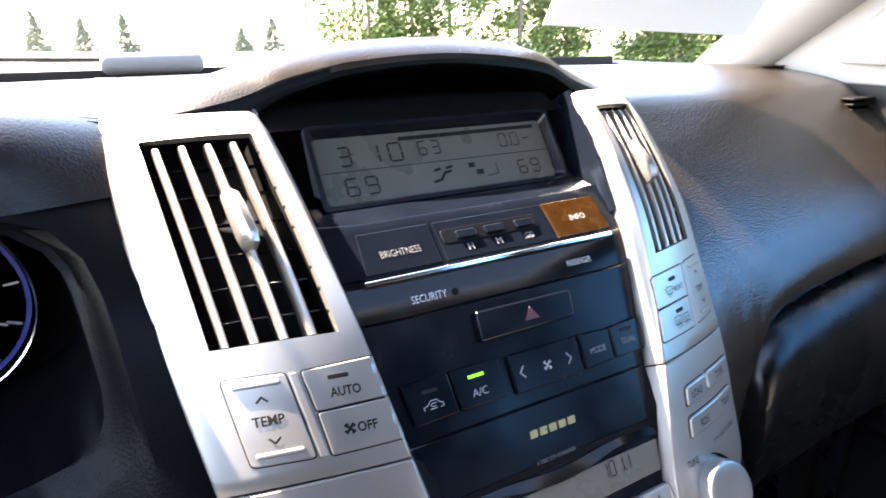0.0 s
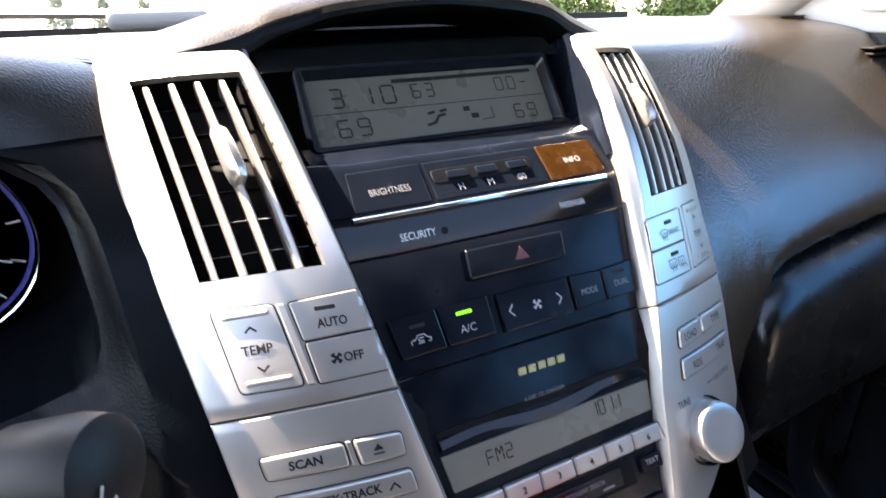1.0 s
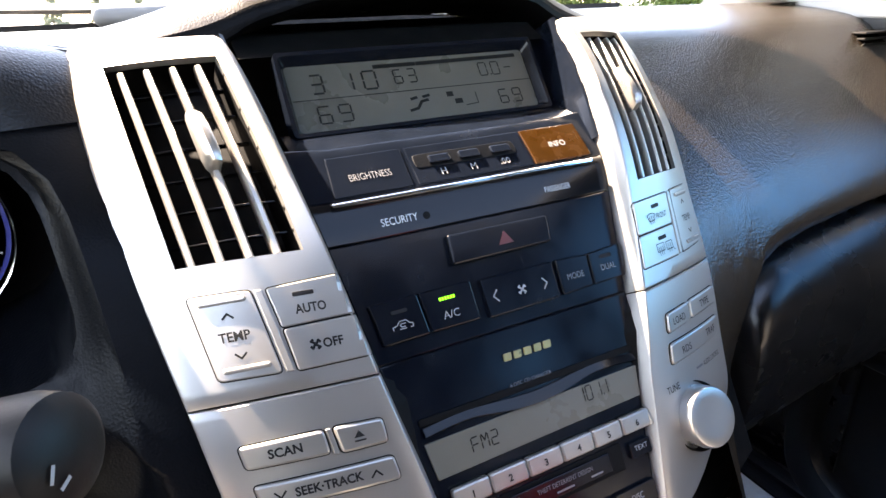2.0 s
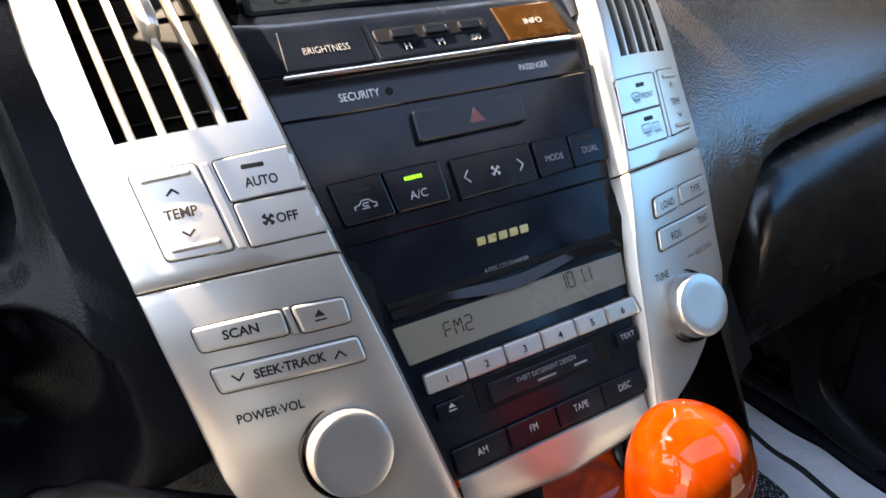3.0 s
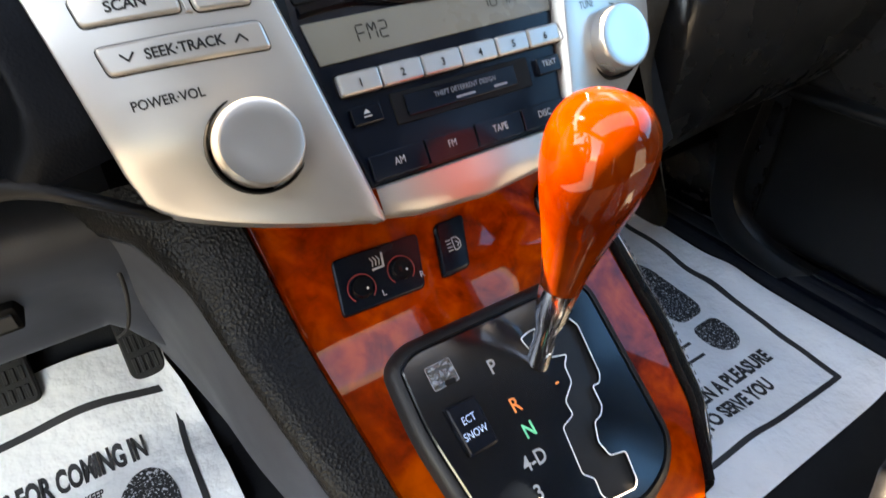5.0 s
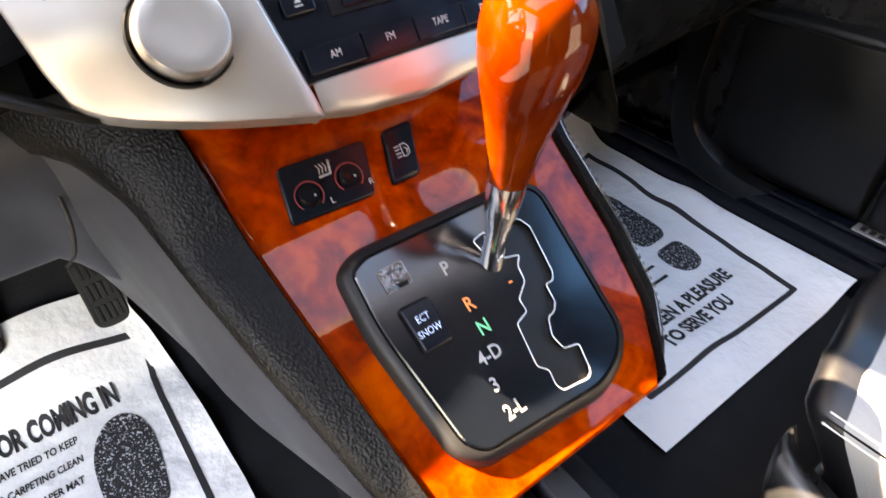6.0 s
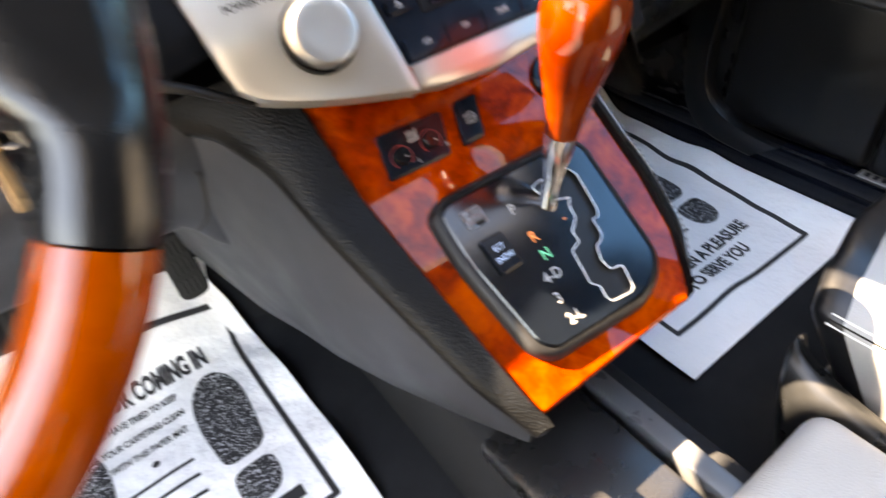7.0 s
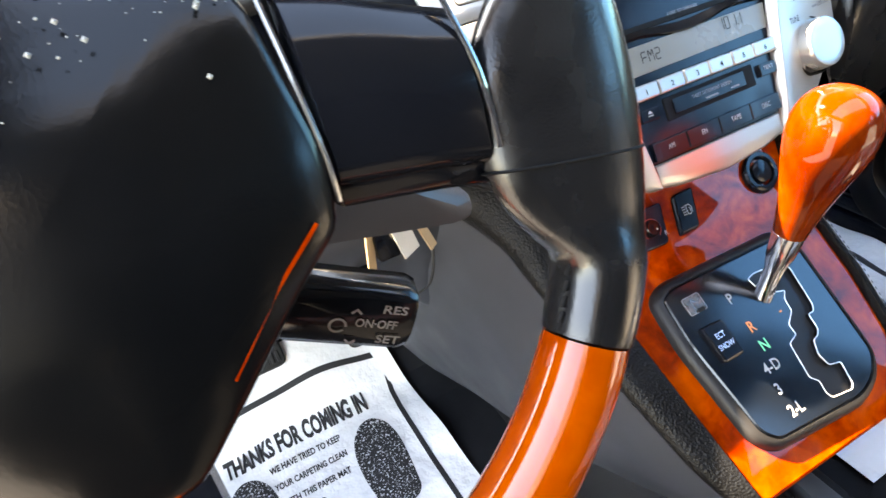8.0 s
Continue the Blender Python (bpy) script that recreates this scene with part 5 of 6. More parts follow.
pieces("seat_symbol", bend(bars([[(sx + 0.0048, sy + 0.0052), (sx + 0.0030, sy - 0.0042), (sx - 0.0055, sy - 0.0042)]], 0.0016, 0, 0.0043), on_wood), PRINT_WHITE, hs)
pieces("seat_symbol", bend(bars([[(sx + d - 0.0008, sy + 0.0045), (sx + d + 0.0006, sy + 0.0015), (sx + d - 0.0006, sy - 0.0018)] for d in (-0.0042, -0.0016, 0.0010)], 0.0010, 0, 0.0043), on_wood), PRINT_WHITE, hs)
for u, v in ((-0.0885, 0.1480), (-0.0560, 0.1497)):
    part("pointer", bend(disc(u + 0.0028, v - 0.0025, [(0.0009, 0.0085), (0.0009, 0.0093), (0.0003, 0.0094)], 10), on_wood), PRINT_WHITE, hs, "small white dot")
ws = part("washer_switch", bend(slab(rounded([(-0.0185, 0.1722), (0.0080, 0.1722), (-0.0020, 0.1314), (-0.0272, 0.1314)], 0.004), -0.004, 0.0055, 0.0025), on_wood), BLACK, console, "black washer switch")
wx, wy = -0.0085, 0.1520
pieces("symbol", bend(bars([[(wx - 0.0012, wy + 0.0048), (wx + 0.0030, wy + 0.0046), (wx + 0.0050, wy + 0.0012), (wx + 0.0044, wy - 0.0032), (wx + 0.0012, wy - 0.0050), (wx - 0.0012, wy - 0.0046), (wx - 0.0012, wy + 0.0048)], [(wx + 0.0014, wy + 0.0016), (wx + 0.0036, wy - 0.0004), (wx + 0.0020, wy - 0.0024)]] + [[(wx - 0.0066, wy + d), (wx - 0.0028, wy + d)] for d in (0.0040, 0.0014, -0.0014, -0.0040)], 0.0008, 0, 0.0058), on_wood), PRINT_WHITE, ws)
part("power_socket", bend(disc(0.098, 0.155, [(0.0225, -0.004), (0.0225, 0.004), (0.0205, 0.006), (0.0165, 0.006), (0.0150, 0.004), (0.0145, -0.01), (0.0125, -0.01), (0.012, 0.006), (0.009, 0.0075), (0.0003, 0.0078)], 36), on_wood), BLACK, console, "round black power socket with its plug", True)


# padded rails either side of the wood
RAIL_OUT = [(-0.115, (-0.122, 0.020, 0.366)), (-0.06, (-0.146, 0.074, 0.403)), (0.02, (-0.167, 0.154, 0.457)), (0.10, (-0.184, 0.224, 0.507)), (0.16, (-0.194, 0.272, 0.544)), (0.21, (-0.212, 0.314, 0.566)), (0.26, (-0.262, 0.372, 0.578))]
PANEL_LOW = [(-0.115, (-0.121, 0.020, 0.352)), (-0.06, (-0.135, 0.110, 0.300)), (0.02, (-0.152, 0.230, 0.235)), (0.10, (-0.174, 0.340, 0.200)), (0.16, (-0.186, 0.430, 0.175)), (0.21, (-0.205, 0.570, 0.120)), (0.26, (-0.240, 0.800, 0.090))]


def along(table, v, side, flare=1.0):
    q = Vector([lerp([(a, p[k]) for a, p in table], v) for k in range(3)])
    if side > 0:
        q.x = -q.x
    return q


def rail_edge(v, side):
    o = along(RAIL_OUT, v, side)
    if side > 0:
        p = on_wood(wr(v), max(v, -0.112), 0.0)
        o = p + Vector((0.028, 0.0, -0.045)) * (1 if v > -0.03 else max(0.45, 1 + (v + 0.03) * 9))
    return o


def rail(side):
    rings = []
    for i in range(33):
        v = 0.26 - (0.375 if side < 0 else 0.352) * i / 32
        p = on_wood(wl(v) if side < 0 else wr(v), max(v, -0.112), 0.0)
        o = rail_edge(v, side)
        d = o - p
        n = Vector((side * 0.72, -0.25, 0.64))
        bulge = min(0.016, 0.22 * d.length) * (0.6 if i > 30 else 1.0)
        rings.append([tuple(p - GW * 0.02), tuple(p + GW * 0.003), tuple(p + GW * 0.0075 + d * 0.04), tuple(p + d * 0.2 + n * bulge * 0.85), tuple(p + d * 0.45 + n * bulge), tuple(p + d * 0.7 + n * bulge * 0.9), tuple(p + d * 0.9 + n * bulge * 0.45), tuple(o), tuple(o + Vector((-side * 0.01, 0, -0.006))), tuple(p - GW * 0.03 + d * 0.3)])
    return loft(rings)


for side in (-1, 1):
    part("padded_rail", rail(side), RAIL_SKIN, console, "black grained padded rail", True)


# seam and stitches along the passenger rail
seam_pts = []
for i in range(41):
    v = 0.20 - 0.27 * i / 40
    p = on_wood(wr(v), max(v, -0.112), 0.0)
    d = rail_edge(v, 1) - p
    seam_pts.append(p + d * 0.24 + Vector((0.72, -0.25, 0.64)) * (min(0.016, 0.22 * d.length) * 0.90 + 0.0002))
part("rail_seam", loft([[tuple(q + Vector((0.0010 * math.cos(a), 0, 0.0010 * math.sin(a)))) for a in [2 * math.pi * k / 8 for k in range(8)]] for q in seam_pts]), BEAD, console, "glossy piped seam", True)
for a, b in zip(seam_pts, seam_pts[1:]):
    q = a.lerp(b, 0.5) + Vector((0.0028, 0, 0.0002))
    part("stitch", box(-0.0017, -0.0005, -0.0004, 0.0017, 0.0005, 0.0005, 0.0002, 1, Matrix.Translation(q) @ (b - a).to_track_quat("X", "Z").to_matrix().to_4x4()), PRINT_GREY, console)


def side_panel(side):
    rings = []
    for i in range(33):
        v = 0.26 - (0.37 if side < 0 else 0.335) * i / 32
        a = rail_edge(v, side) + Vector((-side * 0.004, 0, 0))
        b = along(PANEL_LOW, v, side)
        if side > 0:
            b = b.lerp(a + Vector((-0.004, 0, -0.012)), ease((-v - 0.01) / 0.05))
        rings.append([tuple(a.lerp(b, k) + Vector((side * 0.02 * math.sin(k * math.pi) * min(1, max(0, v + 0.11) * 6), 0, 0))) for k in (0, 0.12, 0.3, 0.5, 0.7, 0.88, 1.0)] + [tuple(b + Vector((-side * 0.02, 0, 0.004)))])
    return loft(rings, closed=False)


for side in (-1, 1):
    part("side_panel", side_panel(side), GREY_PLASTIC, console, "smooth grey side panel", True)
solo("tunnel", box(-0.125, -1.4, 0.0, 0.060, 0.9, 0.26, 0.03, 3), CARPET, "black carpeted tunnel under the console", "tunnel", smooth=True, kind="structure")

# gear lever
lever = thing("gear_lever", (0.007, 0.135, 0.46), "gear lever with a glossy orange burl wood knob and chrome collar", "gear lever")
A, B = Vector((0.007, 0.139, 0.478)), Vector((0.034, 0.127, 0.68))
axis = (B - A).normalized()
tilt = axis.to_track_quat("Z", "Y").to_matrix().to_4x4()


def turned(rings, at, n=40, squash=1.0):
    bm = loft([[(r * math.cos(2 * math.pi * i / n), squash * r * math.sin(2 * math.pi * i / n), h) for i in range(n)] for r, h in rings])
    bm.transform(Matrix.Translation(at) @ tilt)
    return bm


part("shaft", turned([(0.009, -0.02), (0.0085, 0.03), (0.012, 0.045), (0.014, 0.07), (0.013, 0.071)], A, 28), CHROME, lever, "chrome shaft", True)
prof = [(0.0130, 0.069), (0.0145, 0.0700), (0.0150, 0.074), (0.0178, 0.090), (0.0218, 0.108), (0.0268, 0.126), (0.0313, 0.143), (0.0337, 0.156), (0.0344, 0.166), (0.0336, 0.177), (0.0305, 0.1865), (0.0250, 0.194), (0.0172, 0.1992), (0.0088, 0.2018), (0.0004, 0.2026)]
dense = [(max(0.0003, p[0]), p[1]) for p in smooth_section(prof, 3)]
part("knob", turned(dense, A, 56, 0.95), WOOD_KNOB, lever, "pear shaped glossy wood knob", True)

# ---- paper floor mats ----
def paper_mat(name, x0, y0, x1, y1, z, seed, cut_=((0, 0), (1, 0)), edge=0.0):
    rnd = random.Random(seed)
    hump = [(rnd.uniform(x0, x1), rnd.uniform(y0, y1), rnd.uniform(0.03, 0.1), rnd.uniform(-0.006, 0.012)) for _ in range(14)] + [(rnd.uniform(x0, x1), rnd.uniform(y0, y1), rnd.uniform(0.018, 0.04), rnd.uniform(-0.0025, 0.0035)) for _ in range(40)]
    fn = lambda x, y: z + sum(h * math.exp(-((x - a) ** 2 + (y - b) ** 2) / r ** 2) for a, b, r, h in hump) + footwell(y) + edge * ease((x - x1 + 0.09) / 0.09)
    th = thing(name, ((x0 + x1) / 2, (y0 + y1) / 2, z), "printed white paper floor mat with shoe prints, slightly crumpled", "floor mat", "paper floor mats")
    part("sheet", thick(grid_sheet(lambda a, b: (x0 + (x1 - x0 - lerp(cut_, b)) * a, y0 + (y1 - y0) * b, fn(x0 + (x1 - x0 - lerp(cut_, b)) * a, y0 + (y1 - y0) * b) + (0.012 * max(0, a - 0.93) / 0.07 * math.sin(b * 9) ** 2 if cut_[0][1] else 0)), 40, 60), 0.0006), PAPER, th, "", True)
    return th, fn


def lay(bm, fn, up=0.0016):
    for v in bm.verts:
        v.co.z = fn(v.co.x, v.co.y) + up
    return bm


def shoe(cx, cy, s, flip=1):
    sole = [(-0.045, 0.0), (-0.036, -0.07), (-0.022, -0.078), (0.022, -0.075), (0.036, -0.06), (0.043, 0.01), (0.044, 0.06), (0.034, 0.098), (0.012, 0.118), (-0.012, 0.114), (-0.034, 0.09), (-0.045, 0.05)]
    heel = [(-0.034, -0.095), (0.034, -0.092), (0.034, -0.135), (0.024, -0.158), (0.0, -0.168), (-0.024, -0.160), (-0.035, -0.138)]
    return [[(cx + flip * x * s, cy + y * s) for x, y in rounded(q, 0.02, 3)] for q in (sole, heel)]


def fill(poly):
    bm = bmesh.new()
    bm.faces.new([bm.verts.new((*p, 0)) for p in poly])
    bmesh.ops.triangulate(bm, faces=bm.faces[:])
    bmesh.ops.subdivide_edges(bm, edges=bm.edges[:], cuts=3, use_grid_fill=True)
    return bm


SPECK = mat("speckled black print", (0.02, 0.02, 0.022), 0.7, 0, 0, 0.001, 0.3, 0.01)
tn = SPECK.node_tree
nz, rp = tn.nodes.new("ShaderNodeTexNoise"), tn.nodes.new("ShaderNodeValToRGB")
cc = tn.nodes.new("ShaderNodeTexCoord")
tn.links.new(cc.outputs["Object"], nz.inputs["Vector"])
nz.inputs["Scale"].default_value, nz.inputs["Detail"].default_value = 300, 5
rp.color_ramp.elements[0].position, rp.color_ramp.elements[1].position = 0.56, 0.63
rp.color_ramp.elements[0].color, rp.color_ramp.elements[1].color = (0.015, 0.015, 0.017, 1), (0.7, 0.7, 0.7, 1)
tn.links.new(nz.outputs["Fac"], rp.inputs["Fac"])
tn.links.new(rp.outputs["Color"], tn.nodes["Principled BSDF"].inputs["Base Color"])

FINE = ["WE HAVE TRIED TO KEEP", "YOUR CARPETING CLEAN", "WITH THIS PAPER MAT"]


def sub_line(line, n=40):
    out = []
    for (a, b) in zip(line, line[1:]):
        out += [(a[0] + (b[0] - a[0]) * i / n, a[1] + (b[1] - a[1]) * i / n) for i in range(n)]
    return out + [line[-1]]


mat_l, fl = paper_mat("paper_floor_mat", -0.676, 0.22, -0.208, 0.752, 0.033, 3, ((0, 0.006), (0.3, 0.008), (0.58, 0.016), (0.74, 0.024), (0.86, 0.034), (0.93, 0.046), (1, 0.030)))
part("printed_frame", lay(bars([sub_line([(-0.26, 0.27), (-0.269, 0.585), (-0.268, 0.622), (-0.2575, 0.683), (-0.645, 0.692), (-0.66, 0.27), (-0.26, 0.27)])], 0.009, 0, 0), fl), INK, mat_l, "black printed border")
pieces("letter", lay(lettering("THANKS FOR COMING IN", -0.453, 0.623, 0.032, 0, bold=0.045, width=0.264), fl), INK, mat_l)
for poly in shoe(-0.337, 0.480, 0.94) + shoe(-0.555, 0.480, 0.94, -1):
    part("shoe_print", lay(fill(poly), fl), SPECK, mat_l, "speckled black shoe print")
for i, txt in enumerate(FINE):
    part("fine_print", lay(lettering(txt, -0.452, 0.583 - 0.034 * i, 0.0130, 0, width=0.128 if i != 2 else 0.118, bold=0.03), fl), INK, mat_l)
part("fine_print", lay(fill([(-0.452 + 0.006 * math.cos(a * 0.524), 0.485 + 0.006 * math.sin(a * 0.524)) for a in range(12)]), fl), INK, mat_l)
for i in range(6):
    part("fine_print", lay(bars([sub_line([(-0.50, 0.455 - 0.03 * i), (-0.405, 0.455 - 0.03 * i)], 6)], 0.006, 0, 0), fl), INK, mat_l)
part("headline", lay(bars([sub_line([(-0.62, 0.305), (-0.30, 0.305)], 8)], 0.02, 0, 0), fl), INK, mat_l)
mat_r, fr_ = paper_mat("paper_floor_mat", 0.255, 0.066, 0.735, 0.716, 0.033, 8, edge=0.028)
part("printed_frame", lay(bars([sub_line([(0.308, 0.135), (0.664, 0.125), (0.69, 0.50), (0.69, 0.62), (0.315, 0.62), (0.308, 0.135)])], 0.009, 0, 0), fr_), INK, mat_r, "black printed border")
pieces("letter", lay(lettering("IT HAS BEEN A PLEASURE", 0.476, 0.221, 0.028, 0, bold=0.045, width=0.285), fr_), INK, mat_r)
pieces("letter", lay(lettering("TO SERVE YOU", 0.484, 0.182, 0.027, 0, bold=0.045, width=0.165), fr_), INK, mat_r)
for poly in shoe(0.590, 0.425, 1.0) + shoe(0.392, 0.425, 1.0, -1):
    part("shoe_print", lay(fill(poly), fr_), SPECK, mat_r, "speckled black shoe print")
for i in range(7):
    part("fine_print", lay(bars([sub_line([(0.435, 0.46 - 0.03 * i), (0.53, 0.46 - 0.03 * i)], 6)], 0.006, 0, 0), fr_), INK, mat_r)

# ---- steering wheel ----
wheel = thing("steering_wheel", (-0.4625, 0.05, 0.80), "leather and burl wood steering wheel with a black hub", "steering wheel")
WC, WR, WT = Vector((-0.4625, 0.050, 0.802)), 0.182, 0.0172
wq = pose(*WC, 90 - 22, 0, 0)     # wheel's own plane: x right, y up, z towards the seat


def on_wheel(x, y, h):
    return wq @ Vector((x, y, h))


def rim_part(a0, a1, n, grow=1.0):
    rings = []
    for i in range(n + 1):
        a = radians(a0 + (a1 - a0) * i / n)
        c = Vector((math.cos(a), math.sin(a), 0))
        g = grow * (1.0 if 0 < i < n else 0.97)
        off = (a0 + (a1 - a0) * i / n + 180) % 360 - 180
        off = abs((off if abs(off) < 90 else math.copysign(180 - abs(off), off)) + 4.0)
        wide = 1.65 * max(0.0, 1 - (off / 18.0) ** 3) if grow > 1 else 0.0
        rings.append([tuple(wq @ (c * (WR + WT * g * math.cos(b) * (1 + (wide if math.cos(b) < 0 else 0))) + Vector((0, 0, WT * (1.05 - 0.25 * min(1, wide)) * g * math.sin(b))))) for b in [2 * math.pi * k / 26 for k in range(26)]])
    return loft(rings)


for a0, a1, m, lab in ((-32, 38, GRIP, "black leather grip"), (142, 212, GRIP, "black leather grip"), (38.4, 141.6, WOOD_RIM, "glossy burl wood rim"), (212.4, 327.6, WOOD_RIM, "glossy burl wood rim")):
    part("rim", rim_part(a0, a1, 40, 1.0 if m == WOOD_RIM else 1.05), m, wheel, lab, True)
HUB = [(-0.066, 0.068), (0.066, 0.068), (0.075, 0.045), (0.0805, 0.005), (0.0775, -0.018), (0.060, -0.032), (0.031, -0.059), (0.012, -0.076), (-0.012, -0.076), (-0.031, -0.059), (-0.060, -0.032), (-0.0775, -0.018), (-0.0805, 0.005), (-0.075, 0.045)]
hub_o = rounded(HUB, 0.006, 3)
crown = lambda y: 9.0 * max(0.0, y - 0.043) ** 2     # the pad falls away at its top
rings = []
for k, h in ((0.96, -0.035), (1.0, -0.02), (1.0, 0.0085), (0.996, 0.0105), (0.985, 0.0120), (0.96, 0.0132), (0.92, 0.0147), (0.88, 0.0158), (0.82, 0.0174), (0.75, 0.0190), (0.62, 0.0210), (0.5, 0.0222), (0.3, 0.0233), (0.1, 0.0237)):
    f = ease((1 - k) / 0.28)
    rings.append([tuple(on_wheel(k * (x * (1 - f) + f * 0.072 * x / math.hypot(x, y)), k * (y * (1 - f) + f * 0.066 * y / math.hypot(x, y)), h - crown(k * y))) for x, y in hub_o])
part("hub_pad", loft(rings), HUB_SKIN, wheel, "smooth black hub pad", True)
part("lower_spoke", loft([[tuple(on_wheel(x, y, h - 0.012)) for x, h in ((-w_, -0.008), (-w_, 0.004), (w_, 0.004), (w_, -0.008))] for y, w_ in ((-0.06, 0.012), (-0.12, 0.012), (-0.17, 0.014))]), BLACK, wheel, "black lower spoke", True)
for side in (-1, 1):
    # wood inlay along the hub's lower edge
    part("inlay", bend(bars([[(side * 0.0700, -0.0145), (side * 0.053, -0.0280), (side * 0.033, -0.0475)]], 0.0012, 0, 0.0160), on_wheel), WOOD, wheel, "thin wood strip")
    rings = []
    for x, yt, yb, hh in ((0.0815, 0.050, -0.006, 0.006), (0.083, 0.049, -0.007, 0.0085), (0.10, 0.044, -0.010, 0.0095), (0.118, 0.038, -0.0135, 0.009), (0.1345, 0.033, -0.0175, 0.007), (0.1365, 0.032, -0.018, 0.004)):
        rings.append([tuple(on_wheel(side * x, y, h)) for y, h in ((yt, -0.02), (yt, hh - 0.003), (yt - 0.004, hh), ((yt + yb) / 2 + 0.012, hh + 0.0035), ((yt + yb) / 2 - 0.006, hh + 0.003), (yb + 0.006, hh + 0.0005), (yb + 0.002, hh - 0.0012), (yb, hh - 0.0035), (yb - 0.001, hh - 0.006), (yb - 0.007, hh - 0.0085), (yb - 0.0085, hh - 0.011), (yb - 0.006, -0.02))])
    part("spoke", loft(rings), BLACK_GLOSS, wheel, "gloss black spoke cover", True)
    for line in ([(0.0768, 0.058, 0.010), (0.0792, 0.028, 0.0105), (0.0806, 0.002, 0.0095), (0.0800, -0.012, 0.008)], [(0.1310, 0.037, 0.0095), (0.1362, 0.012, 0.0105), (0.1375, -0.014, 0.008)]):
        pts = [Vector((side * p[0], p[1], p[2])) for p in smooth_section(line, 4)]
        part("seam_bead", loft([[tuple(on_wheel(*(p + Vector((0.0011 * math.cos(a), 0, 0.0011 * math.sin(a)))))) for a in [2 * math.pi * k / 8 for k in range(8)]] for p in pts]), BEAD, wheel, "glossy rounded seam edge", True)
    a = radians(-9.5)
    c = Vector((side * math.cos(a), math.sin(a), 0))
    g = 1.05 * WT + 0.0002
    part("grip_seam", loft([[tuple(wq @ (c * (WR + (g + 0.0006 * math.cos(q)) * math.cos(b) * (1 + (1.65 * (1 - (5.5 / 18.0) ** 3) if math.cos(b) < 0 else 0))) + Vector((0, 0.0006 * math.sin(q), (g + 0.0006 * math.cos(q)) * 0.80 * math.sin(b))))) for q in [2 * math.pi * k / 6 for k in range(6)]] for b in [2 * math.pi * k / 32 for k in range(33)]], cap=False), BLACK_DEEP, wheel, "thin seam in the leather", True)
    # stitches on the inner side of the grip
    for k in range(9):
        a = radians(-13 - 2.1 * k)
        p = Vector((side * math.cos(a), math.sin(a), 0))
        q = p * (WR - WT * 1.02)
        b = box(-0.0022, -0.0007, -0.0008, 0.0022, 0.0007, 0.0008, 0.0004, 1, wq @ Matrix.Translation(q + Vector((0, 0, 0.006))) @ Matrix.Rotation(radians(50) * side, 4, "Z"))
        part("stitch", b, BLACK_DEEP, wheel)
bm = bmesh.new()
rnd = random.Random(12)
for _ in range(190):
    x, y = rnd.uniform(-0.05, 0.072), 0.066 - abs(rnd.gauss(0, 0.013))
    k = max(abs(x) / 0.078, abs(y) / 0.069)
    h = 0.0238 - 0.013 * k ** 4 - 0.003 * k * k - crown(y)
    r = rnd.choice((0.00015, 0.0002, 0.0002, 0.0003, 0.0003, 0.0005, 0.0009))
    c = [on_wheel(x + r * dx, y + r * dy, h + r * dz) for dx, dy, dz in ((1, 0, 0), (0, 1, 0), (-1, 0, 0), (0, -1, 0), (0, 0, 1), (0, 0, -1))]
    vs = [bm.verts.new(p) for p in c]
    for a, b in ((0, 1), (1, 2), (2, 3), (3, 0)):
        bm.faces.new((vs[a], vs[b], vs[4]))
        bm.faces.new((vs[b], vs[a], vs[5]))
CRUMB = mat("pale crumb", (0.22, 0.22, 0.20), 0.8, 0, 0, 0.001, 0.3, 0.002)
solo("dust", bm, CRUMB, "pale crumbs of dust lying on the hub pad", "dust", kind="stuff")
# cruise stalk fixed behind the wheel
stalk = thing("cruise_stalk", (-0.40, 0.10, 0.70), "black cruise control stalk with white words", "stalk")
sa, sb = Vector((-0.430, 0.105, 0.735)), Vector((-0.355, 0.085, 0.698))
sq = (sb - sa).to_track_quat("X", "Z").to_matrix().to_4x4()
put = lambda bm: (bm.transform(Matrix.Translation(sa) @ sq), bm)[1]
ln = (sb - sa).length
part("body", put(loft([[(x, hw * math.cos(a) * (0.55 if abs(math.sin(a)) > 0.9 else 1), hh * max(-0.8, min(0.8, math.sin(a) * 1.15))) for a in [2 * math.pi * (k + 0.5) / 16 for k in range(16)]] for x, hw, hh in ((-0.03, 0.009, 0.008), (0.0, 0.011, 0.011), (0.02, 0.013, 0.017), (0.03, 0.014, 0.0205), (ln - 0.006, 0.014, 0.0205), (ln - 0.001, 0.0125, 0.018), (ln, 0.008, 0.013))])), BLACK_GLOSS, stalk, "gloss black stalk end", True)
fit_s = lambda bm: put(bend(bm, lambda u, v, h: Vector((u, -0.0143 - h, v))))
for txt, u, v, w in (("RES", ln - 0.012, 0.0085, 0.011), ("ON·OFF", ln - 0.019, 0.0, 0.019), ("SET", ln - 0.012, -0.0085, 0.011)):
    part("lettering", fit_s(lettering(txt, u, v + 0.0025, 0.0048, 0.0003, width=w, bold=0.02)), PRINT_FAINT, stalk)
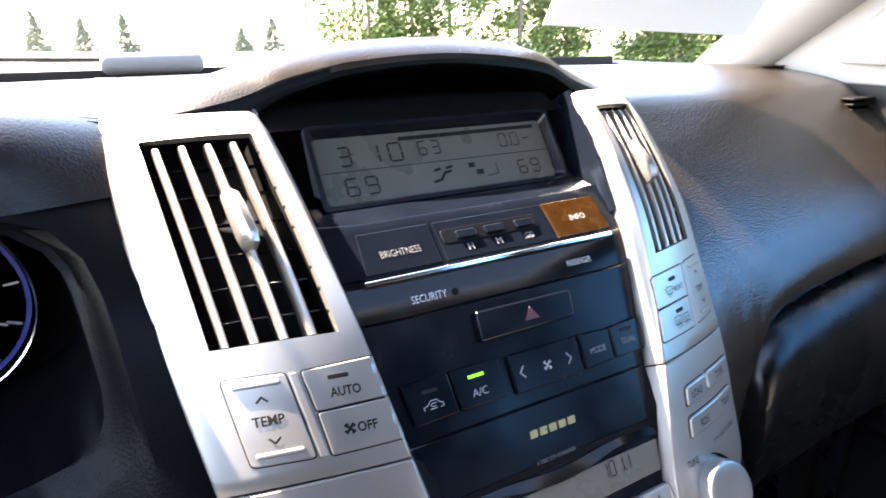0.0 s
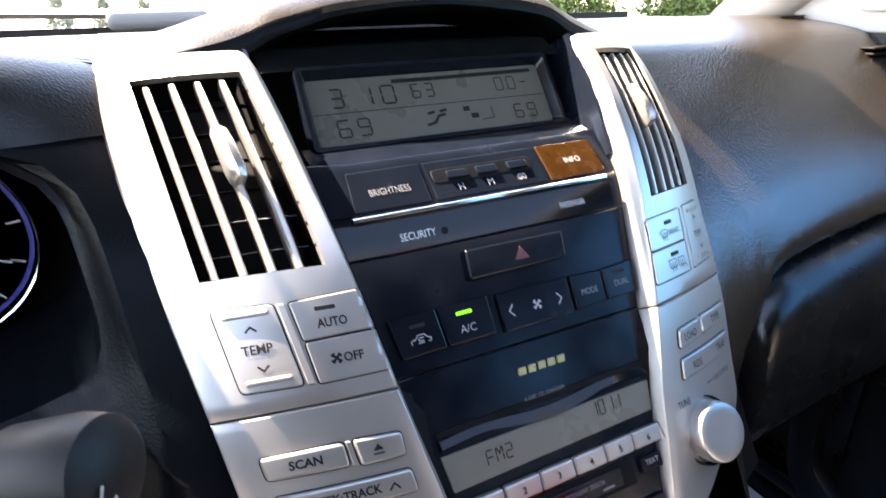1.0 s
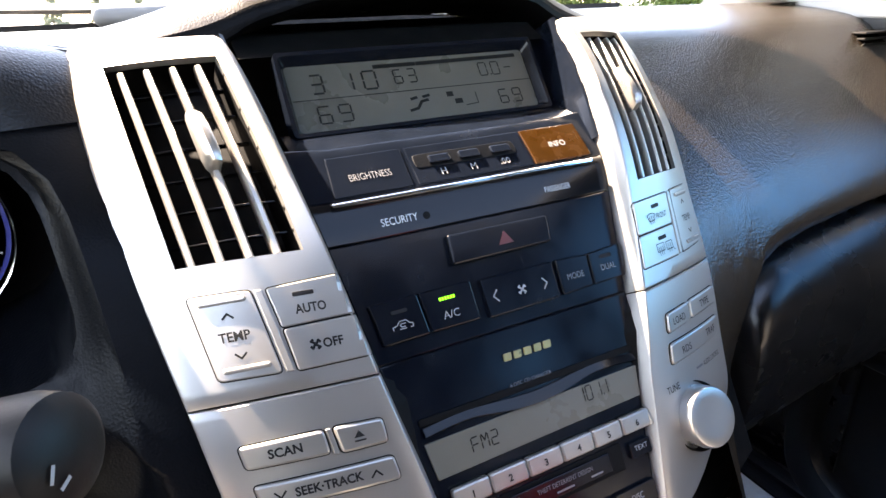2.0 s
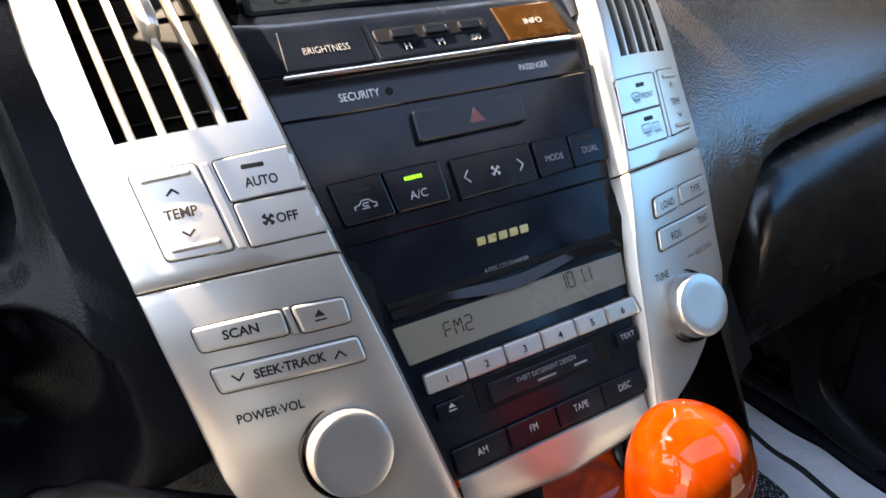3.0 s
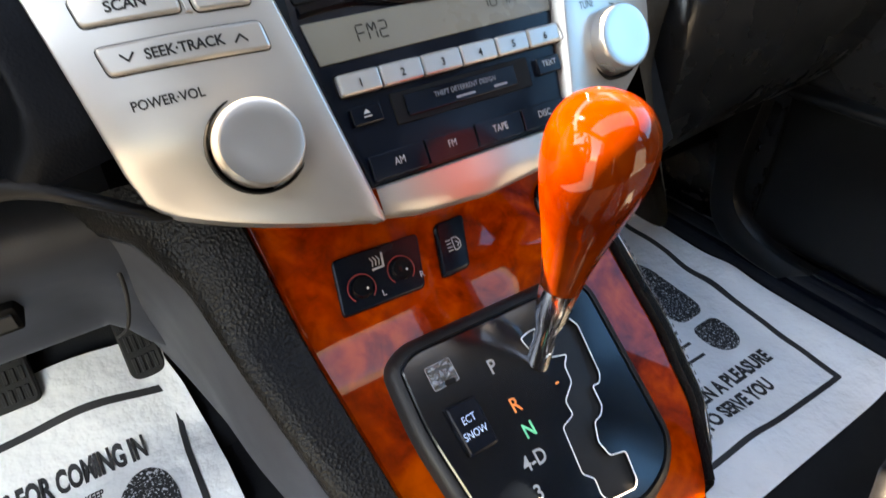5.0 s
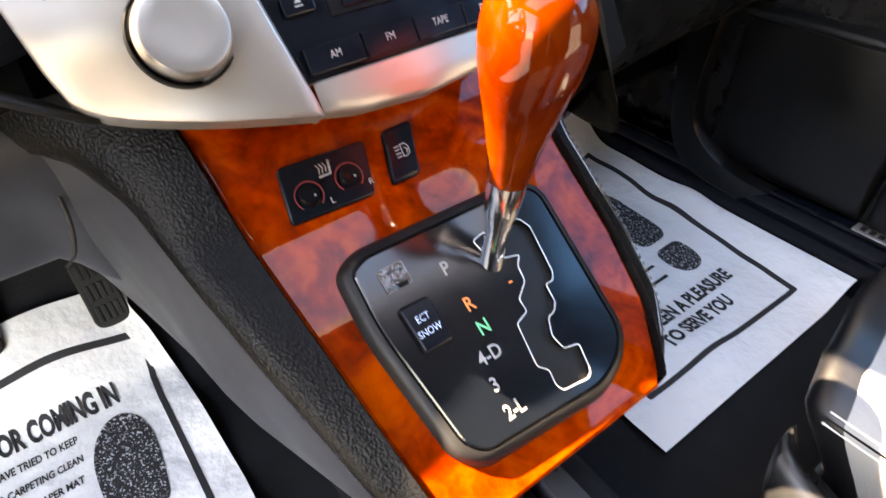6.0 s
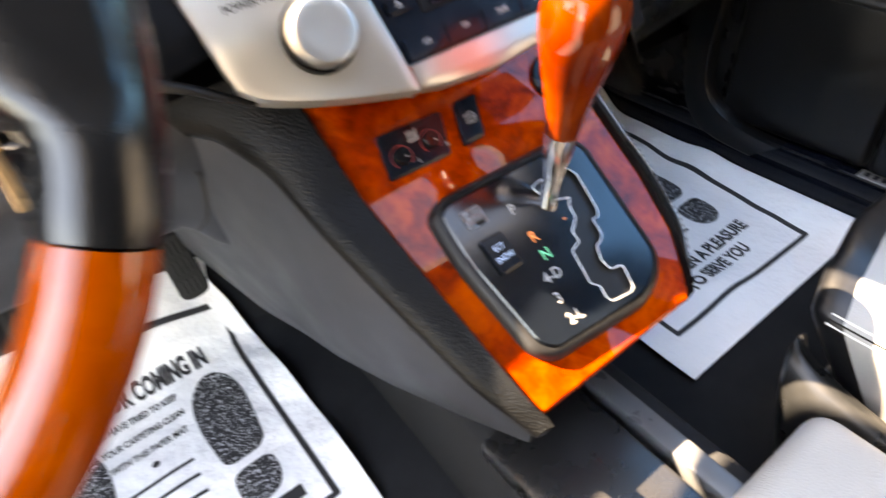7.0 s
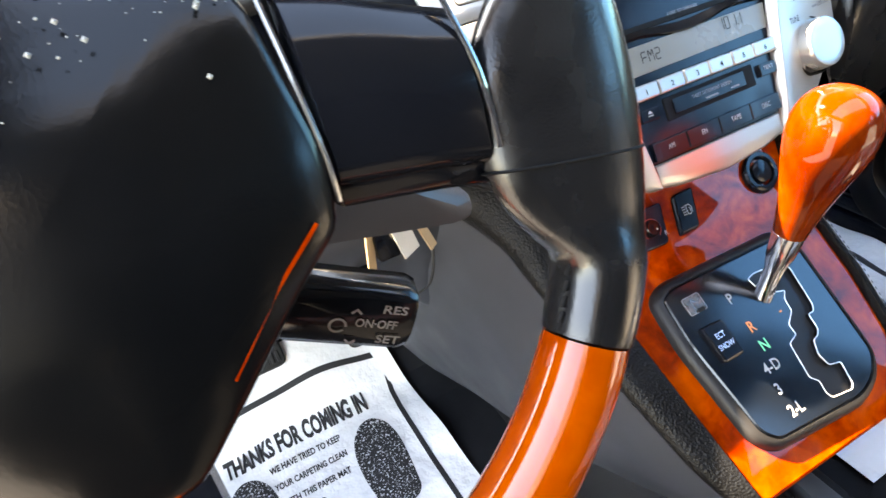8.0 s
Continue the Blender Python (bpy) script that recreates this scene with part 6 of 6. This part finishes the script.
pieces("symbol", fit_s(bars([[(ln - 0.036 + 0.0036 * math.cos(a), 0.0036 * math.sin(a)) for a in [0.5 * k for k in range(12)]], [(ln - 0.031, -0.008), (ln - 0.029, -0.010), (ln - 0.027, -0.008)], [(ln - 0.031, 0.0075), (ln - 0.029, 0.0095), (ln - 0.027, 0.0075)]], 0.0011, 0, 0.0003)), PRINT_FAINT, stalk)
# wiper stalk on the other side of the column, its end towards the seat
wip = thing("wiper_stalk", (-0.26, 0.17, 0.80), "black wiper stalk with a rounded end and small white mark", "stalk")
w0, w1 = Vector((-0.36, 0.24, 0.818)), Vector((-0.2475, 0.170, 0.841))
wm = Matrix.Translation(w0) @ (w1 - w0).to_track_quat("Z", "Y").to_matrix().to_4x4()
L = (w1 - w0).length
bm = disc(0, 0, [(0.008, -0.02), (0.009, L * 0.45), (0.013, L * 0.6), (0.0185, L * 0.72), (0.020, L * 0.9), (0.0185, L * 0.97), (0.013, L), (0.0003, L + 0.001)], 32)
bm.transform(wm)
part("body", bm, LIP_SKIN, wip, "", True)
bm = bars([[(-0.013, -0.002), (-0.010, 0.002)], [(-0.011, -0.006), (-0.007, -0.005)]], 0.0014, 0, 0)
bm.transform(wm @ Matrix.Translation((0, 0, L + 0.0015)))
part("symbol", bm, PRINT_WHITE, wip, "small white mark")
shroud = thing("steering_column", (-0.42, 0.2, 0.74), "grey steering column shroud with the key barrel behind the wheel", "steering column")
rings = []
for y, g in ((0.138, 0.90), (0.142, 0.97), (0.152, 1.0), (0.18, 1.0), (0.20, 0.96)):
    rings.append([(-0.418 + (x + 0.418) * g, y, 0.735 + (z - 0.735) * g) for x, z in rounded([(-0.560, 0.755), (-0.520, 0.712), (-0.380, 0.7165), (-0.285, 0.692), (-0.282, 0.702), (-0.325, 0.735), (-0.40, 0.775), (-0.53, 0.785)], 0.012, 4)])
part("cover", loft(rings), GREY_PLASTIC, shroud, "grey moulded cover", True)
part("column", loft([[tuple(wq @ Vector((0.036 * math.cos(a), 0.030 * math.sin(a) + 0.025, h))) for a in [2 * math.pi * k / 20 for k in range(20)]] for h in (-0.03, -0.1, -0.2, -0.4)]), GREY_PLASTIC, shroud, "", True)

# ---- seat ----
seat = thing("passenger_seat", (0.45, -0.3, 0.0), "pale grey leather passenger seat with black side shield", "car seat")
SECTION = smooth_section([(0.219, 0.16), (0.2055, 0.22), (0.1925, 0.285), (0.183, 0.328), (0.1825, 0.344), (0.189, 0.3545), (0.204, 0.3625), (0.24, 0.371), (0.29, 0.372), (0.38, 0.356), (0.46, 0.350), (0.55, 0.354), (0.62, 0.371), (0.68, 0.360), (0.70, 0.29), (0.69, 0.20)])
seat_front = lambda x, z: -0.060 - 0.55 * max(0.0, 0.350 - z) - 0.016 * max(0.0, 1 - (x - 0.18) / 0.05) + 0.020 * min(1.0, max(0.0, (x - 0.24) / 0.10))
# the cushion's section about its middle, drawn in by g
drawn = lambda g: [(0.44 + (x - 0.44) * (1 - g), 0.20 + (z - 0.20) * (1 - 1.6 * g), x, z) for x, z in SECTION]
part("cushion", loft([[(x, max(seat_front(a, b), -0.30) * (1 - f) - 0.57 * f, z) for x, z, a, b in drawn(0.0)] for f in [(i / 16) ** 1.4 for i in range(17)]]), SEAT, seat, "pale grey leather cushion with stitched bolsters", True)
# front of the cushion as its own dark piece, standing in for cast shadow
part("shaded_front", loft([[(x, max(seat_front(a, b), -0.30) + d, z) for x, z, a, b in drawn(g)] for d, g in ((-0.012, 0.004), (-0.001, -0.0008), (0.010, -0.0006), (0.017, 0.002), (0.023, 0.009), (0.028, 0.022), (0.031, 0.05))]), FRONT_SHADE, seat, "cushion's front coloured near black for the shadow on it", True)
for dx, dz, thread in ((-0.0012, -0.0060, STITCH), (0.0006, -0.0010, BLACK_DEEP), (0.0042, 0.0036, STITCH)):
    part("seam", loft([[(0.1845 + dx + 0.0016 * math.cos(a) + 0.004 * ease(j / 8), -0.064 - 0.48 * j / 16, 0.3492 + dz + 0.003 * ease(j / 6) + 0.0016 * math.sin(a)) for a in [2 * math.pi * k / 6 for k in range(6)]] for j in range(17)]), thread, seat, "stitched seam", True)
for x0, zz in ((0.335, 0.3652), (0.600, 0.3670)):
    part("seam", loft([[(x0 + 0.0010 * math.cos(a), -0.06 - 0.46 * j / 12, zz + 0.0008 * math.sin(a)) for a in [2 * math.pi * k / 6 for k in range(6)]] for j in range(13)]), STITCH, seat, "stitched seam", True)
rings = []
for y, q, top in ((-0.55, 0.0, 0.225), (-0.30, 0.0, 0.250), (-0.16, 0.0, 0.272), (-0.118, 0.0, 0.280), (-0.09, 0.002, 0.287), (-0.068, 0.006, 0.293), (-0.054, 0.012, 0.297), (-0.047, 0.022, 0.297), (-0.045, 0.034, 0.290)):
    rings.append([(x, y - 0.26 * max(0.0, 0.29 - z), z) for x, z in smooth_section([(0.140 + q, 0.05), (0.135 + q, 0.13), (0.138 + q, top - 0.060), (0.146 + q, top - 0.024), (0.156 + q, top - 0.006), (0.165 + q, top), (0.175 + q, top - 0.004), (0.186 + q, top - 0.03), (0.20 + q, 0.05)], 2)])
part("side_shield", loft(rings), SHIELD, seat, "black plastic side shield", True)
part("front_plinth", box(0.20, -0.16, 0.05, 0.70, -0.075, 0.27, 0.034, 5), SHIELD, seat, "black plinth", True)
part("backrest", box(0.26, -0.78, 0.3, 0.69, -0.60, 0.98, 0.05, 4), SEAT, seat, "pale grey backrest", True)

# ---- centre bin behind the console ----
bin_ = thing("center_bin", (0, -0.1, 0.26), "black lidded bin with a pale armrest between the seats", "centre bin")
part("lid", box(-0.135, -0.16, 0.255, -0.016, 0.085, 0.285, 0.006), LEATHER_SMOOTH, bin_, "smooth black lid", True)
part("trim_strip", box(-0.006, -0.3, 0.25, 0.019, 0.075, 0.286, 0.004), SATIN, bin_, "satin black side strip", True)
part("armrest", box(-0.03, -0.5, 0.27, 0.115, -0.102, 0.325, 0.022, 4), SEAT, bin_, "pale grey armrest", True)

# ---- windscreen and pillars ----
wsx = lambda a: -0.715 + 1.43 * a
wsf = lambda a, b: (wsx(a) * (1 - 0.12 * b), (0.96 - 0.22 * (wsx(a) / 0.74) ** 2) * (1 - b) + (0.33 - 0.08 * (wsx(a) / 0.74) ** 2) * b, 0.955 + 0.36 * b)
wg = solo("windscreen", grid_sheet(wsf, 16, 8), GLASS, "clear raked windscreen glass", "windscreen", smooth=True, kind="structure")
wg.visible_shadow = False
# unseen band added to keep sun off the seat; its notch lights the knob
solo("header_sun_block", thick(grid_sheet(lambda a, b: tuple(Vector(wsf(a, lerp([(0.0, 0.60), (0.255, 0.60), (0.270, 0.84), (0.345, 0.84), (0.358, 0.64), (1.0, 0.64)], a) * (1 - b) + 1.01 * b)) + Vector((0, -0.012, -0.014))), 120, 4), 0.012), ROOF, "unseen grey band blocking sun, notched to light the gear knob", "ceiling", kind="structure")
for side in (-1, 1):
    rows = []
    for i in range(9):
        b = i / 8
        x, y, z = wsf(0.5 + 0.5 * side, b)
        rows.append([(x + 0.0, y + 0.015, z), (x + side * 0.012, y - 0.04, z - 0.01), (x + side * 0.045, y - 0.085, z - 0.012), (x + side * 0.075, y - 0.10, z - 0.005), (x + side * 0.075, y, z)])
    solo("pillar_right" if side > 0 else "pillar_left", loft(rows), TRIM_LIGHT, "pale grey trimmed windscreen pillar", "pillar", smooth=True, kind="structure")

# ---- outside ----
def leaf_mat(name, a, b):
    m = mat(name, a, 0.6, 0, 0, 0.001, 0.35, 0.5, second=b)
    p = m.node_tree.nodes["Principled BSDF"]
    p.inputs["Transmission Weight"].default_value = 0.0
    p.inputs["Subsurface Weight"].default_value = 0.0
    return m


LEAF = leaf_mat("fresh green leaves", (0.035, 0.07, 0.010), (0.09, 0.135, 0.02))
# far needles are paler: distance haze is put into their colour
LEAF_HAZE = leaf_mat("haze-paled green needles", (0.12, 0.145, 0.10), (0.16, 0.18, 0.12))
BARK = mat("grey bark", (0.12, 0.10, 0.08), 0.9, 0, 0.6, 0.03, 0.3, 0.2)


def tree(x, y, high, wide, seed, conifer=False):
    rnd = random.Random(seed)
    th = thing("tree", (x, y, -0.5), "tall leafy green tree at the edge of the lot" if not conifer else "small conifer beyond the lot, paled for haze", "tree", "trees beyond the lot")
    trunk = loft([[(x + 0.03 * high * r * math.cos(a) + 0.02 * high * math.sin(f * 3 + seed), y + 0.03 * high * r * math.sin(a), -0.5 + high * f) for a in [2 * math.pi * k / 8 for k in range(8)]] for f, r in ((0, 0.8), (0.05, 0.5), (0.3, 0.4), (0.6, 0.25), (0.9, 0.05))])
    part("trunk", trunk, BARK, th, "", True)
    bm = bmesh.new()
    clumps = []
    for _ in range(80 if not conifer else 110):
        f = rnd.uniform(0.08, 1.0)
        r = wide * (math.sqrt(max(0.02, math.sin(min(1, f * 1.05) * math.pi * 0.93))) if not conifer else (1.05 - f)) * rnd.uniform(0.35, 1.0)
        a = rnd.uniform(0, 2 * math.pi)
        clumps.append((x + r * math.cos(a), y + r * math.sin(a), -0.5 + high * f, wide * rnd.uniform(0.16, 0.34) * (0.55 if conifer else 1)))
    for cx, cy, cz, cr in clumps:
        for _ in range(95 if not conifer else 60):
            d = Vector((rnd.gauss(0, 1), rnd.gauss(0, 1), rnd.gauss(0, 0.8))).normalized() * cr * rnd.uniform(0.4, 1.1)
            c = Vector((cx, cy, cz)) + d
            e1 = Vector((rnd.gauss(0, 1), rnd.gauss(0, 1), rnd.gauss(0, 1))).normalized()
            e2 = e1.cross(Vector((rnd.gauss(0, 1), rnd.gauss(0, 1), rnd.gauss(0, 1)))).normalized()
            k = rnd.uniform(0.07, 0.17) * (wide / 3 if not conifer else wide / 2)
            bm.faces.new([bm.verts.new(c + e1 * k), bm.verts.new(c + e2 * k * 0.6), bm.verts.new(c - e1 * k), bm.verts.new(c - e2 * k * 0.6)])
    me = bpy.data.meshes.new("crown")
    bm.to_mesh(me)
    bm.free()
    me.materials.append(LEAF if not conifer else LEAF_HAZE)
    me.transform(Matrix.Translation((-x, -y, 0.5)))
    cr = new("crown", me)
    cr.parent = th
    return th


for i in range(12):
    tree(10.6 + 2.2 * i + 0.6 * math.sin(i * 2.3), 27 - 0.55 * i + 1.2 * math.sin(i * 1.7), 9 + 1.5 * math.sin(i * 3.1), 2.6 + 0.4 * math.cos(i * 2), 20 + i)
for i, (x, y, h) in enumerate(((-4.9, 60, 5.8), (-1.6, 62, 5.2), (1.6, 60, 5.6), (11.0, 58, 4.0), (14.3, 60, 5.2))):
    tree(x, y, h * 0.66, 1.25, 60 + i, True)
GRASS = mat("sunlit grass bank", (0.06, 0.11, 0.025), 0.95, 0, 0.6, 0.1, 0.4, 1.5)
solo("grass_bank", thick(grid_sheet(lambda a, b: (4 + 40 * a, 20 + 14 * b, -0.48 + 0.9 * math.sin(b * 1.5)), 20, 8), 0.05), GRASS, "strip of rough grass below the trees", "grass", kind="stuff")
# bonnet, cowl and wiper of the car itself
car = thing("car_front", (0, 1.3, 0.6), "silver bonnet with black cowl and wiper seen through the windscreen", "car bonnet")
part("bonnet", grid_sheet(lambda a, b: (-0.72 + 1.44 * a, 1.14 - 0.16 * (2 * a - 1) ** 2 + 0.95 * b, 0.935 - 0.02 * (2 * a - 1) ** 2 - 0.16 * b * b), 16, 10), BODY_PAINT, car, "pale painted bonnet", True)
part("cowl", grid_sheet(lambda a, b: (-0.74 + 1.48 * a, 0.972 - 0.20 * (2 * a - 1) ** 2 + 0.17 * b, 0.945 - 0.012 * b), 16, 3), BLACK_DEEP, car, "black plastic cowl", True)
arm = loft([[(x, y + dy, z + dz) for dy, dz in ((0, 0.008), (-0.012, 0), (0, -0.006), (0.012, 0))] for x, y, z in ((-0.10, 1.02, 0.965), (-0.20, 1.025, 0.978), (-0.36, 1.02, 0.982), (-0.52, 1.0, 0.974), (-0.66, 0.96, 0.962))])
# lighter than the plastic itself: sunlight on the wiper is put into its colour
WIPER = mat("wiper plastic with sunlight in colour", (0.12, 0.12, 0.12), 0.6, 0, 0.2, 0.002, 0.2, 0.03)
part("wiper_arm", arm, WIPER, car, "wiper arm greyed for sunlight", True)
part("wiper_pivot", box(-0.24, 0.995, 0.955, -0.10, 1.05, 0.985, 0.012, 3), WIPER, car, "wiper pivot cover greyed for sunlight", True)

# ---- small things in the footwells ----
def pedal(name, x0, x1, zc, yc, high, lean, label):
    th = thing(name, ((x0 + x1) / 2, yc, zc), label, "pedal")
    m = Matrix.Translation(((x0 + x1) / 2, yc, zc)) @ Matrix.Rotation(radians(lean), 4, "X")
    w = (x1 - x0) / 2
    bm = loft([[(*p, h) for p in inset(rounded([(-w, -high / 2), (w, -high / 2), (w * 0.96, high / 2), (-w * 0.96, high / 2)], 0.015, 4), d)] for d, h in ((0.002, -0.012), (0, -0.008), (0, 0.0), (0.003, 0.003))])
    bm.transform(m)
    part("pad", bm, RUBBER, th, "ribbed black rubber pad", True)
    n = max(4, int(w * 2 / 0.011))
    for i in range(n):
        x = -w + 0.012 + (2 * w - 0.024) * i / (n - 1)
        for yy in (-0.3, 0.0, 0.3):
            b = box(x - 0.0032, high * (yy - 0.11), 0.002, x + 0.0032, high * (yy + 0.11), 0.0055, 0.001, 1, m)
            part("rib", b, RUBBER, th)
    b = box(-0.012, high * 0.2, -0.03, 0.012, high * 0.2 + 0.26, -0.012, 0.004, 2, m)
    part("arm", b, BLACK_DEEP, th)
    return th


pedal("brake_pedal", -0.548, -0.418, 0.172, 0.742, 0.095, 48, "wide black rubber brake pedal over the paper mat")
pedal("accelerator_pedal", -0.306, -0.254, 0.152, 0.737, 0.118, 52, "narrow black rubber accelerator pedal over the paper mat")
# diagnostic plug, loop of cable and tags under the column
plug = thing("diagnostic_socket", (-0.285, 0.40, 0.515), "small dark diagnostic socket set in the knee panel", "socket")
part("housing", box(-0.322, 0.352, 0.508, -0.302, 0.39, 0.530, 0.003), BLACK_DEEP, plug, "", True)
part("face", box(-0.319, 0.349, 0.513, -0.305, 0.354, 0.525, 0.001), RUBBER, plug)
loop = [Vector(p) for p in ((-0.236, 0.372, 0.545), (-0.233, 0.362, 0.520), (-0.236, 0.360, 0.495), (-0.244, 0.362, 0.470), (-0.255, 0.372, 0.455))]
solo("loose_cable", loft([[tuple(p + Vector((0.0018 * math.cos(a), 0.0018 * math.sin(a), 0))) for a in [2 * math.pi * k / 8 for k in range(8)]] for p in [Vector(q) for q in smooth_section([tuple(v) for v in loop], 4)]]), RUBBER, "thin black cable hanging from the knee panel", "cable", smooth=True)
TAG = mat("brown card tag", (0.26, 0.18, 0.10), 0.7, 0, 0.2, 0.002, 0.1, 0.02)
CARD = mat("pale card tag", (0.45, 0.43, 0.38), 0.7, 0, 0.2, 0.002, 0.1, 0.02)
keys_ = thing("key_tags", (-0.32, 0.2, 0.66), "key ring with hanging brown and white card tags", "key tags")
for (p, q, wd, m) in (((-0.337, 0.190, 0.695), (-0.344, 0.190, 0.640), 0.003, TAG), ((-0.326, 0.186, 0.705), (-0.315, 0.184, 0.655), 0.007, CARD), ((-0.312, 0.200, 0.700), (-0.288, 0.213, 0.630), 0.0035, TAG)):
    p, q = Vector(p), Vector(q)
    d = (q - p)
    side_ = d.cross(Vector((0.3, -1, 0.3))).normalized() * wd
    nn = d.cross(side_).normalized() * 0.0008
    bm = loft([[tuple(c + side_ + nn), tuple(c - side_ + nn), tuple(c - side_ - nn), tuple(c + side_ - nn)] for c in (p, p.lerp(q, 0.5), q)])
    part("tag", bm, m, keys_, "stiff card tag")
part("fob", box(-0.338, 0.186, 0.654, -0.320, 0.194, 0.676, 0.003, 2), BLACK, keys_, "small black key fob", True)
ringp = [[(-0.325 + (0.011 + 0.001 * math.cos(b)) * math.cos(a), 0.19 + 0.001 * math.sin(b), 0.708 + (0.011 + 0.001 * math.cos(b)) * math.sin(a)) for b in [2 * math.pi * k / 6 for k in range(6)]] for a in [2 * math.pi * k / 24 for k in range(25)]]
key_at = loft([[tuple(c + Vector((w_ * math.cos(a), 0, 0.005 * math.sin(a)))) for a in [2 * math.pi * k / 12 for k in range(12)]] for c, w_ in ((Vector((-0.326, 0.188, 0.722)), 0.006), (Vector((-0.327, 0.205, 0.724)), 0.009), (Vector((-0.326, 0.240, 0.720)), 0.009), (Vector((-0.326, 0.245, 0.720)), 0.004), (Vector((-0.322, 0.362, 0.706)), 0.004))])
part("key", key_at, BLACK, keys_, "black headed key in its lock", True)
part("ring", loft(ringp, cap=False), CHROME, keys_, "", True)
# door sill and its plate
sill = thing("door_sill", (0.72, 0, 0.0), "black plastic door sill with a small bright plate", "door sill")
part("body", box(0.738, -1.2, 0.0, 0.79, 0.80, 0.105, 0.018, 3), BLACK, sill, "black ribbed sill", True)
part("step", box(0.7385, -1.2, 0.10, 0.79, 0.72, 0.135, 0.008, 2), BLACK, sill, "", True)
part("ridge", box(0.7395, -1.2, 0.134, 0.7435, 0.66, 0.138, 0.0018, 2), SHIELD, sill, "", True)
pl = part("plate", box(0.745, 0.03, 0.134, 0.772, 0.112, 0.1375, 0.001, 1), SILVER, sill, "bright metal plate with dark mark")
for k in range(5):
    part("mark", box(0.752, 0.038 + 0.014 * k, 0.1374, 0.765, 0.047 + 0.014 * k, 0.1379), PRINT_DARK, pl)
# lower door card, and the moulded trim round the door opening
card = thing("door_card", (0.77, 0.1, 0.138), "black moulded lower door card with a pocket ledge", "door card", kind="structure")
part("front_panel", box(0.760, 0.1115, 0.139, 0.7795, 0.395, 0.412, 0.012, 3), DOOR_SKIN, card, "black panel before the door's seam", True)
part("rear_panel", box(0.758, -0.60, 0.139, 0.7795, 0.1045, 0.440, 0.012, 3), DOOR_SKIN, card, "black panel behind the door's seam", True)
part("pocket_ledge", box(0.736, 0.113, 0.4125, 0.7795, 0.392, 0.426, 0.006, 3), DOOR_SKIN, card, "rounded ledge of the door pocket", True)
TRIM_IN = smooth_section([(0.412, 0.56), (0.417, 0.46), (0.425, 0.36), (0.430, 0.28), (0.420, 0.20), (0.374, 0.156), (0.310, 0.138), (0.250, 0.134)], 4)
TRIM_OUT = smooth_section([(0.492, 0.56), (0.490, 0.46), (0.487, 0.342), (0.478, 0.250), (0.462, 0.165), (0.425, 0.118), (0.372, 0.100), (0.300, 0.094)], 4)
across = lambda p, q, k: (p[0] + (q[0] - p[0]) * k, p[1] + (q[1] - p[1]) * k)
solo("trim_door_opening", loft([[(x, *across(p, q, k)) for x, k in ((0.760, -0.10), (0.742, -0.08), (0.734, 0.0), (0.7345, 0.10), (0.7375, 0.35), (0.7375, 0.70), (0.7335, 0.92), (0.735, 1.0), (0.744, 1.06), (0.770, 1.10))] for p, q in zip(TRIM_IN, TRIM_OUT)], closed=False), DOOR_SKIN, "black moulded trim curving from the door opening into the sill", "door trim", smooth=True, kind="structure")
# white sheet behind the windscreen and trims at its far corner
SHEET = mat("thin white card", (0.85, 0.85, 0.85), 0.8, 0, 0.1, 0.01, 0.03, 0.1)
vis = loft([[(x, 0.60 - 0.10 * (x / 0.75) ** 2 + t_, z0), (x, 0.52 - 0.10 * (x / 0.75) ** 2 + t_, 1.14)] for x, z0, t_ in ((0.225, 1.016, 0), (0.34, 1.011, 0.004), (0.45, 1.006, 0.004), (0.535, 1.002, 0))], closed=False)
solo("white_card", thick(vis, 0.002), SHEET, "plain white card propped behind the windscreen", "card", smooth=True)
sail = slab(rounded([(0.80, 0.935), (0.285, 0.925), (0.265, 1.20), (0.42, 1.20), (0.64, 1.06)], 0.02, 3), 0, 0.01, 0.003)
solo("trim_corner", bend(sail, lambda u, v, h: Vector((0.785 - h - 0.10 * (v - 0.93), u, v))), TRIM_LIGHT, "pale grey corner trim between pillar and door", "trim", kind="structure")
grille = thing("pillar_speaker", (0.74, 0.5, 1.0), "pale grey triangular speaker cover at the pillar's foot", "speaker cover")
part("cover", thick(bend(slab(rounded([(0.335, 0.955), (0.55, 0.960), (0.50, 1.03), (0.335, 1.11)], 0.02, 4), 0, 0.006, 0.003), lambda u, v, h: Vector((0.773 - h - 0.10 * (v - 0.93), u, v))), 0.001), TRIM_LIGHT, grille, "", True)
ventr = thing("side_vent", (0.73, 0.46, 0.93), "small black slotted demister vent at the dash end", "air vent")
for k in range(4):
    part("slot", box(0.722, 0.484, 0.886 + 0.008 * k, 0.790, 0.515, 0.889 + 0.008 * k, 0.001, 1), BLACK_DEEP, ventr)
